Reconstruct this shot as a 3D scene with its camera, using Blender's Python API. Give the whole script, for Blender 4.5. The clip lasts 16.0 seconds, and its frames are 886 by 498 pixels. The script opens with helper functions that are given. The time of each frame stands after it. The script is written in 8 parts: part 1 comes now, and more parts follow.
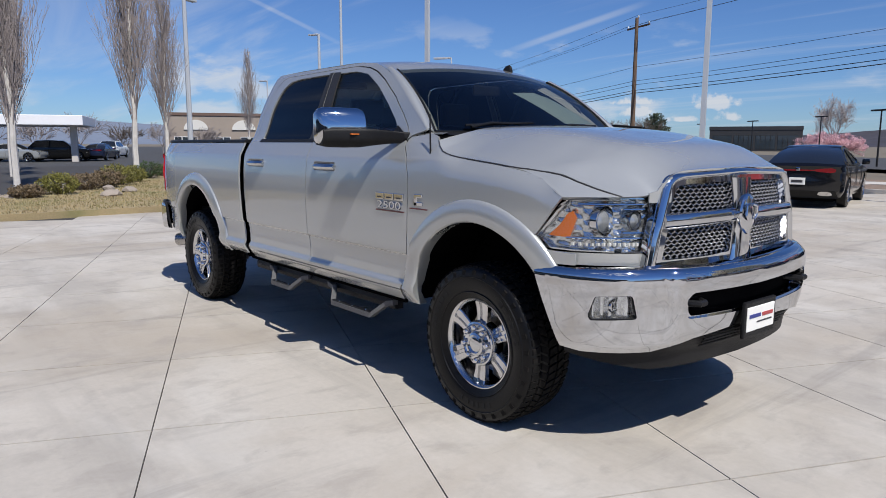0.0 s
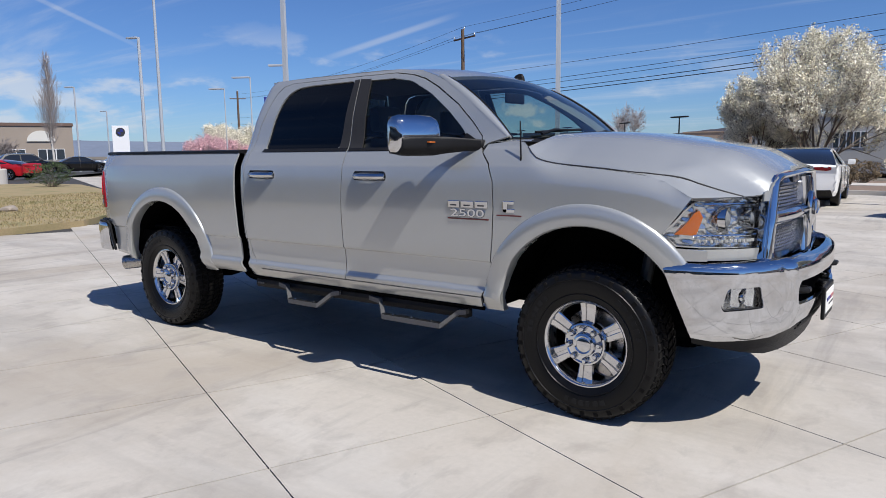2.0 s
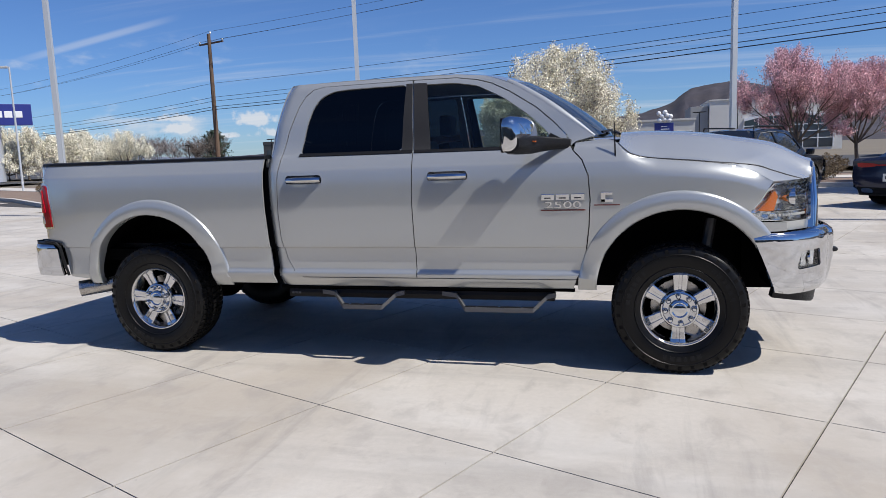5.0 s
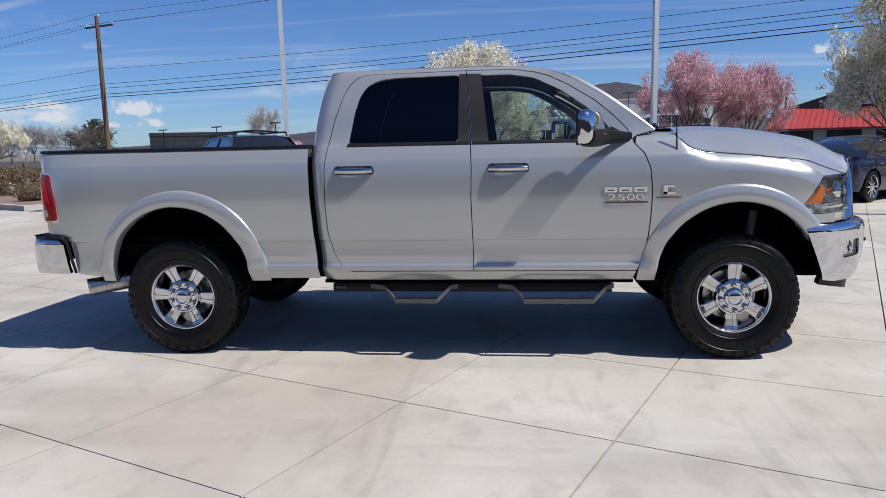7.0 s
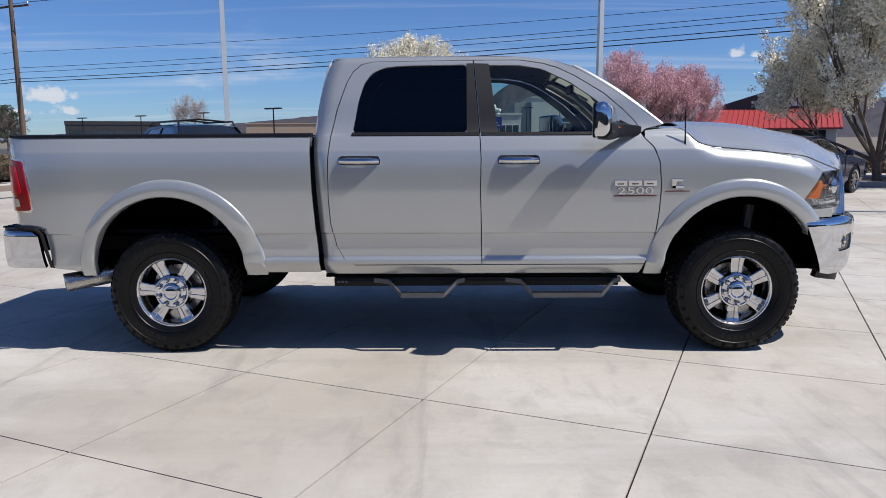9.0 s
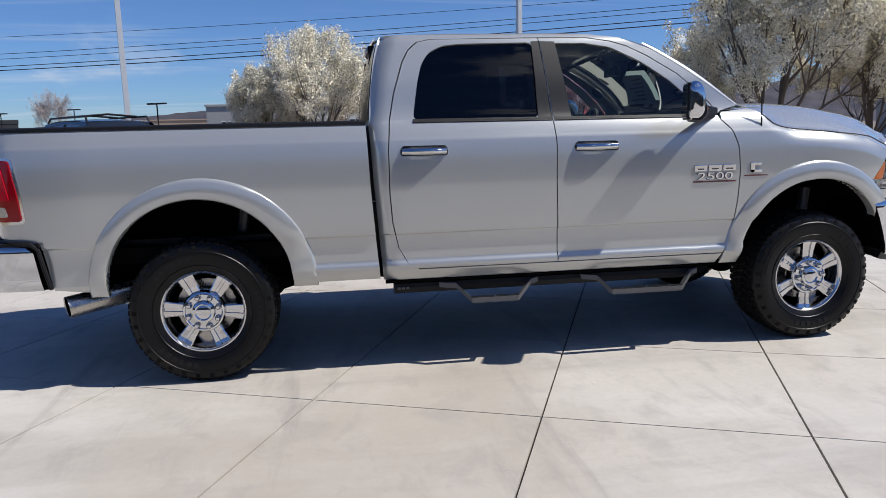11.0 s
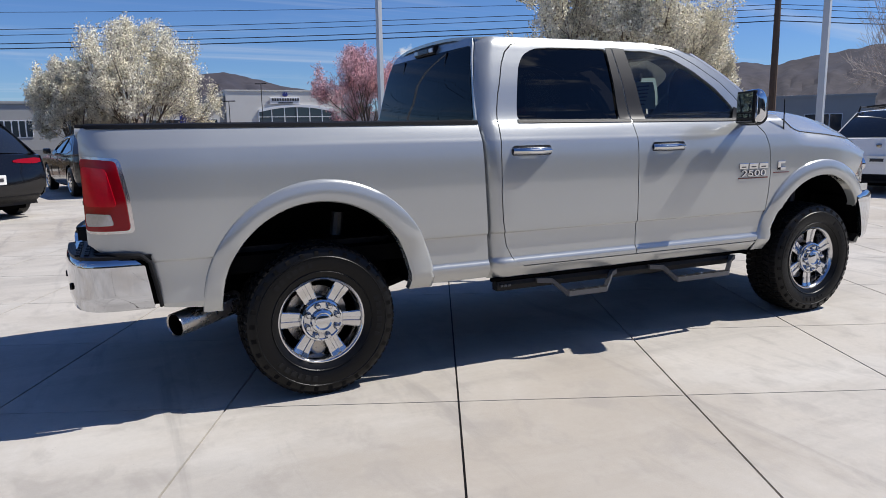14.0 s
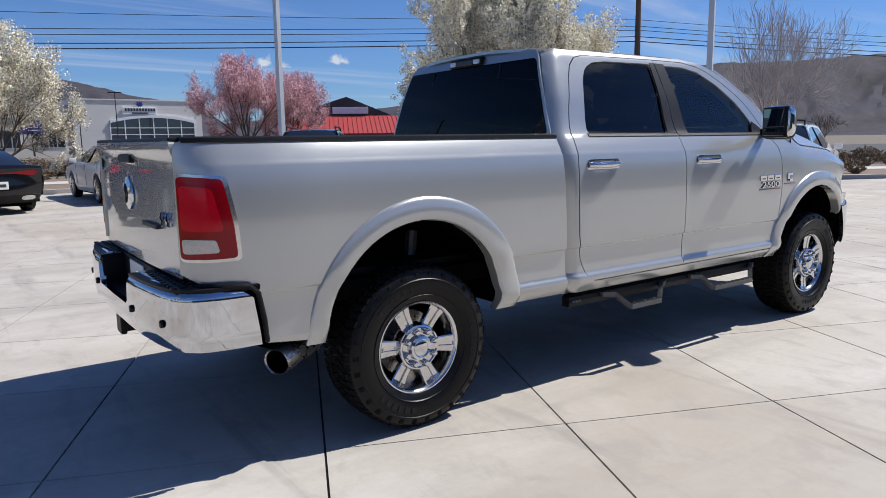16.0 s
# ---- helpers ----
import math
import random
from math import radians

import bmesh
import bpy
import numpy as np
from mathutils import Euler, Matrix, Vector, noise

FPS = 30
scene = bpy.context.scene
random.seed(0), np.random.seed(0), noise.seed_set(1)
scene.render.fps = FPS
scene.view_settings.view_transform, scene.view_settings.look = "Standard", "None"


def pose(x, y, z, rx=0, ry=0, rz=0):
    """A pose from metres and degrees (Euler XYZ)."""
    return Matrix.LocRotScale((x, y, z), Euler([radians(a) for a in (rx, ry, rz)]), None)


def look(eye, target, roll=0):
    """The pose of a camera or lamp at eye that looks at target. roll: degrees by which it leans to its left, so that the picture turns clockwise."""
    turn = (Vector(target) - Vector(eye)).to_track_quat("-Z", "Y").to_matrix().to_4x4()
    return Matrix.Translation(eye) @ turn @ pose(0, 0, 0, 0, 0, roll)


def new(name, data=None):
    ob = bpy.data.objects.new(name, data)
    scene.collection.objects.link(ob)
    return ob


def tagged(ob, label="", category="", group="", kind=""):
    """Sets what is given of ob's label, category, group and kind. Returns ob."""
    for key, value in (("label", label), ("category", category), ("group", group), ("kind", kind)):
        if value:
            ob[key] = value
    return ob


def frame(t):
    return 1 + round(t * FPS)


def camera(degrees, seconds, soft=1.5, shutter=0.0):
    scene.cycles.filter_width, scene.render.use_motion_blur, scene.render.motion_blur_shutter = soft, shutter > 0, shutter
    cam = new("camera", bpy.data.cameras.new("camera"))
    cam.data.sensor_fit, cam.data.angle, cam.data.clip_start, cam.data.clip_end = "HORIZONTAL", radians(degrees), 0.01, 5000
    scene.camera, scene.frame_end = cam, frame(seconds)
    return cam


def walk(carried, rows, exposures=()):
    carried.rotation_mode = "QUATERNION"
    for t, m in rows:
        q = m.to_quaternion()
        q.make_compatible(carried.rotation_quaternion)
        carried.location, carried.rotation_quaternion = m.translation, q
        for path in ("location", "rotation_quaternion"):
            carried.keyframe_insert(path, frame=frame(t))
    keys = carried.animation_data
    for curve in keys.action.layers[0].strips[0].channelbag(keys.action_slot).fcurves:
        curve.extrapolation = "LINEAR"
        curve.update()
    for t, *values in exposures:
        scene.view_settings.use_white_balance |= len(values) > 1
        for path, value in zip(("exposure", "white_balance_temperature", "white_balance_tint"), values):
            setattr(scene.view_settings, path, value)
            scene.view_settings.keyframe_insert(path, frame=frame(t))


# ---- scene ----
cam = camera(64.8, 16.0, 0.8)
PATH = [
    (0, (4.475, -3.323, 1.431), (2.951, -2.062, 1.136), 0.2),
    (0.5, (4.312, -3.654, 1.433), (2.867, -2.301, 1.149), 0.1),
    (1, (4.044, -3.845, 1.423), (2.689, -2.403, 1.133), -0.2),
    (1.5, (3.708, -4.07, 1.421), (2.437, -2.554, 1.131), -0.4),
    (2, (3.408, -4.302, 1.434), (2.243, -2.7, 1.159), -0.7),
    (2.5, (3.073, -4.433, 1.45), (2.027, -2.749, 1.18), -1.0),
    (3, (2.753, -4.706, 1.457), (1.814, -2.957, 1.212), -1.4),
    (3.5, (2.503, -4.872, 1.434), (1.674, -3.068, 1.191), -2.0),
    (4, (2.233, -5.041, 1.459), (1.505, -3.199, 1.189), -2.4),
    (4.2, (2.099, -5.144, 1.451), (1.419, -3.282, 1.182), -2.4),
    (6.3, (0.867, -5.639, 1.43), (0.549, -3.685, 1.147), -1.5),
    (6.5, (0.767, -5.628, 1.44), (0.477, -3.67, 1.156), -1.5),
    (7, (0.507, -5.612, 1.443), (0.286, -3.646, 1.15), -1.3),
    (7.5, (0.23, -5.676, 1.425), (0.066, -3.703, 1.14), -1.2),
    (8, (0.117, -5.69, 1.424), (0.002, -3.715, 1.128), -0.9),
    (8.5, (0.06, -5.648, 1.424), (-0.014, -3.675, 1.106), -0.6),
    (8.7, (0.043, -5.608, 1.427), (-0.013, -3.633, 1.116), -0.5),
    (10.8, (-0.973, -5.051, 1.399), (-0.71, -3.096, 1.072), -1.0),
    (11, (-1.11, -4.994, 1.401), (-0.818, -3.044, 1.067), -1.4),
    (11.5, (-1.448, -4.852, 1.408), (-1.062, -2.913, 1.106), -1.8),
    (12, (-1.73, -4.749, 1.415), (-1.229, -2.838, 1.1), -2.0),
    (12.5, (-2.094, -4.735, 1.418), (-1.507, -2.85, 1.099), -1.6),
    (13, (-2.34, -4.764, 1.413), (-1.671, -2.907, 1.094), -1.4),
    (13.5, (-2.537, -4.629, 1.407), (-1.789, -2.803, 1.081), -1.0),
    (14, (-2.801, -4.544, 1.416), (-1.987, -2.748, 1.08), -0.9),
    (14.5, (-3.111, -4.456, 1.428), (-2.203, -2.704, 1.105), -0.7),
    (15, (-3.309, -4.257, 1.41), (-2.314, -2.549, 1.102), -0.6),
    (15.5, (-3.499, -4.029, 1.423), (-2.428, -2.369, 1.113), -0.7),
    (16, (-3.757, -3.786, 1.441), (-2.611, -2.176, 1.133), -0.8),
]
walk(cam, [(t, look(eye, target, roll)) for t, eye, target, roll in PATH], [(0.0, 0.03), (1.2, 0.05), (3.0, 0.14), (16.0, 0.14)])

# ---- world and sun ----
SUN = Vector((0.70, -0.17, 1.0)).normalized()
SUN_EL = math.asin(SUN.z)
SUN_AZ = math.atan2(SUN.x, SUN.y)
world = bpy.data.worlds.new("world")
scene.world = world
world.use_nodes = True


def node(nt, kind, at=None, **values):
    n = nt.nodes.new(kind)
    for k, v in values.items():
        if k in n.inputs:
            n.inputs[k].default_value = v
    return n


def make_world():
    nt = world.node_tree
    nt.nodes.clear()
    out = nt.nodes.new("ShaderNodeOutputWorld")
    bg = nt.nodes.new("ShaderNodeBackground")
    bg.inputs["Strength"].default_value = 0.072
    sky = nt.nodes.new("ShaderNodeTexSky")
    sky.sky_type = "NISHITA"
    sky.sun_disc = False
    sky.sun_elevation = SUN_EL
    sky.sun_rotation = SUN_AZ
    sky.altitude = 1400
    sky.air_density = 1.15
    sky.dust_density = 0.25
    sky.ozone_density = 2.2
    co = nt.nodes.new("ShaderNodeTexCoord")
    sep = nt.nodes.new("ShaderNodeSeparateXYZ")
    nt.links.new(co.outputs["Generated"], sep.inputs[0])

    def mth(op, a, b=None, c=None):
        n = nt.nodes.new("ShaderNodeMath")
        n.operation = op
        for i, v in enumerate((a, b, c)):
            if v is None:
                continue
            if isinstance(v, (int, float)):
                n.inputs[i].default_value = v
            else:
                nt.links.new(v, n.inputs[i])
        return n.outputs[0]

    def ramp(v, lo, hi):
        n = nt.nodes.new("ShaderNodeMapRange")
        n.interpolation_type = "SMOOTHSTEP"
        n.inputs["From Min"].default_value, n.inputs["From Max"].default_value = lo, hi
        nt.links.new(v, n.inputs["Value"])
        return n.outputs[0]
    # a flat cloud layer far overhead: the direction divided by its height
    h = mth("ADD", mth("MAXIMUM", sep.outputs[2], 0.0), 0.07)
    px, py = mth("DIVIDE", sep.outputs[0], h), mth("DIVIDE", sep.outputs[1], h)
    comb = nt.nodes.new("ShaderNodeCombineXYZ")
    nt.links.new(px, comb.inputs[0]), nt.links.new(py, comb.inputs[1])
    # thin streaks
    mp = nt.nodes.new("ShaderNodeMapping")
    mp.inputs["Rotation"].default_value = (0, 0, radians(28))
    mp.inputs["Scale"].default_value = (0.16, 0.75, 1)
    nt.links.new(comb.outputs[0], mp.inputs[0])
    n1 = node(nt, "ShaderNodeTexNoise", Scale=1.6, Detail=7.0, Roughness=0.6, Distortion=0.6)
    nt.links.new(mp.outputs[0], n1.inputs["Vector"])
    streak = mth("MULTIPLY", mth("MULTIPLY", ramp(n1.outputs["Fac"], 0.48, 0.80), 0.52), ramp(sep.outputs[2], 0.80, 0.35))
    # heaped clouds low over the horizon, mostly towards the left of the truck's back
    n2 = node(nt, "ShaderNodeTexNoise", Scale=5.2, Detail=8.0, Roughness=0.55)
    mp2 = nt.nodes.new("ShaderNodeMapping")
    mp2.inputs["Scale"].default_value = (1.0, 1.0, 2.6)
    mp2.inputs["Location"].default_value = (3.1, 0.4, 0.2)
    nt.links.new(co.outputs["Generated"], mp2.inputs[0])
    nt.links.new(mp2.outputs[0], n2.inputs["Vector"])
    band = mth("MULTIPLY", ramp(sep.outputs[2], -0.01, 0.035), ramp(sep.outputs[2], 0.19, 0.09))
    west = ramp(sep.outputs[0], 0.10, -0.75)
    heap = mth("MULTIPLY", ramp(n2.outputs["Fac"], 0.545, 0.64), mth("MULTIPLY", band, mth("ADD", mth("MULTIPLY", west, 0.6), 0.05)))
    # broken clouds over the south-east
    n3 = node(nt, "ShaderNodeTexNoise", Scale=7.5, Detail=9.0, Roughness=0.6, Distortion=0.15)
    nt.links.new(co.outputs["Generated"], n3.inputs["Vector"])
    south = mth("MULTIPLY", ramp(sep.outputs[1], 0.05, -0.45), mth("MULTIPLY", ramp(sep.outputs[2], 0.50, 0.64), ramp(sep.outputs[2], 0.92, 0.80)))
    east = ramp(sep.outputs[0], 0.12, 0.42)
    broken = mth("MULTIPLY", ramp(n3.outputs["Fac"], 0.50, 0.63), mth("MULTIPLY", south, mth("MULTIPLY", east, 0.95)))
    # small fair-weather clouds beyond the car park: (across, height, half width, half depth)
    n4 = node(nt, "ShaderNodeTexNoise", Scale=58.0, Detail=6.0, Roughness=0.6)
    nt.links.new(co.outputs["Generated"], n4.inputs["Vector"])
    rough_edge = mth("MULTIPLY", mth("SUBTRACT", n4.outputs["Fac"], 0.5), 3.2)
    puffs = None
    for az, z0, hw, hd in ((119.6, 0.0545, 0.031, 0.0125), (118.3, 0.0365, 0.016, 0.0085), (125.6, 0.0585, 0.027, 0.008), (125.1, 0.0445, 0.020, 0.0085), (121.6, 0.034, 0.022, 0.005), (62.6, 0.1085, 0.015, 0.009), (68.4, 0.1045, 0.011, 0.008), (67.0, 0.102, 0.009, 0.006)):
        c, s = math.cos(radians(az)), math.sin(radians(az))
        aside = mth("DIVIDE", mth("SUBTRACT", mth("MULTIPLY", sep.outputs[0], s), mth("MULTIPLY", sep.outputs[1], c)), hw)
        rise = mth("SUBTRACT", sep.outputs[2], z0)
        rise = mth("DIVIDE", mth("MAXIMUM", rise, mth("MULTIPLY", rise, -1.9)), hd)
        ahead = mth("ADD", mth("MULTIPLY", sep.outputs[0], c), mth("MULTIPLY", sep.outputs[1], s))
        span = mth("SQRT", mth("ADD", mth("MULTIPLY", aside, aside), mth("MULTIPLY", rise, rise)))
        puff = mth("MULTIPLY", ramp(mth("ADD", span, rough_edge), 1.15, 0.45), ramp(ahead, 0.5, 0.8))
        puffs = puff if puffs is None else mth("MAXIMUM", puffs, puff)
    # two vapour trails
    trails = None
    for nrm, mid, reach, wide, k in (((-0.3253, -0.2963, -0.898), (-0.8745, 0.4555, 0.1666), 0.9991, 0.004, 0.33), ((0.1379, 0.3105, -0.9405), (-0.6376, 0.7545, 0.1556), 0.9978, 0.006, 0.42)):
        across, alongv = [], []
        for i in range(3):
            across.append(mth("MULTIPLY", sep.outputs[i], nrm[i]))
            alongv.append(mth("MULTIPLY", sep.outputs[i], mid[i]))
        off = mth("ABSOLUTE", mth("ADD", mth("ADD", across[0], across[1]), across[2]))
        far = mth("ADD", mth("ADD", alongv[0], alongv[1]), alongv[2])
        line = mth("MULTIPLY", mth("MULTIPLY", ramp(off, wide, wide * 0.2), ramp(far, reach - 0.004, reach + 0.003)), mth("MULTIPLY", n1.outputs["Fac"], k * 1.8))
        trails = line if trails is None else mth("ADD", trails, line)
    fac = mth("MINIMUM", mth("ADD", mth("ADD", mth("ADD", streak, heap), trails), mth("MULTIPLY", puffs, 0.85)), 0.95)
    cloud = nt.nodes.new("ShaderNodeMix")
    cloud.data_type = "RGBA"
    nt.links.new(fac, cloud.inputs["Factor"])
    deep = nt.nodes.new("ShaderNodeMix")
    deep.data_type, deep.blend_type = "RGBA", "MULTIPLY"
    deep.inputs["Factor"].default_value = 1.0
    nt.links.new(sky.outputs[0], deep.inputs["A"])
    deep.inputs["B"].default_value = (0.57, 0.82, 1.28, 1)
    nt.links.new(deep.outputs["Result"], cloud.inputs["A"])
    cloud.inputs["B"].default_value = (8.5, 9.0, 9.8, 1)
    bright = nt.nodes.new("ShaderNodeMix")
    bright.data_type = "RGBA"
    nt.links.new(broken, bright.inputs["Factor"])
    nt.links.new(cloud.outputs["Result"], bright.inputs["A"])
    bright.inputs["B"].default_value = (18, 18.5, 19.3, 1)
    nt.links.new(bright.outputs["Result"], bg.inputs["Color"])
    nt.links.new(bg.outputs[0], out.inputs["Surface"])


make_world()
sun = new("sun", bpy.data.lights.new("sun", "SUN"))
sun.data.energy, sun.data.angle, sun.data.color = 5.0, radians(0.53), (1.0, 0.968, 0.92)
sun.matrix_world = look(SUN * 60, (0, 0, 0))


# ---- materials ----
def material(name, color, rough=0.5, metal=0.0, noise_scale=0.0, amount=0.15, bump=0.0, bump_scale=None, coat=0.0,
             spec=0.5, fine=0.0, fine_scale=300.0, tint=None, per_object=0.0, per_island=0.0, rough_var=0.0, in_world=False):
    """A Principled material; colour wanders at one or two scales, with an optional bump."""
    m = bpy.data.materials.new(name)
    m.use_nodes = True
    nt = m.node_tree
    b = nt.nodes["Principled BSDF"]
    b.inputs["Base Color"].default_value = (*color, 1)
    b.inputs["Roughness"].default_value = rough
    b.inputs["Metallic"].default_value = metal
    b.inputs["Specular IOR Level"].default_value = spec
    b.inputs["Coat Weight"].default_value = coat
    b.inputs["Coat Roughness"].default_value = 0.03
    if not (noise_scale or fine or per_object or per_island):
        return m
    co = nt.nodes.new("ShaderNodeNewGeometry" if in_world else "ShaderNodeTexCoord")
    where = co.outputs["Position" if in_world else "Object"]
    col = nt.nodes.new("ShaderNodeHueSaturation")
    col.inputs["Color"].default_value = (*color, 1)
    val = None

    def add(v, k):
        nonlocal val
        n = nt.nodes.new("ShaderNodeMath")
        n.operation = "MULTIPLY_ADD"
        nt.links.new(v, n.inputs[0])
        n.inputs[1].default_value = 2 * k
        if val is None:
            n.inputs[2].default_value = 1 - k
        else:
            s = nt.nodes.new("ShaderNodeMath")
            s.operation = "SUBTRACT"
            nt.links.new(val, s.inputs[0])
            s.inputs[1].default_value = k
            nt.links.new(s.outputs[0], n.inputs[2])
        val = n.outputs[0]
    big = None
    if noise_scale:
        big = node(nt, "ShaderNodeTexNoise", Scale=noise_scale, Detail=6.0, Roughness=0.6)
        nt.links.new(where, big.inputs["Vector"])
        add(big.outputs["Fac"], amount)
        if rough_var:
            r = nt.nodes.new("ShaderNodeMath")
            r.operation = "MULTIPLY_ADD"
            nt.links.new(big.outputs["Fac"], r.inputs[0])
            r.inputs[1].default_value, r.inputs[2].default_value = 2 * rough_var, rough - rough_var
            nt.links.new(r.outputs[0], b.inputs["Roughness"])
    if fine:
        f = node(nt, "ShaderNodeTexNoise", Scale=fine_scale, Detail=3.0, Roughness=0.7)
        nt.links.new(where, f.inputs["Vector"])
        add(f.outputs["Fac"], fine)
    if per_object:
        o = nt.nodes.new("ShaderNodeObjectInfo")
        add(o.outputs["Random"], per_object)
    if per_island:
        g = nt.nodes.new("ShaderNodeNewGeometry")
        add(g.outputs["Random Per Island"], per_island)
    nt.links.new(val, col.inputs["Value"])
    last = col.outputs["Color"]
    if tint and big:
        mx = nt.nodes.new("ShaderNodeMix")
        mx.data_type = "RGBA"
        mr = nt.nodes.new("ShaderNodeMapRange")
        mr.inputs["From Min"].default_value, mr.inputs["From Max"].default_value = 0.45, 0.7
        nt.links.new(big.outputs["Fac"], mr.inputs["Value"])
        nt.links.new(mr.outputs[0], mx.inputs["Factor"])
        nt.links.new(last, mx.inputs["A"])
        mx.inputs["B"].default_value = (*tint, 1)
        last = mx.outputs["Result"]
    nt.links.new(last, b.inputs["Base Color"])
    if bump:
        n = node(nt, "ShaderNodeTexNoise", Scale=bump_scale or fine_scale, Detail=4.0, Roughness=0.65)
        nt.links.new(where, n.inputs["Vector"])
        bp = nt.nodes.new("ShaderNodeBump")
        bp.inputs["Strength"].default_value = bump
        bp.inputs["Distance"].default_value = 0.01
        nt.links.new(n.outputs["Fac"], bp.inputs["Height"])
        nt.links.new(bp.outputs[0], b.inputs["Normal"])
    return m


def glass_material(name, tint, gloss_rough=0.0, ior=1.5):
    """A thin pane: a tinted see-through sheet with a Fresnel gloss."""
    m = bpy.data.materials.new(name)
    m.use_nodes = True
    nt = m.node_tree
    nt.nodes.clear()
    out = nt.nodes.new("ShaderNodeOutputMaterial")
    tr = nt.nodes.new("ShaderNodeBsdfTransparent")
    tr.inputs[0].default_value = (*tint, 1)
    gl = nt.nodes.new("ShaderNodeBsdfGlossy")
    gl.inputs["Roughness"].default_value = gloss_rough
    fr = nt.nodes.new("ShaderNodeFresnel")
    fr.inputs["IOR"].default_value = ior
    mx = nt.nodes.new("ShaderNodeMixShader")
    nt.links.new(fr.outputs[0], mx.inputs[0])
    nt.links.new(tr.outputs[0], mx.inputs[1])
    nt.links.new(gl.outputs[0], mx.inputs[2])
    nt.links.new(mx.outputs[0], out.inputs["Surface"])
    return m


SILVER = material("silver_paint", (0.450, 0.461, 0.452), 0.26, 0.48, noise_scale=1.7, amount=0.015, fine=0.03, fine_scale=900, coat=1.0)
CHROME = material("chrome", (0.60, 0.61, 0.63), 0.045, 1.0, noise_scale=9, amount=0.02, rough_var=0.015)
ALLOY = material("polished_alloy", (0.62, 0.62, 0.63), 0.15, 1.0, noise_scale=18, amount=0.04, rough_var=0.05)
BLACK = material("black_plastic", (0.010, 0.010, 0.011), 0.45, spec=0.18, noise_scale=30, amount=0.2, bump=0.15, bump_scale=700)
GREY_TRIM = material("satin_grey_trim", (0.028, 0.027, 0.027), 0.42, spec=0.25, noise_scale=20, amount=0.12)
STEP_GREY = material("textured_grey_step", (0.085, 0.085, 0.088), 0.5, noise_scale=25, amount=0.15, bump=0.3, bump_scale=500)
RUBBER = material("tyre_rubber", (0.0045, 0.0045, 0.005), 0.36, spec=0.22, noise_scale=14, amount=0.3, bump=0.12, bump_scale=240, rough_var=0.12)
TREAD = material("tyre_tread", (0.009, 0.009, 0.009), 0.8, spec=0.04, noise_scale=25, amount=0.35, tint=(0.02, 0.018, 0.017))
UNDER = material("underbody", (0.004, 0.004, 0.0042), 0.95, spec=0.0, noise_scale=12, amount=0.4)
GLASS = glass_material("clear_glass", (0.70, 0.80, 0.77), ior=1.6)
TINTED = glass_material("privacy_glass", (0.022, 0.023, 0.026), ior=1.5)
LAMP_GLASS = glass_material("lamp_lens", (0.92, 0.94, 0.95))
RED_LENS = material("red_lens", (0.27, 0.002, 0.008), 0.12, 0.0, coat=0.15, spec=0.25, noise_scale=40, amount=0.15)
WHITE_LENS = material("clear_lens", (0.75, 0.74, 0.72), 0.12, 0.2, coat=1.0, noise_scale=60, amount=0.15)
AMBER = material("amber_reflector", (0.50, 0.115, 0.010), 0.25, 0.0, coat=0.6, noise_scale=80, amount=0.15)
MIRROR = material("mirror_glass", (0.42, 0.44, 0.46), 0.0, 1.0)
SEAT = material("dark_upholstery", (0.035, 0.034, 0.034), 0.7, noise_scale=15, amount=0.2, bump=0.2, bump_scale=400)
PAPER = material("paper", (0.75, 0.74, 0.70), 0.7, noise_scale=9, amount=0.06)
INK = material("dark_ink", (0.03, 0.03, 0.035), 0.6, noise_scale=40, amount=0.2)
BADGE_RED = material("dark_red_enamel", (0.10, 0.008, 0.010), 0.3, 0.0, coat=0.5, noise_scale=40, amount=0.1)
RED_PAINT = material("red_badge", (0.35, 0.015, 0.02), 0.35, 0.0, coat=0.5, noise_scale=40, amount=0.1)
STEEL = material("dark_steel", (0.42, 0.40, 0.38), 0.28, 0.9, noise_scale=20, amount=0.3, rough_var=0.12)


# ---- mesh helpers ----
def part(name, bm, mat, parent=None, label="", smooth=False):
    """Links a bmesh as one mesh object under a thing or a part."""
    me = bpy.data.meshes.new(name)
    bm.normal_update()
    bm.to_mesh(me)
    bm.free()
    if smooth:
        me.polygons.foreach_set("use_smooth", [True] * len(me.polygons))
        me.set_sharp_from_angle(angle=radians(35))
    me.materials.append(mat)
    ob = new(name, me)
    if parent is not None:
        ob.parent = parent
    if label:
        ob["label"] = label
    return ob


def raw(name, verts, faces, mat, parent=None, label="", smooth=False):
    me = bpy.data.meshes.new(name)
    me.from_pydata([tuple(v) for v in verts], [], [tuple(f) for f in faces])
    me.update()
    if smooth:
        me.polygons.foreach_set("use_smooth", [True] * len(me.polygons))
        me.set_sharp_from_angle(angle=radians(35))
    me.materials.append(mat)
    ob = new(name, me)
    if parent is not None:
        ob.parent = parent
    if label:
        ob["label"] = label
    return ob


def shared(name, ob, m, parent):
    """Another object on the same mesh."""
    o = new(name, ob.data)
    o.parent = parent
    o.matrix_basis = m
    return o


def empty(name, m=None):
    e = new(name)
    if m is not None:
        e.matrix_basis = m
    return e


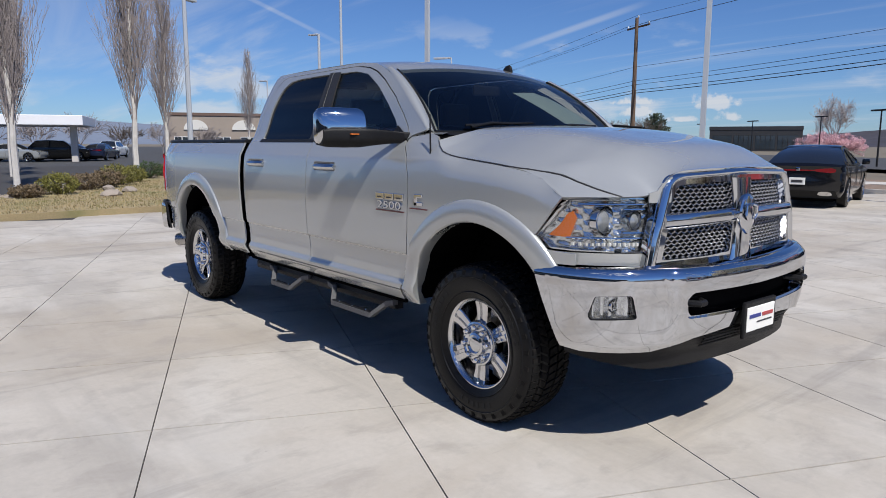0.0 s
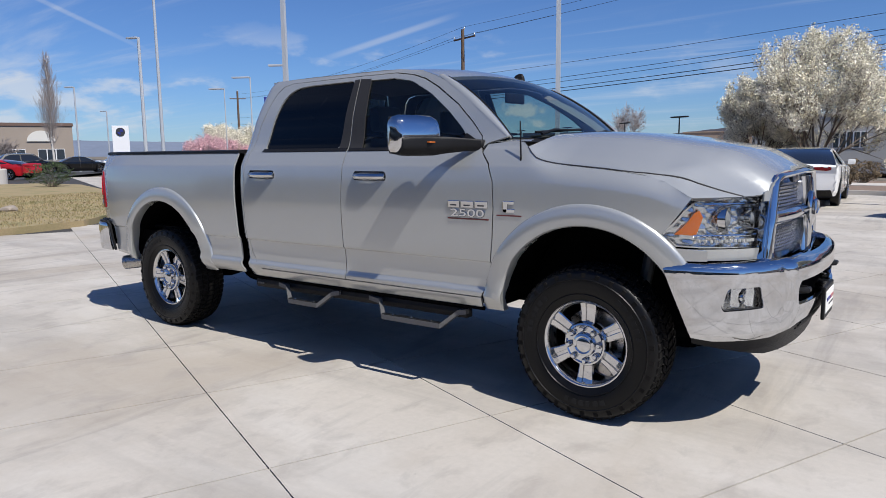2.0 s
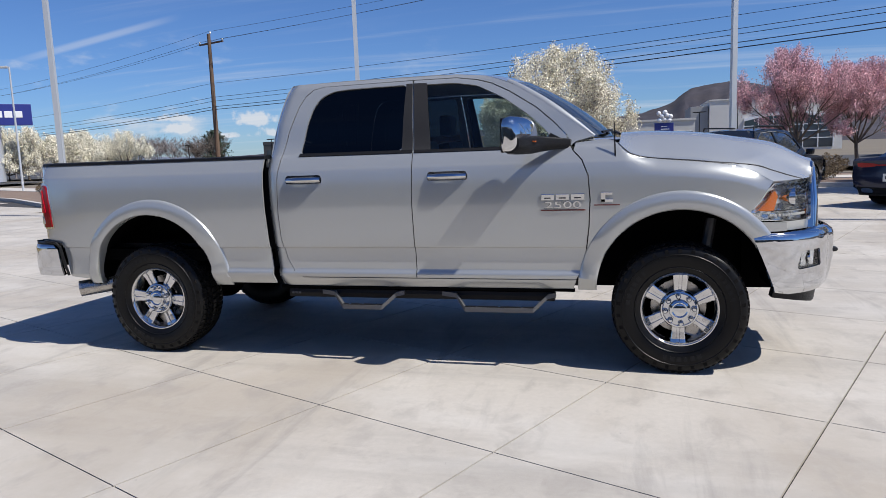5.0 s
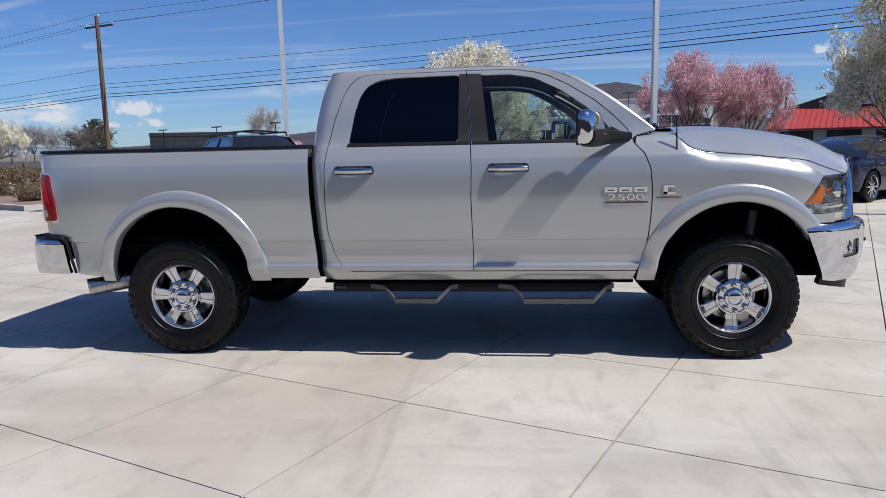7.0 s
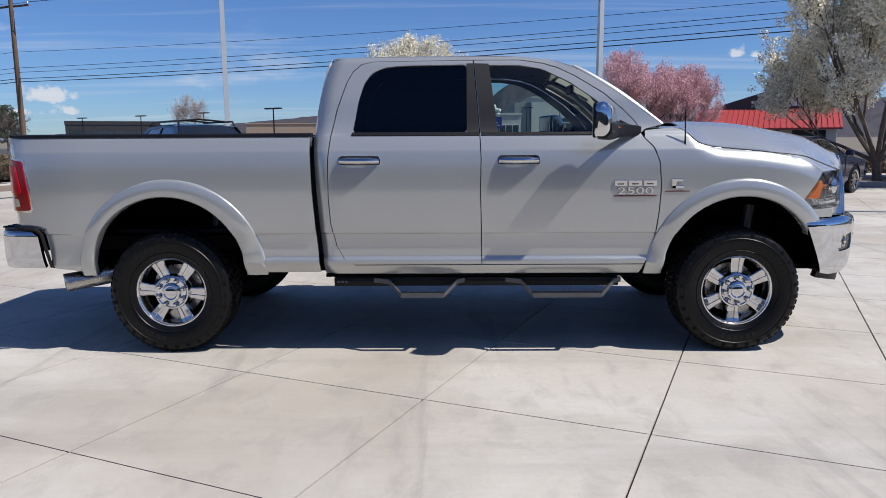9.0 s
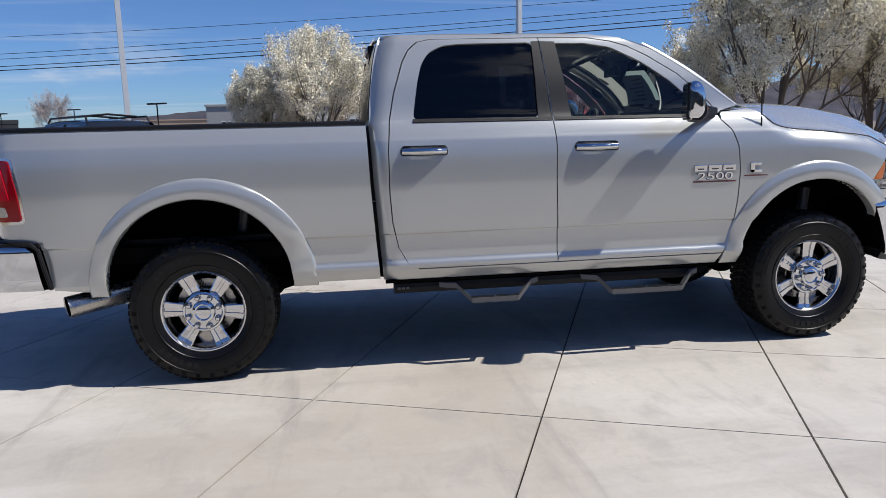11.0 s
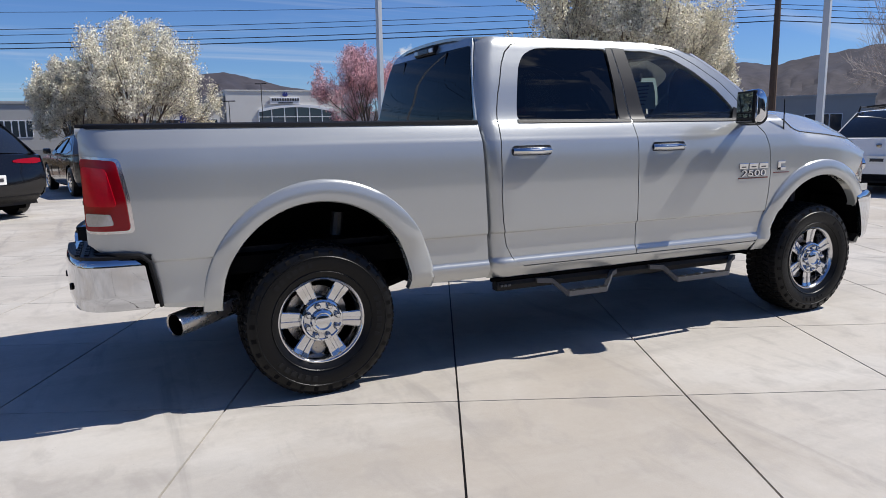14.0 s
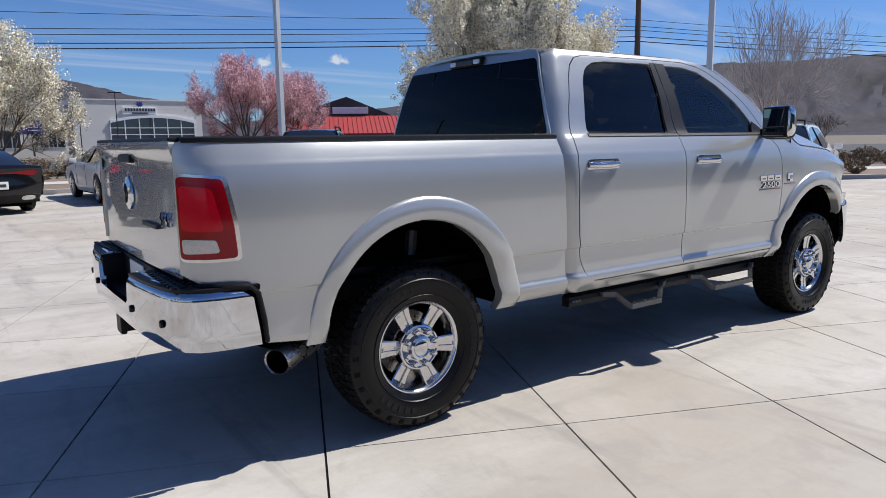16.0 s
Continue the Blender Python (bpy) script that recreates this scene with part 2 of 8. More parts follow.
def box(bm, lo, hi, bevel=0.0, m=None):
    x0, y0, z0 = lo
    x1, y1, z1 = hi
    vs = [bm.verts.new(p) for p in ((x0, y0, z0), (x1, y0, z0), (x1, y1, z0), (x0, y1, z0), (x0, y0, z1), (x1, y0, z1), (x1, y1, z1), (x0, y1, z1))]
    fs = [bm.faces.new([vs[i] for i in f]) for f in ((3, 2, 1, 0), (4, 5, 6, 7), (0, 1, 5, 4), (1, 2, 6, 5), (2, 3, 7, 6), (3, 0, 4, 7))]
    if bevel:
        es = list({e for f in fs for e in f.edges})
        r = bmesh.ops.bevel(bm, geom=es, offset=bevel, segments=2, affect="EDGES", profile=0.6)
        vs = list({v for f in r["faces"] for v in f.verts} | {v for v in vs if v.is_valid})
    if m is not None:
        bmesh.ops.transform(bm, matrix=m, verts=[v for v in vs if v.is_valid])
    return vs


def boxed(lo, hi, bevel=0.0, m=None):
    bm = bmesh.new()
    box(bm, lo, hi, bevel, m)
    return bm


def rings(bm, rows, close=True, caps=True):
    """Skins the faces between rows of points; rows of one length."""
    vv = [[bm.verts.new(p) for p in r] for r in rows]
    n = len(rows[0])
    for a, b in zip(vv, vv[1:]):
        for i in range(n if close else n - 1):
            j = (i + 1) % n
            try:
                bm.faces.new((a[i], a[j], b[j], b[i]))
            except ValueError:
                pass
    if caps and close:
        for r, flip in ((vv[0], True), (vv[-1], False)):
            try:
                bm.faces.new(r[::-1] if flip else r)
            except ValueError:
                pass
    return vv


def tube(bm, path, radius, sides=8, caps=True):
    """A round bar along a path; radius a number or one for each point."""
    pts = [Vector(p) for p in path]
    rad = radius if isinstance(radius, (list, tuple)) else [radius] * len(pts)
    rows, prev = [], None
    for i, p in enumerate(pts):
        d = (pts[min(i + 1, len(pts) - 1)] - pts[max(i - 1, 0)]).normalized()
        if prev is None:
            prev = d.orthogonal().normalized()
        prev = (prev - d * prev.dot(d)).normalized()
        o = d.cross(prev)
        rows.append([p + (prev * math.cos(a) + o * math.sin(a)) * rad[i] for a in [2 * math.pi * k / sides for k in range(sides)]])
    return rings(bm, rows, True, caps)


def lathe(bm, profile, segs=48, axis="y", centre=(0, 0, 0), closed=False):
    """Turns a profile of (along, radius) round an axis."""
    rows = []
    c = Vector(centre)
    for k in range(segs):
        a = 2 * math.pi * k / segs
        ca, sa = math.cos(a), math.sin(a)
        row = []
        for s, r in profile:
            if axis == "y":
                row.append(c + Vector((r * ca, s, r * sa)))
            elif axis == "z":
                row.append(c + Vector((r * ca, r * sa, s)))
            else:
                row.append(c + Vector((s, r * ca, r * sa)))
        rows.append(row)
    vv = [[bm.verts.new(p) for p in r] for r in rows]
    n = len(profile)
    for k in range(segs):
        a, b = vv[k], vv[(k + 1) % segs]
        for i in range(n if closed else n - 1):
            j = (i + 1) % n
            f = (a[i], b[i], b[j], a[j])
            try:
                bm.faces.new(f)
            except ValueError:
                pass
    bmesh.ops.remove_doubles(bm, verts=[v for r in vv for v in r], dist=1e-5)
    bmesh.ops.recalc_face_normals(bm, faces=bm.faces)


def curve(points):
    """A smooth curve through (x, y) pairs that keeps between its points (monotone cubic)."""
    xs = np.array([p[0] for p in points], float)
    ys = np.array([p[1] for p in points], float)
    h, d = np.diff(xs), np.diff(ys) / np.diff(xs)
    m = np.zeros(len(xs))
    m[0], m[-1] = d[0], d[-1]
    for i in range(1, len(xs) - 1):
        if d[i - 1] * d[i] > 0:
            w1, w2 = 2 * h[i] + h[i - 1], h[i] + 2 * h[i - 1]
            m[i] = (w1 + w2) / (w1 / d[i - 1] + w2 / d[i])

    def f(x):
        x = min(max(x, xs[0]), xs[-1])
        i = int(min(max(np.searchsorted(xs, x) - 1, 0), len(xs) - 2))
        t = (x - xs[i]) / h[i]
        return float((1 + 2 * t) * (1 - t) ** 2 * ys[i] + t * (1 - t) ** 2 * h[i] * m[i] + t * t * (3 - 2 * t) * ys[i + 1] + t * t * (t - 1) * h[i] * m[i + 1])
    return f


def rounded(poly, step=0.03, passes=2):
    """Cuts the corners of a polygon (Chaikin)."""
    for _ in range(passes):
        out = []
        n = len(poly)
        for i in range(n):
            (x0, y0), (x1, y1) = poly[i], poly[(i + 1) % n]
            out += [(0.78 * x0 + 0.22 * x1, 0.78 * y0 + 0.22 * y1), (0.22 * x0 + 0.78 * x1, 0.22 * y0 + 0.78 * y1)]
        poly = out
    return poly


def corners(poly, r=0.03, n=4):
    """Rounds each corner of a polygon with about the radius r."""
    out = []
    for i in range(len(poly)):
        a, b, c = Vector(poly[i - 1]), Vector(poly[i]), Vector(poly[(i + 1) % len(poly)])
        d = min(r, (a - b).length * 0.45, (c - b).length * 0.45)
        p, q = b + (a - b).normalized() * d, b + (c - b).normalized() * d
        out += [tuple(p * (1 - t) ** 2 + b * 2 * t * (1 - t) + q * t * t) for t in [k / n for k in range(n + 1)]]
    return out


def skin(name, loops, fn, mat, parent, out, du=0.06, dv=0.04, depth=0.014, label="", mirror=False, flange=True, cuts=()):
    """A sheet-metal panel: the flat outline (with holes) in (u, v), cut to a grid, bent by fn(u, v) -> point, with an edge turned inwards.
    out: a direction that its front faces."""
    bm = bmesh.new()
    edges = []
    for lp in loops:
        vs = [bm.verts.new((u, v, 0)) for u, v in lp]
        edges += [bm.edges.new((vs[i], vs[(i + 1) % len(vs)])) for i in range(len(vs))]
    bmesh.ops.triangle_fill(bm, use_beauty=True, use_dissolve=False, edges=edges)
    us = [v.co.x for v in bm.verts]
    ws = [v.co.y for v in bm.verts]
    for axis, lo, hi, st in ((0, min(us), max(us), du), (1, min(ws), max(ws), dv)):
        k = math.floor(lo / st) + 1
        while k * st < hi - 1e-6:
            no = (1, 0, 0) if axis == 0 else (0, 1, 0)
            bmesh.ops.bisect_plane(bm, geom=bm.verts[:] + bm.edges[:] + bm.faces[:], dist=1e-5, plane_co=(k * st * no[0], k * st * no[1], 0), plane_no=no)
            k += 1
    for c in cuts:
        if min(ws) < c < max(ws):
            bmesh.ops.bisect_plane(bm, geom=bm.verts[:] + bm.edges[:] + bm.faces[:], dist=1e-5, plane_co=(0, c, 0), plane_no=(0, 1, 0))
    bmesh.ops.remove_doubles(bm, verts=bm.verts, dist=1e-5)
    bm.verts.index_update()
    v2 = [(v.co.x, v.co.y) for v in bm.verts]
    faces = [[v.index for v in f.verts] for f in bm.faces]
    bound = [(e.verts[0].index, e.verts[1].index, e.link_faces[0]) for e in bm.edges if len(e.link_faces) == 1]
    bound = [(a, b, [v.index for v in f.verts]) for a, b, f in bound]
    bm.free()
    e = 1e-3
    pts, nor = [], []
    facing = out if callable(out) else None
    out = Vector((0, 0, 1)) if facing else Vector(out)
    for u, v in v2:
        p = Vector(fn(u, v))
        n = (Vector(fn(u + e, v)) - Vector(fn(u - e, v))).cross(Vector(fn(u, v + e)) - Vector(fn(u, v - e)))
        if facing:
            out = Vector(facing(p))
        n = n.normalized() if n.length > 1e-12 else out.copy()
        if n.dot(out) < 0:
            n = -n
        pts.append(p), nor.append(n)
    verts, norm = [p.copy() for p in pts], []
    all_faces = []
    for f in faces:
        a, b, c = pts[f[0]], pts[f[1]], pts[f[2]]
        fl = (b - a).cross(c - a)
        if len(f) > 3 and fl.length < 1e-10:
            fl = (pts[f[2]] - pts[f[1]]).cross(pts[f[3]] - pts[f[2]])
        g = f if fl.dot(nor[f[0]] + nor[f[1]] + nor[f[2]]) > 0 else f[::-1]
        all_faces.append(g)
        norm += [nor[i] for i in g]
    if flange and depth:
        inner, outer = {}, {}
        for a, b, f in bound:
            for i in (a, b):
                if i not in inner:
                    outer[i] = len(verts)
                    verts.append(pts[i].copy())
                    inner[i] = len(verts)
                    verts.append(pts[i] - nor[i] * depth)
            k = f.index(a)
            quad = (outer[a], outer[b], inner[b], inner[a])
            n = (verts[quad[1]] - verts[quad[0]]).cross(verts[quad[3]] - verts[quad[0]])
            mid = sum((pts[i] for i in f), Vector()) / len(f)
            if n.dot((pts[a] + pts[b]) / 2 - mid) < 0:
                quad, n = quad[::-1], -n
            n = n.normalized() if n.length > 1e-12 else out
            all_faces.append(quad)
            norm += [n] * 4
    made = []
    for s in ((1, -1) if mirror else (1,)):
        me = bpy.data.meshes.new(name)
        vs = [(p.x, p.y * s, p.z) for p in verts]
        fs, ns, k = [], [], 0
        for f in all_faces:
            nn = norm[k:k + len(f)]
            k += len(f)
            if s < 0:
                f, nn = f[::-1], nn[::-1]
            fs.append(f)
            ns += [(q.x, q.y * s, q.z) for q in nn]
        me.from_pydata(vs, [], fs)
        me.polygons.foreach_set("use_smooth", [True] * len(fs))
        me.normals_split_custom_set(ns)
        me.materials.append(mat)
        ob = new(name, me)
        if parent is not None:
            ob.parent = parent
        if label:
            ob["label"] = label
        made.append(ob)
    return made if mirror else made[0]


class Rng:
    def __init__(self, seed):
        self.r = random.Random(seed)

    def u(self, a, b):
        return self.r.uniform(a, b)

    def ball(self):
        while True:
            v = Vector((self.u(-1, 1), self.u(-1, 1), self.u(-1, 1)))
            if v.length <= 1:
                return v

# ---- ground ----
CONCRETE = material("concrete", (0.445, 0.411, 0.364), 0.75, noise_scale=0.75, amount=0.26, fine=0.10, fine_scale=26, bump=0.10, bump_scale=120, per_object=0.035, rough_var=0.10, in_world=True)


def weather(m):
    """Streaks, tyre scuffs and small dark spots over the concrete."""
    nt = m.node_tree
    b = nt.nodes["Principled BSDF"]
    src = b.inputs["Base Color"].links[0].from_socket
    geo = nt.nodes.new("ShaderNodeNewGeometry")
    last = src
    for scale, stretch, lo, hi, col, k, turn in ((1.1, (0.16, 1, 1), 0.47, 0.62, (0.25, 0.232, 0.212), 0.38, 22), (1.3, (0.5, 1, 1), 0.48, 0.62, (0.62, 0.60, 0.56), 0.25, -40), (0.45, (1, 0.5, 1), 0.46, 0.62, (0.34, 0.29, 0.23), 0.55, 60), (4.0, (1, 0.7, 1), 0.52, 0.66, (0.28, 0.255, 0.23), 0.40, 75), (14.0, (1, 1, 1), 0.69, 0.76, (0.20, 0.18, 0.16), 0.6, 0), (2.6, (1, 0.12, 1), 0.57, 0.66, (0.22, 0.205, 0.19), 0.40, -68)):
        mp = nt.nodes.new("ShaderNodeMapping")
        mp.inputs["Scale"].default_value = stretch
        mp.inputs["Rotation"].default_value = (0, 0, radians(turn))
        nt.links.new(geo.outputs["Position"], mp.inputs[0])
        n = node(nt, "ShaderNodeTexNoise", Scale=scale, Detail=7.0, Roughness=0.62, Distortion=0.4)
        nt.links.new(mp.outputs[0], n.inputs["Vector"])
        r = nt.nodes.new("ShaderNodeMapRange")
        r.inputs["From Min"].default_value, r.inputs["From Max"].default_value, r.inputs["To Max"].default_value = lo, hi, k
        nt.links.new(n.outputs["Fac"], r.inputs["Value"])
        mx = nt.nodes.new("ShaderNodeMix")
        mx.data_type = "RGBA"
        nt.links.new(r.outputs[0], mx.inputs["Factor"])
        nt.links.new(last, mx.inputs["A"])
        mx.inputs["B"].default_value = (*col, 1)
        last = mx.outputs["Result"]
    nt.links.new(last, b.inputs["Base Color"])


weather(CONCRETE)
JOINT = material("joint_filler", (0.045, 0.042, 0.04), 0.85, noise_scale=20, amount=0.3)
ASPHALT = material("asphalt", (0.055, 0.055, 0.057), 0.85, noise_scale=0.3, amount=0.2, fine=0.2, fine_scale=30, bump=0.3, bump_scale=90)
GROUND = material("dry_ground", (0.16, 0.135, 0.10), 0.9, noise_scale=0.05, amount=0.25, fine=0.2, fine_scale=4)
GRASS_DRY = material("dormant_turf", (0.31, 0.24, 0.13), 0.9, noise_scale=0.9, amount=0.35, fine=0.3, fine_scale=40, tint=(0.17, 0.16, 0.065))
KERB = material("kerb_concrete", (0.50, 0.47, 0.43), 0.8, noise_scale=2.0, amount=0.15, fine=0.1, fine_scale=90)
MULCH = material("bark_and_gravel", (0.20, 0.145, 0.11), 0.9, noise_scale=1.5, amount=0.3, fine=0.3, fine_scale=30, bump=0.6, bump_scale=40)


def flat(name, poly, z, mat, label, step=0.0):
    """A level polygon, with a skirt below it when it stands up as a slab."""
    bm = bmesh.new()
    vs = [bm.verts.new((x, y, z)) for x, y in poly]
    f = bm.faces.new(vs)
    if f.normal.z < 0:
        f.normal_flip()
    if step:
        r = bmesh.ops.extrude_face_region(bm, geom=[f])
        bmesh.ops.translate(bm, vec=(0, 0, -step), verts=[v for v in r["geom"] if isinstance(v, bmesh.types.BMVert)])
        bmesh.ops.recalc_face_normals(bm, faces=bm.faces)
    return tagged(part(name, bm, mat), label, name, kind="structure")


flat("ground", [(-4000, -4000), (4000, -4000), (4000, 4000), (-4000, 4000)], -0.30, GROUND, "dry brown earth running out to the hills")

# ---- the pickup ----
truck = tagged(empty("pickup_truck"), "silver crew-cab pickup with chrome bumpers and chunky tyres", "pickup truck")
WHEEL_X, WHEEL_Z, TYRE_R = 1.895, 0.408, 0.418

BODY_Z = curve([(0.45, 0.900), (0.53, 0.935), (0.575, 0.968), (0.605, 0.986), (0.628, 0.990), (0.665, 0.972), (0.72, 0.972), (0.804, 0.978), (0.808, 0.979), (0.8185, 0.990), (0.823, 0.9915),
                (0.95, 0.998), (1.08, 1.000), (1.20, 0.996), (1.30, 0.986), (1.345, 0.978), (1.375, 0.964), (1.41, 0.946), (1.45, 0.922), (1.468, 0.905), (1.70, 0.828),
                (1.88, 0.752), (1.94, 0.722), (1.975, 0.690)])


HOOD_EDGE = curve([(1.30, 1.500), (1.44, 1.495), (1.50, 1.482), (1.545, 1.442), (1.60, 1.396), (1.70, 1.369), (1.85, 1.353), (2.0, 1.339), (2.2, 1.308), (2.36, 1.270), (2.42, 1.252), (2.60, 1.228), (2.80, 1.21)])
FENDER_TOP = curve([(1.30, 1.48), (1.50, 1.48), (1.545, 1.44), (1.60, 1.394), (1.70, 1.367), (1.85, 1.351), (2.0, 1.337), (2.2, 1.304), (2.28, 1.281), (2.36, 1.238), (2.42, 1.203), (2.8, 1.20)])


def eased(v):
    v = min(1.0, max(0.0, v))
    return v * v * (3 - 2 * v)


def body_w(x, z):
    w = BODY_Z(z)
    if x > 1.5 and z > 1.05:
        w -= 0.052 * eased((x - 1.52) / 0.25) * (1 - 0.8 * eased((x - 2.24) / 0.18)) * min(1.0, max(0.0, (z - FENDER_TOP(x) + 0.10) / 0.10)) ** 2
    if x < -2.30 and z < 0.70:
        w = 0.972 - 0.5 * max(0, 0.60 - z)
    if x > 1.9:
        w -= 0.045 * ((x - 1.9) / 0.5) ** 2
    if x < -2.4:
        w -= 0.040 * ((-x - 2.4) / 0.4) ** 2
    if x < -2.82:
        w += (0.805 - w) * ((-x - 2.82) / 0.168) ** 2.5
    return w


def side(off=0.0):
    return lambda x, z: (x, -(body_w(x, z) + off), z)


CAB_EDGE = curve([(0.53, -0.858), (0.80, -0.877), (1.10, -0.897), (1.42, -0.912), (1.50, -0.905), (1.68, -0.880), (1.84, -0.845), (1.93, -0.815), (1.968, -0.795)])


def cab_turn(x, z):
    """How far the cab's rear corner is rounded inwards."""
    u = min(1.0, max(0.0, (CAB_EDGE(z) + 0.10 - x) / 0.10))
    return 0.055 * u ** 2.3


def cab_side(off=0.0):
    return lambda x, z: (x, -(body_w(x, z) + off - cab_turn(x, z)), z)


RIGHT = (0, -1, 0)


def arc(cx, cz, rx, rz, a0, a1, n=28):
    return [(cx + rx * math.cos(radians(a0 + (a1 - a0) * i / n)), cz + rz * math.sin(radians(a0 + (a1 - a0) * i / n))) for i in range(n + 1)]


REAR_ARCH, FRONT_ARCH = (-1.890, 0.555, 0.520, 0.515), (1.898, 0.535, 0.520, 0.522)
bed_outline = [(-0.881, 0.55), (-0.900, 0.8), (-0.920, 1.1), (-0.931, 1.445), (-2.950, 1.455), (-2.972, 1.445), (-2.983, 1.428), (-2.987, 1.405), (-2.987, 1.2), (-2.987, 0.90), (-2.90, 0.84), (-2.715, 0.84), (-2.675, 0.58), (-2.42, 0.555)] + arc(*REAR_ARCH, 180, 0)[1:-1] + [(-1.33, 0.55)]
rear_edge = [(-0.655, 0.606), (-0.715, 0.64), (-0.765, 0.73), (-0.797, 0.88), (-0.808, 1.05), (-0.806, 1.3), (-0.79, 1.46), (-0.755, 1.62), (-0.695, 1.80), (-0.655, 1.872), (-0.60, 1.920), (-0.52, 1.938)]
split = [(0.193, 0.606), (0.190, 0.8), (0.182, 1.1), (0.186, 1.3), (0.180, 1.455), (0.145, 1.944)]
top_front = [(0.45, 1.943), (0.60, 1.920), (0.70, 1.890), (0.82, 1.830), (1.00, 1.715), (1.12, 1.610), (1.205, 1.52), (1.225, 1.46)]
front_edge = [(1.245, 1.425), (1.300, 1.365), (1.338, 1.27), (1.350, 1.12), (1.342, 0.95), (1.325, 0.80), (1.290, 0.66), (1.262, 0.606)]
G = 0.006
rear_door_outline = rear_edge + [(x - G / 2, z) for x, z in split[::-1]]
front_door_outline = [(x + G / 2, z) for x, z in split] + top_front + front_edge
rear_hole = corners([(-0.655, 1.468), (-0.617, 1.68), (-0.585, 1.790), (-0.535, 1.862), (-0.450, 1.901), (-0.33, 1.912), (0.10, 1.918), (0.10, 1.468)], 0.035)
front_hole = corners([(0.215, 1.463), (0.190, 1.912), (0.44, 1.912), (0.60, 1.885), (0.78, 1.795), (0.95, 1.675), (1.075, 1.56), (1.13, 1.463)], 0.03)
cab_outline = ([(-0.858, 0.53), (-0.877, 0.8), (-0.897, 1.1), (-0.912, 1.42), (-0.905, 1.5), (-0.880, 1.68), (-0.845, 1.84), (-0.815, 1.93), (-0.795, 1.968)]
               + [(-0.3, 1.972), (0.45, 1.972), (0.66, 1.948), (0.86, 1.872), (1.04, 1.76), (1.20, 1.645), (1.375, 1.515), (1.262, 1.485), (1.232, 1.462)]
               + [(x + 0.004, z + 0.006) for x, z in top_front[::-1][1:]] + [(0.145, 1.950)] + [(x - 0.006, z + 0.003) for x, z in rear_edge[::-1]]
               + [(-0.65, 0.599), (1.262, 0.599), (1.24, 0.53)])
fender_outline = ([(1.270, 0.545), (1.297, 0.66), (1.332, 0.80), (1.349, 0.95), (1.357, 1.12), (1.345, 1.27), (1.307, 1.37), (1.250, 1.43), (1.262, 1.475), (1.36, 1.485)]
                  + [(1.44, 1.493), (1.50, 1.480), (1.545, 1.440), (1.60, 1.394), (1.70, 1.367), (1.85, 1.351), (2.0, 1.337), (2.2, 1.304), (2.28, 1.281), (2.36, 1.238), (2.42, 1.203), (2.365, 1.120), (2.292, 1.022), (2.335, 0.962), (2.50, 0.955), (2.50, 0.905), (2.345, 0.90)]
                  + arc(*FRONT_ARCH, 28, 180)[:-1] + [(1.335, 0.545)])

CREASE = (0.606, 0.617, 0.628, 0.647, 0.665, 0.804, 0.808, 0.813, 0.8185, 0.823, 1.345, 1.355, 1.365, 1.375)
skin("bed_side", [bed_outline], side(), SILVER, truck, RIGHT, 0.05, 0.035, mirror=True, cuts=CREASE)
rear_doors = skin("rear_door", [rear_door_outline, rear_hole], cab_side(), SILVER, truck, RIGHT, 0.09, 0.03, mirror=True, cuts=CREASE)
front_doors = skin("front_door", [front_door_outline, front_hole], cab_side(), SILVER, truck, RIGHT, 0.09, 0.03, mirror=True, cuts=CREASE)
skin("cab_frame", [cab_outline], cab_side(-0.001), SILVER, truck, RIGHT, 0.025, 0.03, mirror=True, cuts=CREASE)
skin("front_fender", [fender_outline], side(), SILVER, truck, RIGHT, 0.03, 0.015, mirror=True, cuts=CREASE)
# dark backing behind the shut lines, standing in for the shade inside the gaps
skin("door_seal", [[(-0.78, 0.56), (1.30, 0.56), (1.30, 1.44), (-0.80, 1.44)]], side(-0.03), BLACK, truck, RIGHT, 0.3, 0.08, flange=False, mirror=True)
skin("bed_gap_seal", [[(-0.95, 0.56), (-0.83, 0.56), (-0.86, 1.43), (-0.96, 1.43)]], side(-0.10), BLACK, truck, RIGHT, 0.3, 0.08, flange=False, mirror=True)
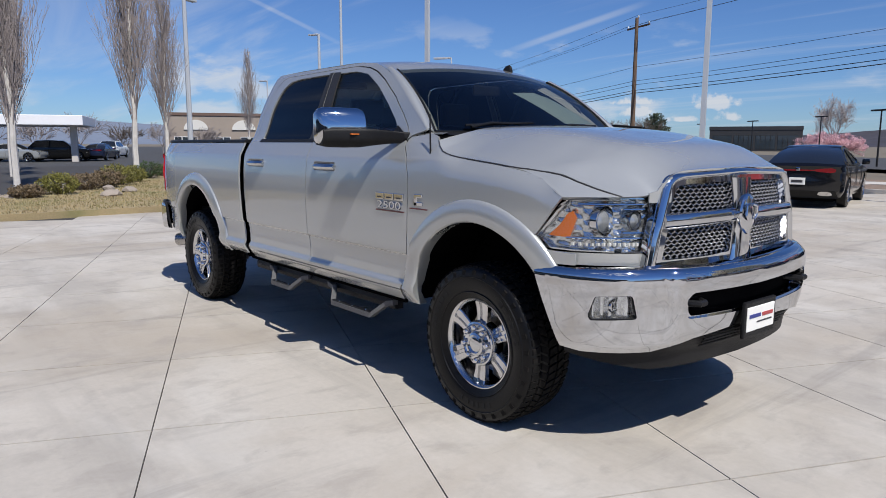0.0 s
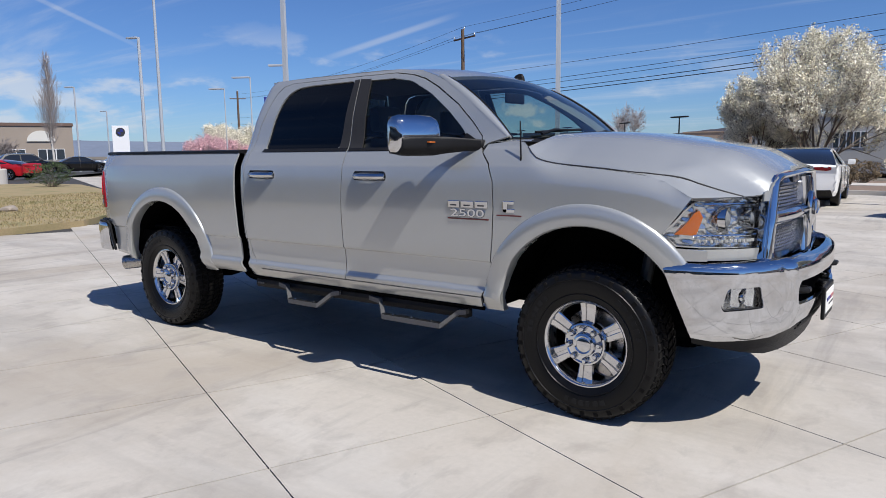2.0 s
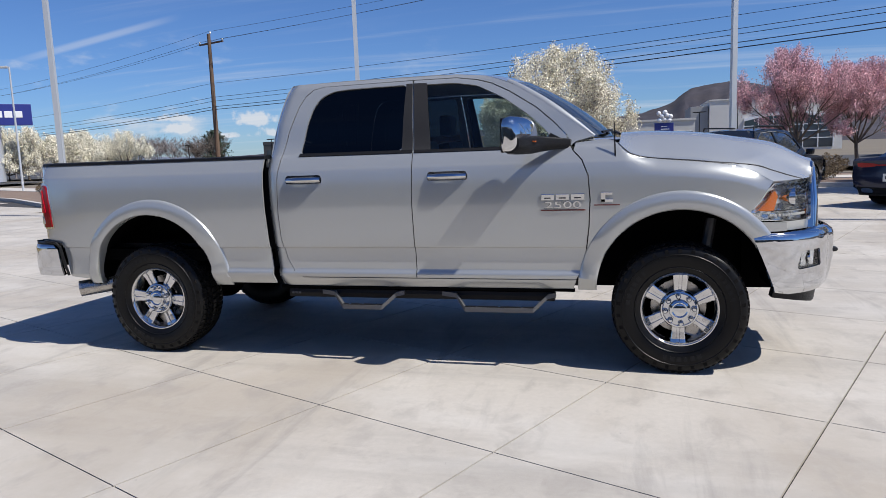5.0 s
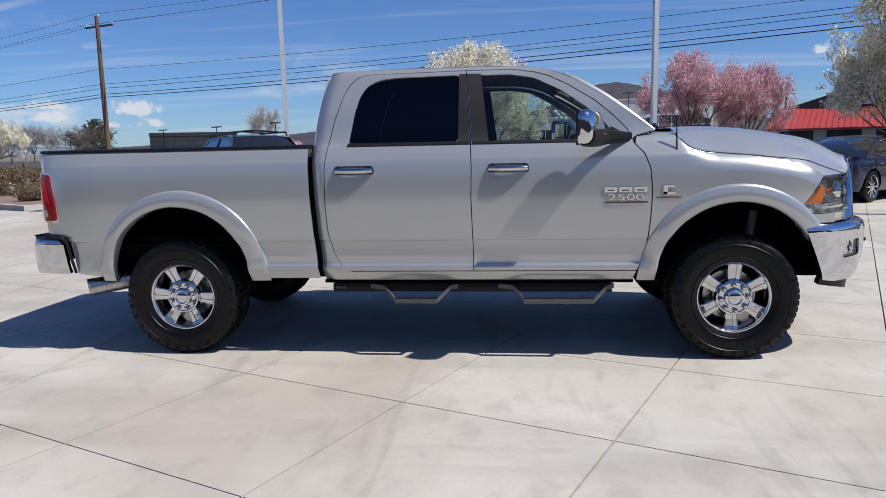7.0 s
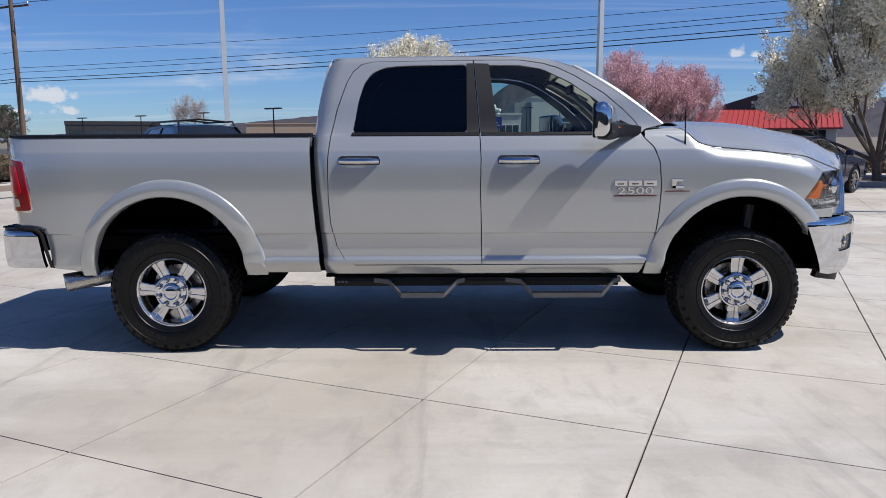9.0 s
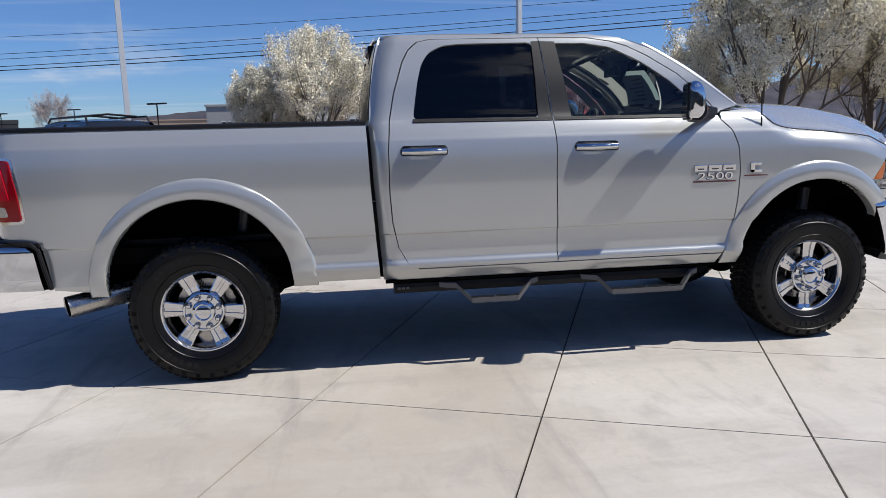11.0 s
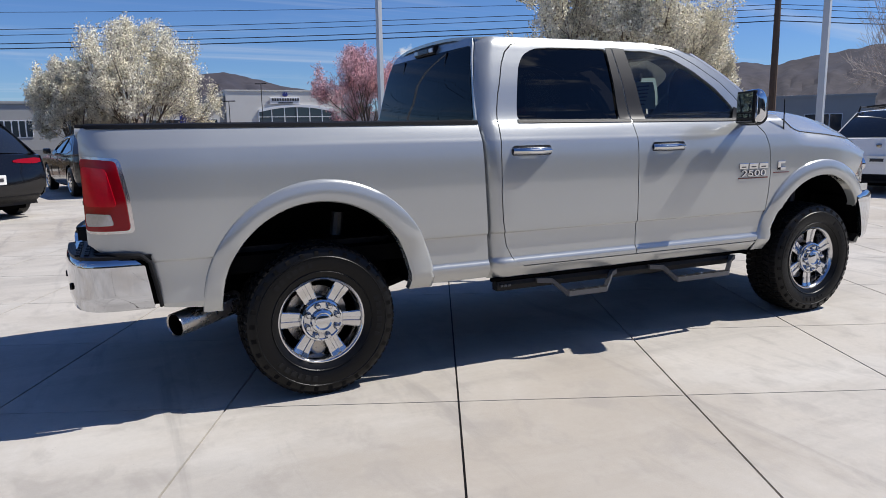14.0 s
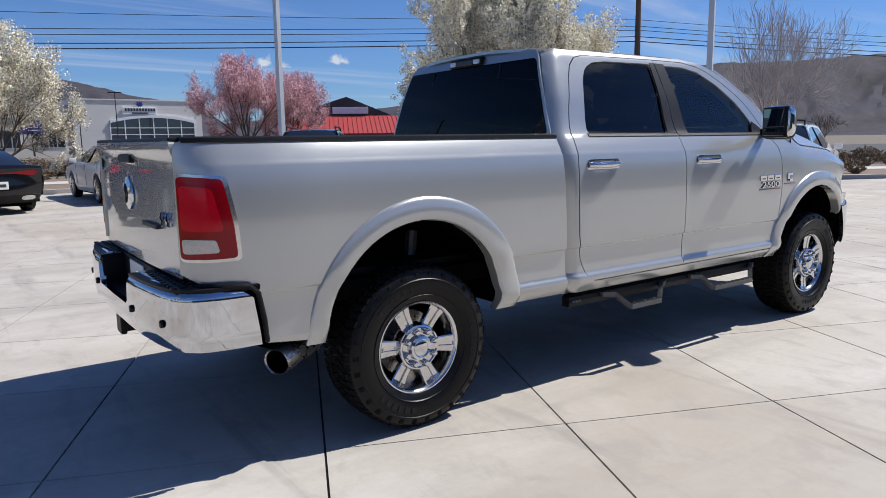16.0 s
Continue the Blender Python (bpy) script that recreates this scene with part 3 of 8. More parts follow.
# door glass, black pillar covers and window trims
for doors, hole, mat, label in ((rear_doors, rear_hole, TINTED, "near-black privacy glass"), (front_doors, front_hole, GLASS, "clear side glass")):
    for ob, s in zip(doors, (1, -1)):
        pane = skin("window", [[(0.35 * 0 + x, z) for x, z in hole]], lambda x, z: (x, -s * (body_w(x, z) - 0.012), z), mat, ob, (0, -s, 0), 0.2, 0.06, label=label, flange=False)
        pane.visible_shadow = False
for s in (1, -1):
    f = lambda x, z: (x, -s * (body_w(x, z) + 0.003), z)
    skin("pillar_cover", [[(0.096, 1.468), (0.176, 1.463), (0.143, 1.925), (0.098, 1.924)]], f, GREY_TRIM, rear_doors[0 if s > 0 else 1], (0, -s, 0), 0.1, 0.06, 0.01)
    skin("pillar_cover", [[(0.187, 1.463), (0.300, 1.463), (0.245, 1.922), (0.152, 1.925)]], f, GREY_TRIM, front_doors[0 if s > 0 else 1], (0, -s, 0), 0.1, 0.06, 0.01)
    f2 = lambda x, z: (x, -s * (body_w(x, z) + 0.006), z)
    skin("window_trim", [[(-0.66, 1.452), (0.176, 1.450), (0.176, 1.470), (-0.655, 1.472)]], f2, BLACK, rear_doors[0 if s > 0 else 1], (0, -s, 0), 0.1, 0.01, 0.01)
    skin("window_trim", [[(0.190, 1.450), (1.20, 1.450), (1.19, 1.468), (0.190, 1.468)]], f2, BLACK, front_doors[0 if s > 0 else 1], (0, -s, 0), 0.1, 0.01, 0.01)
    skin("mirror_base", [[(1.055, 1.466), (1.205, 1.452), (1.185, 1.500), (1.10, 1.545)]], f2, BLACK, front_doors[0 if s > 0 else 1], (0, -s, 0), 0.1, 0.05, 0.012)

# roof
ROOF_E = curve([(-0.80, 1.966), (-0.6, 1.975), (-0.3, 1.980), (0.3, 1.980), (0.5, 1.970), (0.66, 1.950), (0.84, 1.893), (0.92, 1.86)])


def roof_at(x, y):
    k = min(1, abs(y) / 0.70)
    return (x, y, ROOF_E(x - 0.05 * (1 - k * k) * max(0, min(1, (x - 0.3) / 0.5))) - 0.006 + 0.042 * (1 - k ** 2.4))


def roof_half(x):
    u = min(1.0, max(0.0, (-0.695 - x) / 0.11))
    return BODY_Z(ROOF_E(x)) + 0.004 - 0.055 * (1 - math.sqrt(1 - u * u))


roof_outline = [(x, -roof_half(x)) for x in (-0.805, -0.79, -0.76, -0.72, -0.68, -0.5, 0, 0.45, 0.6, 0.7, 0.78, 0.83)] + [(0.87, -0.45), (0.885, 0), (0.87, 0.45)] + [(x, roof_half(x)) for x in (0.83, 0.78, 0.7, 0.6, 0.45, 0, -0.5, -0.68, -0.72, -0.76, -0.79, -0.805)] + [(-0.83, 0.4), (-0.835, 0), (-0.83, -0.4)]
skin("roof", [roof_outline], roof_at, SILVER, truck, (0, 0, 1), 0.08, 0.1, 0.02)

# windscreen with its pillars
WS_B = lambda q: Vector((1.50 - 0.13 * q * q, 0.815 * q, 1.512 - 0.005 * q * q))
WS_T = lambda q: Vector((0.885 - 0.05 * q * q, 0.685 * q, 1.935 - 0.040 * q * q))


def windscreen_at(q, v):
    p = WS_B(q).lerp(WS_T(q), v)
    return tuple(p + Vector((0.02, 0, 0.03)) * (4 * v * (1 - v)))


ws = skin("windscreen", [[(-1, 0), (1, 0), (1, 1), (-1, 1)]], windscreen_at, glass_material("windscreen_glass", (0.62, 0.70, 0.69), ior=1.7), truck, (1, 0, 0.8), 0.1, 0.1, flange=False, label="dark-tinted laminated windscreen")
ws.visible_shadow = False
pill_lo = [(1.375, 1.515), (1.20, 1.645), (1.04, 1.76), (0.86, 1.872), (0.80, 1.905)]


def pillar_at(v, q):
    """From the windscreen's edge (q = 0) to the cab's side (q = 1); v runs up."""
    k = v * (len(pill_lo) - 1)
    i = min(int(k), len(pill_lo) - 2)
    x = pill_lo[i][0] + (pill_lo[i + 1][0] - pill_lo[i][0]) * (k - i)
    z = pill_lo[i][1] + (pill_lo[i + 1][1] - pill_lo[i][1]) * (k - i)
    b = Vector((x, -body_w(x, z), z))
    a = Vector(windscreen_at(-1.0, v))
    p = a.lerp(b, q)
    n = Vector((0.55, -0.6, 0.5)).normalized()
    return tuple(p + n * (0.022 * 4 * q * (1 - q)))


skin("windscreen_pillar", [[(0, 0), (1, 0), (1, 1), (0, 1)]], pillar_at, SILVER, truck, (0.5, -0.6, 0.5), 0.08, 0.2, 0.01, mirror=True)
CREAM = material("cream_trim", (0.22, 0.21, 0.19), 0.7, noise_scale=20, amount=0.06)
for s in (1, -1):
    inner = lambda v, q: (lambda p: (p[0] - 0.045, s * (p[1] + 0.050), p[2] - 0.035))(pillar_at(v, q))
    trim = skin("pillar_trim", [[(0.02, -0.25), (0.98, -0.25), (0.98, 1.1), (0.02, 1.1)]], inner, CREAM, truck, (-0.5, s * 0.6, -0.3), 0.08, 0.2, 0.01, label="cream inner pillar trim with a dark speaker")
    c = Vector(inner(0.42, 0.45)) + Vector((-0.012, s * 0.016, -0.008))
    bm = bmesh.new()
    bmesh.ops.create_uvsphere(bm, u_segments=16, v_segments=8, radius=0.034, matrix=Matrix.Translation(c) @ Matrix.Rotation(radians(37), 4, "Y") @ Matrix.Diagonal((1.7, 0.25, 1.0, 1)))
    part("speaker", bm, INK, trim, smooth=True)
skin("windscreen_trim", [[(-0.02, -0.06), (1, -0.06), (1, 0.05), (-0.02, 0.05)]], lambda v, q: tuple(Vector(pillar_at(max(0, min(1, v)), max(0, q))) + Vector((0.004, -0.002 + (0.1 * -min(0, q)), 0.006))), BLACK, truck, (0.5, -0.6, 0.5), 0.08, 0.2, 0.006, mirror=True)

# back of the cab
BACK_X = curve([(0.6, -0.90), (1.44, -0.905), (1.70, -0.875), (1.90, -0.832), (1.968, -0.803), (2.0, -0.792)])
back_at = lambda y, z: (BACK_X(z) - 0.022 * (1 - (y / 0.9) ** 2), y, z)
back_outline = [(-0.90, 1.0), (0.90, 1.0), (0.86, 1.46), (0.763, 1.72), (0.675, 1.92), (0.638, 1.964), (0.50, 1.980), (0.35, 1.991), (0.18, 1.997), (0, 1.999), (-0.18, 1.997), (-0.35, 1.991), (-0.50, 1.980), (-0.638, 1.964), (-0.675, 1.92), (-0.763, 1.72), (-0.86, 1.46)]
glass_loop = corners([(-0.832, 1.470), (0.832, 1.470), (0.748, 1.70), (0.662, 1.915), (-0.662, 1.915), (-0.748, 1.70)], 0.03)
cab_back = skin("cab_back", [back_outline, glass_loop], back_at, SILVER, truck, (-1, 0, 0), 0.15, 0.05, 0.02)
skin("rear_window", [glass_loop], lambda y, z: (back_at(y, z)[0] - 0.004, y, z), glass_material("rear_glass", (0.02, 0.021, 0.024), ior=1.3), cab_back, (-1, 0, 0), 0.2, 0.1, 0.004, label="dark sliding rear window")
for y in (-0.36, 0.36):
    part("window_bar", boxed((-0.929, y - 0.006, 1.475), (-0.915, y + 0.006, 1.905), 0.002, Matrix.Translation((-0.897, 0, 1.475)) @ Matrix.Rotation(radians(-9), 4, "Y").inverted() @ Matrix.Translation((0.897, 0, -1.475))), BLACK, cab_back)
bm = boxed((-0.862, -0.17, 1.915), (-0.80, 0.17, 1.972), 0.012)
brake = part("high_brake_lamp", bm, BLACK, truck, "black housing of the high brake lamp")
part("lens", boxed((-0.872, -0.09, 1.925), (-0.858, 0.09, 1.958), 0.004), material("smoked_red_lens", (0.035, 0.002, 0.003), 0.12, noise_scale=40, amount=0.2), brake)
part("cargo_lens", boxed((-0.871, -0.155, 1.927), (-0.857, -0.095, 1.956), 0.004), WHITE_LENS, brake)
part("cargo_lens", boxed((-0.871, 0.095, 1.927), (-0.857, 0.155, 1.956), 0.004), WHITE_LENS, brake)

# hood
HOOD_MID = curve([(1.30, 1.520), (1.50, 1.538), (1.7, 1.545), (1.94, 1.534), (2.1, 1.516), (2.29, 1.484), (2.45, 1.456), (2.56, 1.429), (2.64, 1.402), (2.70, 1.372), (2.75, 1.340), (2.80, 1.30)])
HOOD_F = curve([(0, 1.0), (0.28, 0.992), (0.46, 0.968), (0.57, 0.92), (0.65, 0.83), (0.74, 0.65), (0.84, 0.42), (0.93, 0.20), (1.0, 0.0)])
HOOD_FRONT = curve([(0, 2.752), (0.25, 2.745), (0.50, 2.718), (0.585, 2.702), (0.632, 2.684), (0.70, 2.644), (0.79, 2.562), (0.868, 2.482), (0.912, 2.422), (0.94, 2.37)])
HOOD_REAR = curve([(0, 1.548), (0.3, 1.546), (0.6, 1.540), (0.955, 1.530)])
HOOD_LIP = curve([(0, 1.330), (0.42, 1.322), (0.52, 1.308), (0.565, 1.286), (0.605, 1.248), (0.640, 1.220), (0.69, 1.210), (0.80, 1.206), (0.95, 1.205)])


def hood_w(x):
    return body_w(x, HOOD_EDGE(x)) + 0.001


def hood_at(q, t):
    """q runs across from edge to edge, t from the cowl to the lamps and grille."""
    a = abs(q)
    w = hood_w(1.53 + 0.892 * t)
    xf, xr = HOOD_FRONT(a * 0.912), HOOD_REAR(a * 0.955)
    x = xr + (xf - xr) * t
    y = a * w
    k = min(1.0, y / hood_w(min(x, 2.42)))
    e, c = HOOD_EDGE(x), HOOD_MID(x)
    z = e + (c - e) * HOOD_F(min(1.0, k * (1 + 0.16 * eased((x - 2.15) / 0.5) * eased((1 - k) / 0.3))))
    near = max(0.0, 1 - (xf - x) / 0.26)
    z += (HOOD_LIP(y) - z) * near ** 2.0
    return (x, math.copysign(y, q), z)


edge = [(1.0, 0.0), (1.0, 0.25), (1.0, 0.58), (0.992, 0.67), (0.975, 0.745), (0.945, 0.82), (0.905, 0.885), (0.860, 0.945), (0.810, 1.0), (0.68, 1.0), (0.62, 1.0), (0.4, 1.0), (0.2, 1.0), (0, 1.0)]
skin("hood", [edge + [(-q, t) for q, t in edge[::-1][1:]]], hood_at, SILVER, truck, (0, 0, 1), 0.04, 0.025, 0.009)
for s in (1, -1):
    bm = bmesh.new()
    tube(bm, [Vector(hood_at(s * (q + 0.002), t)) + Vector((0, 0, 0.001)) for q, t in [(1.0, 0.036 * k) for k in range(17)] + [(a[0] + (b[0] - a[0]) * k / 8, a[1] + (b[1] - a[1]) * k / 8) for a, b in zip(edge[2:8], edge[3:9]) for k in range(8)] + [edge[8]]], [0.0028] * 17 + [0.0032] * 49, 6)
    part("hood_seam", bm, INK, truck)
cap = [(1.0, 0.59), (1.0, 0.7), (1.0, 0.85), (1.0, 1.0), (0.93, 1.0), (0.816, 1.0), (0.865, 0.949), (0.910, 0.889), (0.950, 0.824), (0.979, 0.749), (0.996, 0.672)]
for s in (1, -1):
    skin("fender_cap", [[(s * q, t) for q, t in cap]], lambda q, t: tuple(Vector(hood_at(q, t)) - Vector((0, 0, 0.001))), SILVER, truck, (0.2, s * 0.4, 1), 0.02, 0.04, 0.02)
    skin("shut_line", [[(s * 0.95, 0.58), (s * 0.995, 0.58), (s * 0.995, 0.985), (s * 0.77, 0.985), (s * 0.80, 0.90), (s * 0.90, 0.76)]], lambda q, t: tuple(Vector(hood_at(q, t)) - Vector((0, 0, 0.018))), BLACK, truck, (0, 0, 1), 0.03, 0.05, flange=False)
for s in (1, -1):
    bm = bmesh.new()
    rings(bm, [[(x, s * y, z) for y, z in ((body_w(x, 1.49) - 0.002, 1.488), (0.85, 1.500), (0.76, 1.498))] for x in (1.25, 1.36, 1.45, 1.532)], False)
    bmesh.ops.recalc_face_normals(bm, faces=bm.faces)
    part("cowl_corner", bm, SILVER, truck, smooth=True)
# cowl and wipers
bm = bmesh.new()
rings(bm, [[(1.30, -0.84, 1.47), (1.30, -0.84, 1.515), (1.44, -0.80, 1.485)], [(1.46, -0.4, 1.47), (1.47, -0.4, 1.515), (1.55, -0.4, 1.485)], [(1.48, 0, 1.47), (1.49, 0, 1.515), (1.56, 0, 1.485)],
           [(1.46, 0.4, 1.47), (1.47, 0.4, 1.515), (1.55, 0.4, 1.485)], [(1.30, 0.84, 1.47), (1.30, 0.84, 1.515), (1.44, 0.80, 1.485)]])
part("cowl", bm, BLACK, truck)
for y0 in (-0.62, 0.05):
    bm = bmesh.new()
    blade = [Vector(windscreen_at(q, 0.035 + 0.012 * k)) + Vector((0.012, 0, 0.016)) for k, q in enumerate((y0 / 0.8, y0 / 0.8 + 0.2, y0 / 0.8 + 0.4, y0 / 0.8 + 0.62))]
    tube(bm, blade, 0.008, 6)
    tube(bm, [blade[0] + Vector((0.03, 0.02, -0.01)), blade[1] + Vector((0.012, 0, 0.008)), blade[2]], 0.009, 6)
    part("wiper", bm, BLACK, truck)

# nose: the band under the lamps, lamp housings, grille
NOSE = curve([(0.0, 2.765), (0.3, 2.755), (0.5, 2.735), (0.62, 2.700), (0.72, 2.650), (0.82, 2.560), (0.90, 2.450), (0.94, 2.36), (0.965, 2.26)])


def nose_pt(y, off=0.0):
    a = abs(y)
    x = NOSE(a)
    d = (NOSE(min(a + 0.01, 0.965)) - NOSE(max(a - 0.01, 0))) / 0.02
    n = Vector((1, -d, 0)).normalized()
    s = 1 if y > 0 else -1
    return x + n.x * off, y + s * n.y * off


def strip(y0, y1, low, high, off=0.0):
    """A band on the nose between two heights, in (along, height)."""
    def f(u, v):
        x, y = nose_pt(u, off)
        return (x, y, v)
    return f


band = [(y, 0.90) for y in (-0.955, -0.9, -0.8, -0.72)] + [(-0.665, 0.90), (-0.66, 0.955)] + [(y, 0.955) for y in (-0.72, -0.8, -0.9, -0.955)]
skin("lamp_sill", [band], strip(0, 0, 0, 0), SILVER, truck, (1, -1, 0), 0.03, 0.03, 0.02, mirror=True)

for s in (1, -1):
    skin("nose_panel", [[(s * u, v) for u, v in ((0.55, 1.18), (0.66, 1.18), (0.66, 1.222), (0.625, 1.232), (0.60, 1.262), (0.55, 1.295))]], strip(0, 0, 0, 0), SILVER, truck, (1, 0, 0), 0.02, 0.02, 0.01)
PROJECTOR_GLASS = material("projector_glass", (0.40, 0.42, 0.45), 0.03, 0.5, coat=1.0)
LAMP_BACK = material("lamp_housing", (0.66, 0.67, 0.68), 0.16, 0.85, noise_scale=40, amount=0.25)
lamp_loop = [(-0.962, 1.018), (-0.945, 0.968), (-0.90, 0.962), (-0.80, 0.960), (-0.66, 0.958), (-0.645, 0.975), (-0.618, 1.185), (-0.628, 1.200), (-0.72, 1.202), (-0.85, 1.200), (-0.905, 1.193), (-0.93, 1.140)]


def lamp_at(u, v):
    x, y = nose_pt(u, 0.0)
    lean = -0.10 * (v - 0.96) * (1 if abs(u) < 0.8 else 0.4)
    return (x + lean + 0.012, y - 0.006, v)


for s in (1, -1):
    g = (lambda u, v: (lamp_at(u, v)[0], s * lamp_at(u, v)[1], v))
    house = lambda u, v: (lamp_at(u, v)[0] - 0.046 + 0.006 * math.sin(u * 105) * math.sin(v * 120 + u * 20), s * (lamp_at(u, v)[1] + 0.036), v)
    hl = skin("headlight", [lamp_loop], house, LAMP_BACK, truck, (1, -s, 0), 0.010, 0.010, 0.01, label="clear projector headlight with amber corner reflector")
    lens = skin("lens", [lamp_loop], g, LAMP_GLASS, hl, (1, -s, 0), 0.03, 0.03, flange=False)
    lens.visible_shadow = False
    rim = []
    n = len(lamp_loop)
    cx, cz = sum(p[0] for p in lamp_loop) / n, sum(p[1] for p in lamp_loop) / n
    inner = [(u + (cx - u) * 0.03, v + (cz - v) * 0.05) for u, v in lamp_loop]
    skin("bezel", [lamp_loop, inner], lambda u, v: tuple(Vector(g(u, v)) - Vector((0.012, -s * 0.010, 0))), CHROME, hl, (1, -s, 0), 0.03, 0.03, 0.03)
    skin("amber_reflector", [[(-0.942, 1.026), (-0.903, 1.020), (-0.886, 1.108), (-0.894, 1.140), (-0.906, 1.130), (-0.922, 1.080)]], lambda u, v: tuple(Vector(g(u, v)) - Vector((0.022, -s * 0.018, 0))), AMBER, hl, (1, -s, 0), 0.03, 0.03, 0.02)
    for y, z, r, w in ((0.800, 1.098, 0.066, 0.05), (0.695, 1.100, 0.046, 0.04)):
        bm = bmesh.new()
        x = NOSE(y) - 0.06
        lathe(bm, [(-0.05, r * 0.4), (0.0, r), (0.035, r), (0.035, r * 0.86), (0.01, r * 0.8)], 24, "x", (x, -s * y, z))
        pr = part("projector", bm, CHROME, hl, smooth=True)
        bm = bmesh.new()
        lathe(bm, [(0.012, r * 0.8), (0.03, r * 0.62), (0.042, r * 0.3), (0.045, 0)], 20, "x", (x, -s * y, z))
        part("projector_lens", bm, PROJECTOR_GLASS, hl, smooth=True)
    for z, y0, y1 in ((1.020, 0.66, 0.90), (1.172, 0.66, 0.875), (1.150, 0.655, 0.74), (1.045, 0.65, 0.74)):
        bm = bmesh.new()
        tube(bm, [(nose_pt(y)[0] - 0.030, -s * y, z) for y in [y0 + (y1 - y0) * k / 8 for k in range(9)]], 0.006, 6)
        part("chrome_strip", bm, CHROME, hl, smooth=True)
    for k in range(13):
        y = 0.885 - 0.017 * k
        x = NOSE(y) - 0.035
        part("led", boxed((x, -s * y - 0.006, 0.985), (x + 0.012, -s * y + 0.006, 1.0), 0.002), WHITE_LENS, hl)

# flares
def flare(cx, cz, rx, rz, a0, a1, s, lean=0.0):
    rows = []
    n = 40
    prof = [(0.0, -0.055), (-0.002, 0.012), (0.004, 0.021), (0.016, 0.025), (0.056, 0.024), (0.094, 0.018), (0.108, 0.012), (0.114, 0.002), (0.116, -0.006)]
    for i in range(n + 1):
        a = radians(a0 + (a1 - a0) * i / n)
        row = []
        for d, o in prof:
            x, z = cx + (rx + d) * math.cos(a) + lean * d, cz + (rz + d) * math.sin(a)
            zz = max(z, 0.530)
            foot = min(1.0, max(0.0, (zz - 0.52) / 0.22))
            row.append((x, -s * (body_w(x, zz) + (o if o < 0 else o * (0.2 + 0.8 * foot))), zz))
        rows.append(row)
    bm = bmesh.new()
    rings(bm, rows, False)
    bmesh.ops.recalc_face_normals(bm, faces=bm.faces)
    part("wheel_flare", bm, SILVER, truck, smooth=True)


for s in (1, -1):
    flare(*REAR_ARCH[:2], 0.512, 0.507, 188, -6, s, 0.2)
    flare(*FRONT_ARCH[:2], 0.512, 0.514, 184, 30, s)

# bed: rail caps, inner walls, floor, tailgate
for s in (1, -1):
    bm = bmesh.new()
    rows = []
    for x in (-2.955, -2.94, -2.92, -2.90, -2.88, -2.86, -2.84, -2.82, -2.80, -2.78, -2.74, -2.68, -2.6, -2.5, -2.4, -2.0, -1.4, -0.93):
        w = body_w(x, 1.45)
        rows.append([(x, -s * (body_w(x, 1.446) + 0.006), 1.446), (x, -s * (body_w(x, 1.446) + 0.002), 1.463), (x, -s * (w - 0.012), 1.470), (x, -s * (w - 0.10), 1.470), (x, -s * (w - 0.115), 1.44)])
    rings(bm, rows)
    bmesh.ops.recalc_face_normals(bm, faces=bm.faces)
    part("bed_rail_cap", bm, BLACK, truck)
    for x0, x1, z0 in ((-2.86, -2.43, 0.80), (-2.43, -1.34, 1.09), (-1.34, -0.93, 0.80)):
        part("bed_inner_wall", boxed((x0, -s * 0.82 - 0.02, z0), (x1, -s * 0.82 + 0.02, 1.445)), BLACK, truck)
part("bed_floor", boxed((-2.94, -0.77, 0.78), (-0.93, 0.84, 0.82)), BLACK, truck)
part("bed_front_wall", boxed((-0.955, -0.86, 0.80), (-0.93, 0.86, 1.45), 0.006), SILVER, truck)
gate_at = lambda y, z: (-2.976 - 0.016 * (1 - (y / 0.8) ** 2) - 0.020 * max(0, min(1, (z - 1.345) / 0.07)) ** 1.5 + (0.012 if abs(z - 1.335) < 0.02 else 0), y, z)
gate = skin("tailgate", [corners([(-0.800, 0.875), (0.800, 0.875), (0.800, 1.452), (-0.800, 1.452)], 0.02)], gate_at, SILVER, truck, (-1, 0, 0), 0.08, 0.03, 0.05)
part("tailgate_cap", boxed((-2.996, -0.79, 1.446), (-2.90, 0.79, 1.468), 0.008), BLACK, gate)
part("tailgate_inner", boxed((-2.94, -0.78, 0.86), (-2.92, 0.78, 1.447)), BLACK, gate)
for s in (1, -1):
    part("bed_corner_post", boxed((-2.945, -s * 0.755 - 0.02, 0.86), (-2.88, -s * 0.755 + 0.02, 1.44), 0.008), SILVER, truck)
print("truck shell")

MESH_CHROME = material("bright_mesh", (0.50, 0.50, 0.505), 0.24, 1.0, noise_scale=30, amount=0.06)
# grille: chrome surround with four mesh-filled openings
def grille_at(off=0.0):
    return lambda y, z: (2.714 + 0.058 * (1 - (y / 0.65) ** 2) - 0.085 * (z - 1.08) * (1 if z > 1.08 else 0.25) + off, y, z)


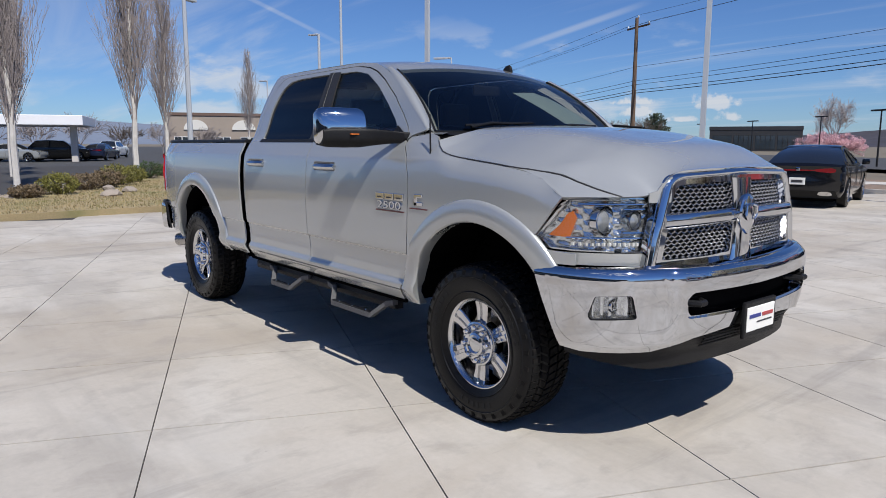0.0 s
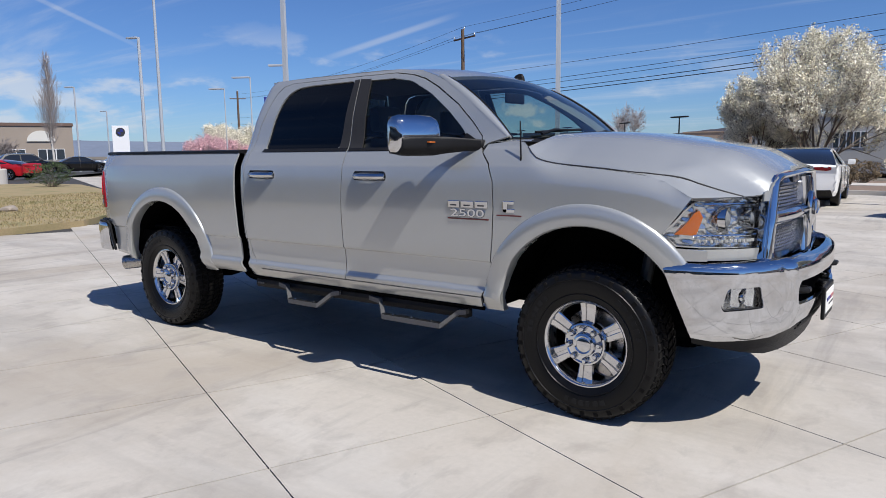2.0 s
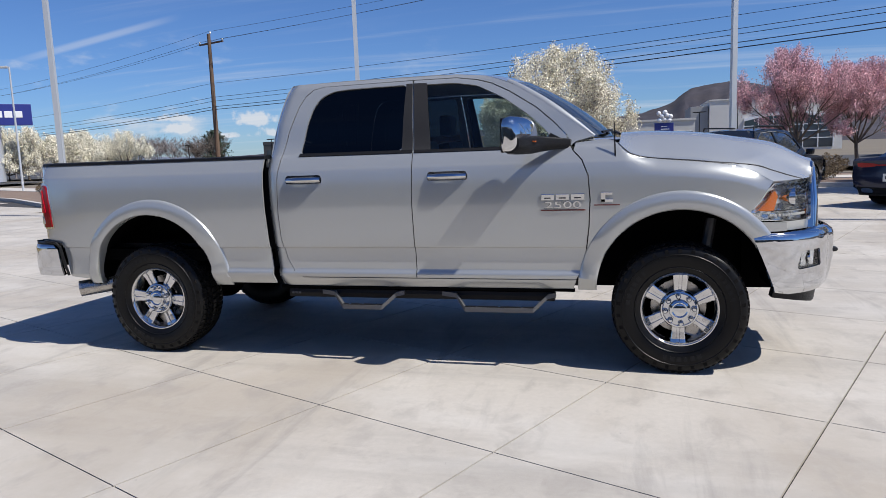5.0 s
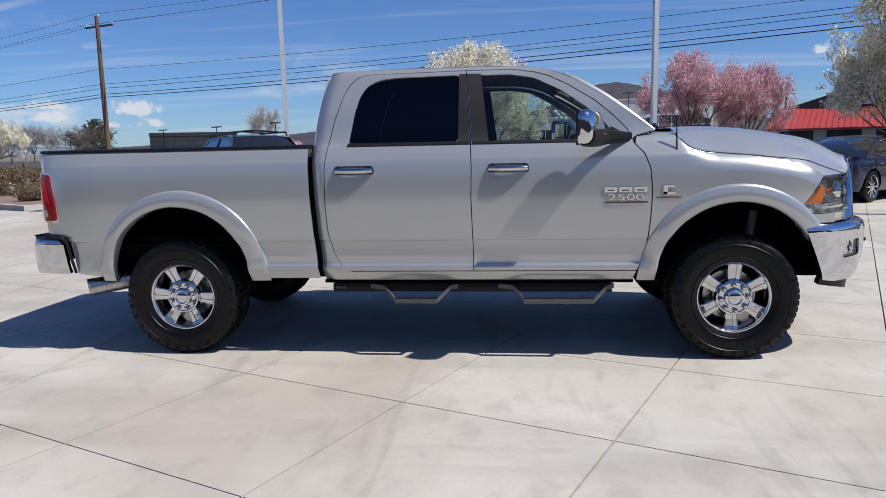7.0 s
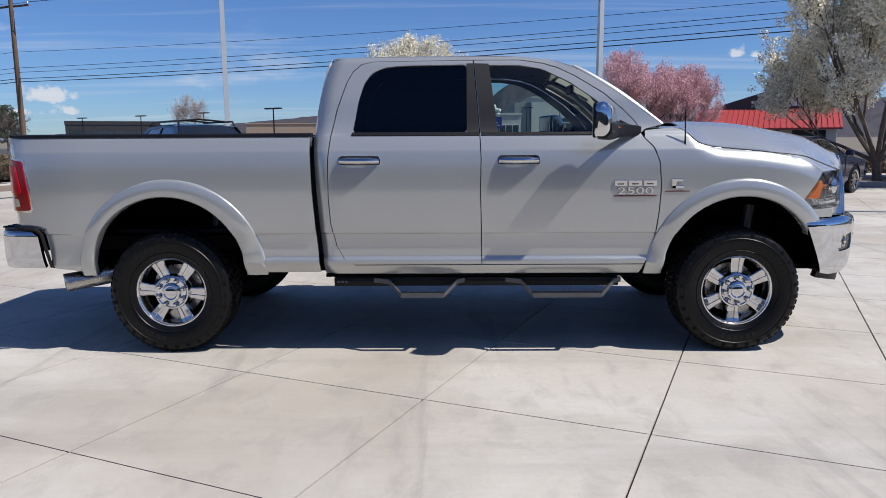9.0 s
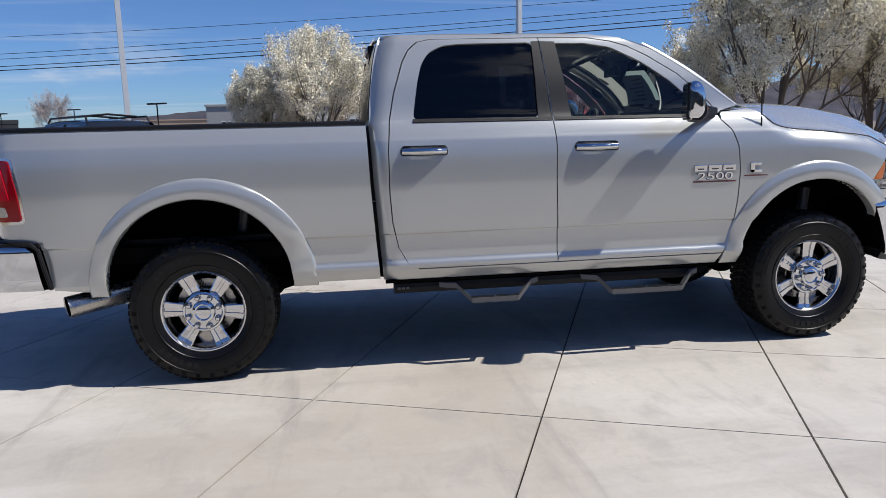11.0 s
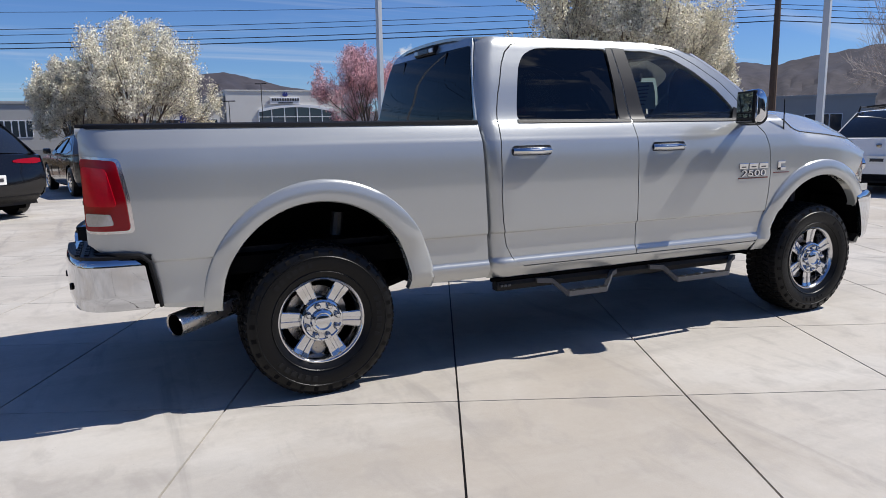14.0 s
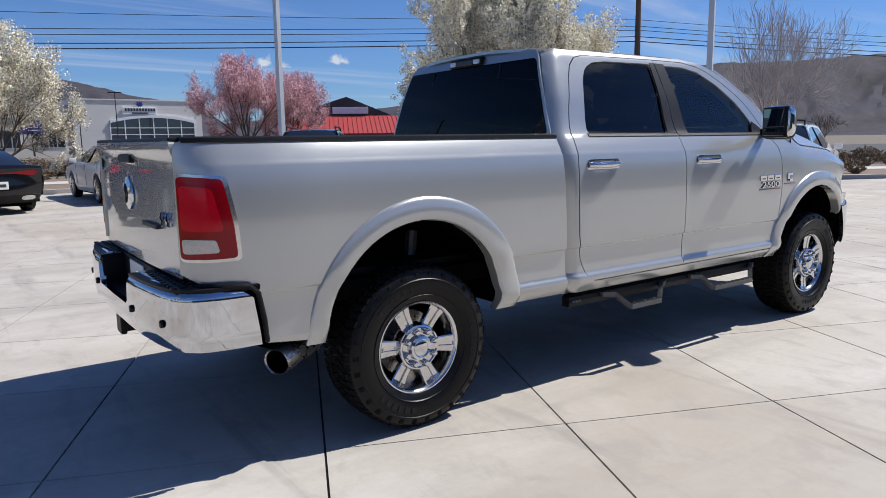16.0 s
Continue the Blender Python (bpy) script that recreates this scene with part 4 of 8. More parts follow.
surround = corners([(-0.705, 0.868), (-0.60, 0.850), (0, 0.838), (0.60, 0.850), (0.705, 0.868), (0.665, 1.06), (0.585, 1.285), (0.52, 1.312), (0, 1.330), (-0.52, 1.312), (-0.585, 1.285), (-0.665, 1.06)], 0.035)
openings = []
for s in (1, -1):
    openings.append(corners([(s * 0.085, 1.135), (s * 0.565, 1.125), (s * 0.510, 1.248), (s * 0.47, 1.256), (s * 0.095, 1.266)], 0.015))
    openings.append(corners([(s * 0.105, 0.925), (s * 0.30, 0.918), (s * 0.605, 0.922), (s * 0.572, 1.060), (s * 0.085, 1.070)], 0.015))
grille = skin("grille", [surround] + openings, grille_at(), CHROME, truck, (1, 0, 0), 0.07, 0.04, 0.05, label="chrome grille surround with four mesh openings")
part("grille_backing", boxed((2.58, -0.615, 0.87), (2.615, 0.615, 1.262)), BLACK, grille)
rows = []
for q in range(11):
    t = q / 10
    rows.append([(grille_at(-0.012 + 0.034 * math.sin(math.pi * min(1, t * 1.15)) ** 0.7)(y, z)[0], y * (1 - 0.115 * t), 1.08 + (z - 1.08) * (1 - 0.185 * t)) for y, z in surround])
bm = bmesh.new()
rings(bm, rows, True, False)
bmesh.ops.recalc_face_normals(bm, faces=bm.faces)
part("surround_rim", bm, CHROME, grille, smooth=True)


def bar(points, a, b):
    """A rounded chrome bar; a: half height, b: half depth, in the plane across it."""
    bm = bmesh.new()
    rows = []
    for k, (x, y, z) in enumerate(points):
        up = abs(points[-1][2] - points[0][2]) > abs(points[-1][1] - points[0][1])
        aa = a[k] if isinstance(a, (list, tuple)) else a
        rows.append([(x + b * math.sin(c), y + (aa * math.cos(c) if up else 0), z + (0 if up else aa * math.cos(c))) for c in [2 * math.pi * i / 16 for i in range(16)]])
    rings(bm, rows)
    bmesh.ops.recalc_face_normals(bm, faces=bm.faces)
    part("grille_bar", bm, CHROME, grille, smooth=True)


bar([(grille_at(-0.006)(y, 1.095)[0], y, 1.095 + 0.006 * (1 - abs(y) / 0.6)) for y in [-0.60 + 0.1 * k for k in range(13)]], 0.034, 0.024)
bar([(grille_at(-0.002)(0, z)[0], 0, z) for z in (0.88, 0.95, 1.02, 1.08, 1.14, 1.20, 1.28)], [0.100, 0.080, 0.075, 0.075, 0.072, 0.075, 0.085], 0.028)
for s, o in ((1, openings[0]), (1, openings[1]), (-1, openings[2]), (-1, openings[3])):
    z0, z1 = min(p[1] for p in o), max(p[1] for p in o)
    y0, y1 = min(abs(p[0]) for p in o), max(abs(p[0]) for p in o)
    vs, fs = [], []
    rows_n = max(3, round((z1 - z0) / 0.0175))
    for r in range(rows_n + 1):
        zc = z0 + (z1 - z0) * r / rows_n
        n = int((y1 - y0 + 0.02) / 0.0105)
        for i in range(n + 1):
            y = s * (y0 - 0.01 + (y1 - y0 + 0.02) * i / n)
            z = zc + 0.0050 * math.cos(math.pi * i / 2 + math.pi * r)
            x = grille_at(-0.034)(y, z)[0]
            k = len(vs)
            vs += [(x, y, z - 0.0040), (x + 0.007, y, z), (x, y, z + 0.0040), (x - 0.010, y, z)]
            if i:
                fs += [(k - 4 + a, k + a, k + (a + 1) % 4, k - 4 + (a + 1) % 4) for a in range(4)]
    raw("mesh_insert", vs, fs, MESH_CHROME, grille, "bright chrome wave mesh")
bm = bmesh.new()
lathe(bm, [(0.0, 0.088), (0.012, 0.088), (0.020, 0.080), (0.022, 0.066), (0.028, 0.05), (0.034, 0)], 28, "x", (2.785, 0, 1.10))
for v in bm.verts:
    v.co.y *= 1 - 0.45 * max(0, (1.10 - v.co.z) / 0.088) ** 2
bmesh.ops.scale(bm, vec=(1, 0.85, 1.15), space=Matrix.Translation((-2.785, 0, -1.10)), verts=bm.verts)
part("emblem", bm, CHROME, grille, "plain chrome shield", smooth=True)
bm = bmesh.new()
for s in (1, -1):
    tube(bm, [(2.815, s * 0.012, 1.15), (2.818, s * 0.045, 1.14), (2.82, s * 0.052, 1.10), (2.818, s * 0.032, 1.075)], [0.008, 0.010, 0.008, 0.004], 8)
part("emblem_relief", bm, ALLOY, grille, smooth=True)

# front bumper: a bent face along the plan line s, with its height
FB = [(0.0, 2.872), (0.2, 2.868), (0.4, 2.852), (0.55, 2.826), (0.646, 2.796), (0.74, 2.750), (0.82, 2.692), (0.89, 2.612), (0.94, 2.52), (0.972, 2.43), (0.988, 2.35), (0.992, 2.27)]
RB = [(0.0, -3.118), (0.45, -3.112), (0.70, -3.090), (0.84, -3.062), (0.92, -3.02), (0.962, -2.965), (0.982, -2.90), (0.990, -2.82), (0.992, -2.715)]


def along(table):
    ss = [0.0]
    for a, b in zip(table, table[1:]):
        ss.append(ss[-1] + math.hypot(b[0] - a[0], b[1] - a[1]))
    fy, fx = curve(list(zip(ss, [p[0] for p in table]))), curve(list(zip(ss, [p[1] for p in table])))

    def f(s):
        q = abs(s)
        y, x = fy(q), fx(q)
        e = 0.004
        d = Vector((fx(q + e) - fx(q - e), fy(q + e) - fy(q - e), 0))
        n = Vector((d.y, -d.x, 0)).normalized() if d.length > 0 else Vector((1, 0, 0))
        if table is RB:
            n = -Vector((d.y, -d.x, 0)).normalized()
            if n.y < 0:
                n = Vector((n.x, -n.y, 0))
        sg = 1 if s >= 0 else -1
        return Vector((x, sg * y, 0)), Vector((n.x, sg * n.y, 0))
    return f, ss[-1]


fb, FBL = along(FB)
rb, RBL = along(RB)
FB_Z = curve([(0.40, -0.05), (0.50, -0.035), (0.56, -0.008), (0.64, 0.0), (0.80, 0.004), (0.855, 0.003), (0.880, -0.006), (0.895, -0.022), (0.905, -0.050), (0.910, -0.075)])


def bumper_at(off=0.0):
    def f(s, z):
        p, n = fb(s)
        k = max(0, min(1, (0.665 - abs(s)) / 0.05))
        q = p + n * (FB_Z(z) + off + 0.022 * k * max(0, min(1, (z - 0.5) / 0.2)))
        return (q.x, q.y, z - 0.012 * max(0, 1 - abs(s) / 0.7))
    return f


FOG_FACET = material("fog_facets", (0.80, 0.80, 0.81), 0.12, 0.85, noise_scale=60, amount=0.3)
fog = corners([(0.800, 0.680), (1.005, 0.668), (1.015, 0.690), (0.985, 0.778), (0.825, 0.785)], 0.015)
mouth = corners([(-0.555, 0.672), (0.555, 0.672), (0.575, 0.70), (0.575, 0.768), (0.54, 0.797), (-0.54, 0.797), (-0.575, 0.768), (-0.575, 0.70)], 0.02)
FB_LOW, FB_TOP = FBL - 0.180, FBL - 0.030
face = [(-FB_LOW, 0.53), (-1.05, 0.515), (-0.72, 0.522), (-0.50, 0.575), (-0.24, 0.600), (0.24, 0.600), (0.50, 0.575), (0.72, 0.522), (1.05, 0.515), (FB_LOW, 0.53), (FB_TOP, 0.890), (0.75, 0.908), (0.4, 0.905), (-0.4, 0.905), (-0.75, 0.908), (-FB_TOP, 0.890)]
bumper = skin("front_bumper", [face, mouth, fog, [(-u, v) for u, v in fog]], bumper_at(), CHROME, truck, lambda p: (1, 2.5 * p.y ** 3, 0), 0.045, 0.02, 0.03, label="polished chrome front bumper with fog lamps and tow hooks")
skin("valance", [[(-1.14, 0.492), (-0.95, 0.462), (-0.7, 0.425), (0.7, 0.425), (0.95, 0.462), (1.14, 0.492), (1.14, 0.59), (0.7, 0.60), (0.5, 0.645), (-0.5, 0.645), (-0.7, 0.60), (-1.14, 0.59)]], bumper_at(-0.028), BLACK, bumper, (1, 0, 0), 0.08, 0.03, 0.04)
for k in range(4):
    bm = bmesh.new()
    tube(bm, [Vector(bumper_at(-0.016)(s, 0.515 + 0.018 * k + 0.012 * (1 - (s / 0.4) ** 2))) for s in [-0.40 + 0.1 * i for i in range(9)]], 0.005, 5)
    part("valance_rib", bm, BLACK, bumper)
skin("mouth_backing", [[(-0.62, 0.60), (0.62, 0.60), (0.62, 0.84), (-0.62, 0.84)]], bumper_at(-0.075), UNDER, bumper, (1, 0, 0), 0.1, 0.05, flange=False)
skin("mouth_lip", [mouth, [(u * 0.965, 0.735 + (v - 0.735) * 0.84) for u, v in mouth]], bumper_at(-0.012), CHROME, bumper, (1, 0, 0), 0.06, 0.03, 0.05)
for s in (1, -1):
    fg = fog if s > 0 else [(-u, v) for u, v in fog]
    fo = skin("fog_lamp", [fg], lambda u, v: bumper_at(-0.040 + 0.016 * abs(((abs(u) * 26) % 2) - 1) - 0.05 * (0.735 - v))(u, v), FOG_FACET, bumper, (1, s * 0.5, 0), 0.0193, 0.03, 0.01)
    skin("fog_bezel", [fg, [(u + (s * 0.908 - u) * 0.03, v + (0.730 - v) * 0.06) for u, v in fg]], bumper_at(-0.010), BLACK, bumper, (1, s * 0.5, 0), 0.04, 0.03, 0.02)
    lens = skin("fog_lens", [fg], bumper_at(-0.012), LAMP_GLASS, bumper, (1, s * 0.5, 0), 0.04, 0.03, flange=False)
    lens.visible_shadow = False
    bm = bmesh.new()
    p = bumper_at(-0.03)(s * 0.90, 0.732)
    lathe(bm, [(-0.01, 0.030), (0.006, 0.030), (0.007, 0.025), (-0.006, 0.020), (0.002, 0.0)], 20, "x", p)
    part("fog_bulb", bm, CHROME, bumper, smooth=True)
    bm = bmesh.new()
    o = Vector((2.815, s * 0.50, 0.738))
    tube(bm, [o + Vector((-0.10, -0.045, 0)), o + Vector((0.02, -0.045, 0)), o + Vector((0.058, -0.02, 0)), o + Vector((0.058, 0.02, 0)), o + Vector((0.02, 0.045, 0)), o + Vector((-0.10, 0.045, 0))], 0.016, 8)
    part("tow_hook", bm, BLACK, bumper, smooth=True)
plate = part("plate_frame", boxed((2.893, -0.183, 0.522), (2.912, 0.125, 0.700), 0.008), BLACK, truck, "dealer plate in a black frame on the bumper")
part("plate", boxed((2.908, -0.163, 0.554), (2.916, 0.105, 0.672), 0.004), PAPER, plate)
part("plate_bar", boxed((2.914, -0.145, 0.618), (2.919, -0.035, 0.636), 0.002), material("blue_ink", (0.03, 0.04, 0.2), 0.5), plate)
part("plate_bar", boxed((2.914, -0.02, 0.616), (2.919, 0.085, 0.634), 0.002), RED_PAINT, plate)
part("plate_bar", boxed((2.914, -0.07, 0.592), (2.919, 0.075, 0.598)), INK, plate)

# rear bumper with step pads
RB_Z = curve([(0.56, -0.02), (0.60, -0.008), (0.66, 0.0), (0.80, 0.0), (0.835, -0.010), (0.856, -0.05)])


def rear_bumper_at(off=0.0):
    def f(s, z):
        p, n = rb(s)
        q = p + n * (RB_Z(z) + off)
        return (q.x, q.y, z)
    return f


notch = [(0.36, 0.86), (0.33, 0.72), (0.30, 0.705), (-0.30, 0.705), (-0.33, 0.72), (-0.36, 0.86)]
rface = [(-RBL, 0.59), (-1.0, 0.590), (-0.55, 0.60), (0.55, 0.60), (1.0, 0.590), (RBL, 0.59), (RBL - 0.03, 0.80), (RBL - 0.09, 0.845), (1.0, 0.852)] + notch + [(-1.0, 0.852), (-RBL + 0.09, 0.845), (-RBL + 0.03, 0.80)]
rbump = skin("rear_bumper", [rface], rear_bumper_at(), CHROME, truck, lambda p: (-1, 2.5 * p.y ** 3, 0), 0.045, 0.02, 0.03, label="chrome rear bumper with black step pads")
for s in (1, -1):
    bm = bmesh.new()
    rows = []
    for q in [0.34 + 0.034 * i for i in range(31)]:
        p, n = rb(s * q)
        a = p + n * -0.014
        turn = eased((q - 0.95) / 0.25)
        b = Vector((-2.90 + (a.x + 2.90) * turn, s * max(0.30, min(0.90, abs(a.y) - 0.09 * turn)), 0))
        rows.append([(a.x, a.y, 0.832), (a.x, a.y, 0.852), (b.x, b.y, 0.858), (b.x, b.y, 0.824)])
    rings(bm, rows)
    bmesh.ops.recalc_face_normals(bm, faces=bm.faces)
    pad = part("step_pad", bm, BLACK, rbump)
    for k in range(9):
        for j in range(3):
            part("grip", boxed((-3.045 + 0.040 * j, s * (0.42 + 0.055 * k) - 0.018, 0.850), (-3.023 + 0.040 * j, s * (0.42 + 0.055 * k) + 0.018, 0.861), 0.003), BLACK, rbump)
    # black seal between bumper and bed
    bm = bmesh.new()
    tube(bm, [(-2.95, s * 0.890, 0.858), (-2.85, s * 0.972, 0.860), (-2.76, s * 0.986, 0.852), (-2.722, s * 0.986, 0.815), (-2.700, s * 0.982, 0.70), (-2.684, s * 0.965, 0.592)], [0.010, 0.010, 0.011, 0.012, 0.012, 0.010], 8)
    part("bumper_seal", bm, BLACK, rbump, smooth=True)
    for q, z in ((0.42, 0.70), (0.80, 0.70)):
        p, n = rb(s * q)
        bm = bmesh.new()
        lathe(bm, [(-0.004, 0.018), (0.006, 0.016), (0.007, 0.0)], 12, "x")
        bmesh.ops.transform(bm, matrix=Matrix.Translation((p.x - 0.004, p.y, z)) @ Matrix.Rotation(math.pi, 4, "Z"), verts=bm.verts)
        part("parking_sensor", bm, BLACK, rbump)
part("step_recess", boxed((-3.09, -0.33, 0.64), (-2.94, 0.33, 0.70), 0.01), BLACK, rbump)
for s in (1, -1):
    part("recess_side", boxed((-3.095, s * 0.345 - 0.012, 0.66), (-2.95, s * 0.345 + 0.012, 0.838), 0.004), BLACK, rbump)
part("recess_back", boxed((-2.985, -0.36, 0.66), (-2.955, 0.36, 0.86), 0.01), BLACK, rbump)
part("licence_plate", boxed((-2.995, -0.15, 0.715), (-2.985, 0.15, 0.845), 0.004), PAPER, rbump)
bm = boxed((-3.08, -0.042, 0.50), (-2.75, 0.042, 0.575), 0.01)
box(bm, (-2.95, -0.40, 0.50), (-2.86, 0.40, 0.58), 0.012)
box(bm, (-3.10, -0.055, 0.49), (-3.07, 0.055, 0.585), 0.01)
part("tow_hitch", bm, BLACK, truck)

# tail lamps
REVERSE_LENS = material("reversing_lens", (0.46, 0.44, 0.43), 0.10, 0.3, coat=0.8, noise_scale=70, amount=0.3)
BRIGHT_RED = material("brake_lens", (0.52, 0.004, 0.018), 0.10, 0.0, coat=0.15, spec=0.25, noise_scale=25, amount=0.3)
LAMP_BEZEL = material("lamp_bezel", (0.62, 0.60, 0.60), 0.12, 0.9, noise_scale=60, amount=0.1)
tl = corners([(-2.812, 1.308), (-2.780, 1.12), (-2.769, 0.960), (-2.982, 0.952), (-2.982, 1.322)], 0.025)
tl_in = corners([(-2.826, 1.297), (-2.794, 1.115), (-2.783, 0.973), (-2.978, 0.966), (-2.978, 1.310)], 0.02)
for s in (1, -1):
    f = lambda off: (lambda x, z: (x - off, -s * (body_w(x, z) + off), z))
    t = skin("tail_lamp", [tl], f(0.004), LAMP_BEZEL, truck, (-0.6, -s, 0), 0.02, 0.04, 0.03, label="tall red tail lamp with clear reversing lens")
    skin("red_lens", [tl_in], f(0.009), RED_LENS, t, (-0.6, -s, 0), 0.02, 0.04, 0.012)
    skin("brake_lens", [corners([(-2.868, 1.262), (-2.838, 1.12), (-2.832, 1.085), (-2.970, 1.085), (-2.970, 1.274)], 0.02)], f(0.0125), BRIGHT_RED, t, (-0.6, -s, 0), 0.02, 0.04, 0.008)
    skin("reversing_lens", [corners([(-2.862, 1.050), (-2.850, 0.998), (-2.968, 0.990), (-2.970, 1.052)], 0.012)], f(0.013), REVERSE_LENS, t, (-0.6, -s, 0), 0.02, 0.04, 0.012)
# tailgate trim
part("gate_handle", boxed((-3.014, -0.13, 1.352), (-2.987, 0.13, 1.392), 0.008), BLACK, gate)
bm = bmesh.new()
lathe(bm, [(0, 0.085), (-0.008, 0.082), (-0.012, 0.070), (-0.018, 0.05), (-0.020, 0.0)], 24, "x", (-2.997, 0, 1.20))
part("emblem", bm, CHROME, gate, "plain chrome shield")


def lettering(body, size, depth, mat, parent, m):
    """Raised letters as one mesh under a part."""
    cu = bpy.data.curves.new("lettering", "FONT")
    cu.body = body
    cu.size, cu.align_x, cu.extrude = size, "CENTER", depth
    o = new("lettering_source", cu)
    me = bpy.data.meshes.new_from_object(o)
    bpy.data.objects.remove(o)
    me.materials.append(mat)
    ob = new("lettering", me)
    ob.parent = parent
    ob.matrix_basis = m
    return ob


lettering("4X4", 0.085, 0.004, CHROME, gate, pose(-2.989, -0.62, 1.09, 90, 0, -90))
part("model_bar", boxed((-3.006, -0.53, 1.065), (-2.987, -0.27, 1.085), 0.003), INK, gate)

# door handles, badges, aerial
for doors, x0, x1 in ((rear_doors, -0.735, -0.475), (front_doors, 0.300, 0.560)):
    for ob, s in zip(doors, (1, -1)):
        w = body_w(0, 1.29)
        bm = bmesh.new()
        rows = []
        for k in range(11):
            t = k / 10
            x = x0 + (x1 - x0) * t
            lift = 0.030 * min(1, 4 * t, 4 * (1 - t)) + 0.006
            hh = 0.017 + 0.003 * math.sin(math.pi * t)
            rows.append([(x, -s * (w + lift - 0.004 + 0.019 * math.cos(c)), 1.288 + hh * math.sin(c) * (1 - 0.25 * max(0, math.cos(c)))) for c in [2 * math.pi * i / 14 for i in range(14)]])
        rings(bm, rows)
        bmesh.ops.recalc_face_normals(bm, faces=bm.faces)
        hd = part("door_handle", bm, CHROME, truck, "chrome door handle", smooth=True)
        bm = bmesh.new()
        cup = corners([(x0 - 0.004, 1.262), (x1 + 0.004, 1.262), (x1 + 0.010, 1.290), (x1 - 0.004, 1.320), (x0 + 0.004, 1.320), (x0 - 0.010, 1.290)], 0.02)
        rings(bm, [[(u, -s * (w - 0.012 + d), v) for u, v in cup] for d in (0.0, 0.0165)])
        bmesh.ops.recalc_face_normals(bm, faces=bm.faces)
        part("handle_cup", bm, CHROME, hd, smooth=True)
        part("handle_shadow_gap", boxed((x0 + 0.050, -s * (w + 0.003) - 0.0035, 1.268), (x1 - 0.050, -s * (w + 0.003) + 0.0035, 1.312), 0.002), INK, hd)
        part("lock", boxed((x1 - 0.030, -s * (w + 0.004) - 0.0035, 1.278), (x1 - 0.012, -s * (w + 0.004) + 0.0035, 1.302), 0.003), GREY_TRIM, hd)
for ob, s in zip(front_doors, (1, -1)):
    w = body_w(1.2, 1.1)
    y = -s * w
    bd = part("badge", boxed((1.045, y - 0.003, 1.050), (1.325, y + 0.003, 1.059), 0.001), BADGE_RED, truck, "raised chrome badge blocks over a red bar")
    for k, (xa, xb) in enumerate(((1.048, 1.130), (1.140, 1.225), (1.235, 1.320))):
        part("badge_block", boxed((xa, y - 0.007, 1.118), (xb, y + 0.007, 1.158), 0.004), CHROME, bd)
        part("badge_gap", boxed((xa + 0.02, y - 0.009, 1.128), (xb - 0.022, y + 0.009, 1.136), 0.001), INK, bd)
    lettering("2500", 0.064, 0.003, INK, bd, pose(1.182, y - s * 0.001, 1.066, 90, 0, 0 if s > 0 else 180) @ Matrix.Diagonal((1.88, 1.0, 1, 1)))
    lettering("2500", 0.064, 0.005, CHROME, bd, pose(1.184, y - s * 0.004, 1.068, 90, 0, 0 if s > 0 else 180) @ Matrix.Diagonal((1.85, 0.95, 1, 1)))
for s in (1, -1):
    w = body_w(1.46, 1.1)
    bd = part("fender_badge", boxed((1.378, -s * w - 0.004, 1.080), (1.535, -s * w + 0.004, 1.087), 0.001), BADGE_RED, truck, "small chrome badge over a red bar")
    part("badge_block", boxed((1.418, -s * w - 0.006, 1.100), (1.448, -s * w + 0.006, 1.165), 0.004), CHROME, bd)
    part("badge_block", boxed((1.418, -s * w - 0.006, 1.100), (1.495, -s * w + 0.006, 1.122), 0.004), CHROME, bd)
    part("badge_block", boxed((1.440, -s * w - 0.006, 1.145), (1.490, -s * w + 0.006, 1.165), 0.004), CHROME, bd)
bm = bmesh.new()
tube(bm, [(1.512, -0.950, 1.300), (1.510, -0.962, 1.330), (1.508, -0.957, 1.350)], [0.026, 0.020, 0.010], 10)
an = part("aerial_base", bm, SILVER, truck, smooth=True)
bm = bmesh.new()
tube(bm, [(1.508, -0.957, 1.345), (1.500, -0.955, 1.595)], [0.0055, 0.0035], 6)
part("aerial", bm, BLACK, an)
bm = bmesh.new()
rings(bm, [[(0.705 + 0.005 * k + 0.06 * u, 0.40 + 0.022 * math.cos(a) * g, z) for a in [math.pi * i / 4 for i in range(8)] for u in [math.sin(a) * g]] for k, (z, g) in enumerate(((1.938, 1.0), (1.960, 0.95), (1.985, 0.75), (2.003, 0.5), (2.010, 0.15)))])
bmesh.ops.recalc_face_normals(bm, faces=bm.faces)
part("roof_fin", bm, BLACK, truck)
# low crease on the flank of each door is in the sheet; black strip along the sill
for s in (1, -1):
    bm = bmesh.new()
    tube(bm, [(-0.85, -s * 0.928, 0.525), (1.25, -s * 0.928, 0.525)], 0.014, 6)
    part("sill_edge", bm, UNDER, truck)

# towing mirrors: a chrome cap over a black arm and a framed glass
HEAD = corners([(0.885, 1.425), (0.888, 1.632), (0.940, 1.648), (0.980, 1.615), (0.998, 1.540), (0.992, 1.455), (0.955, 1.420)], 0.03, 3)
SKIRT = corners([(0.895, 1.418), (0.898, 1.500), (0.950, 1.526), (1.004, 1.526), (1.008, 1.455), (0.965, 1.412)], 0.018, 3)


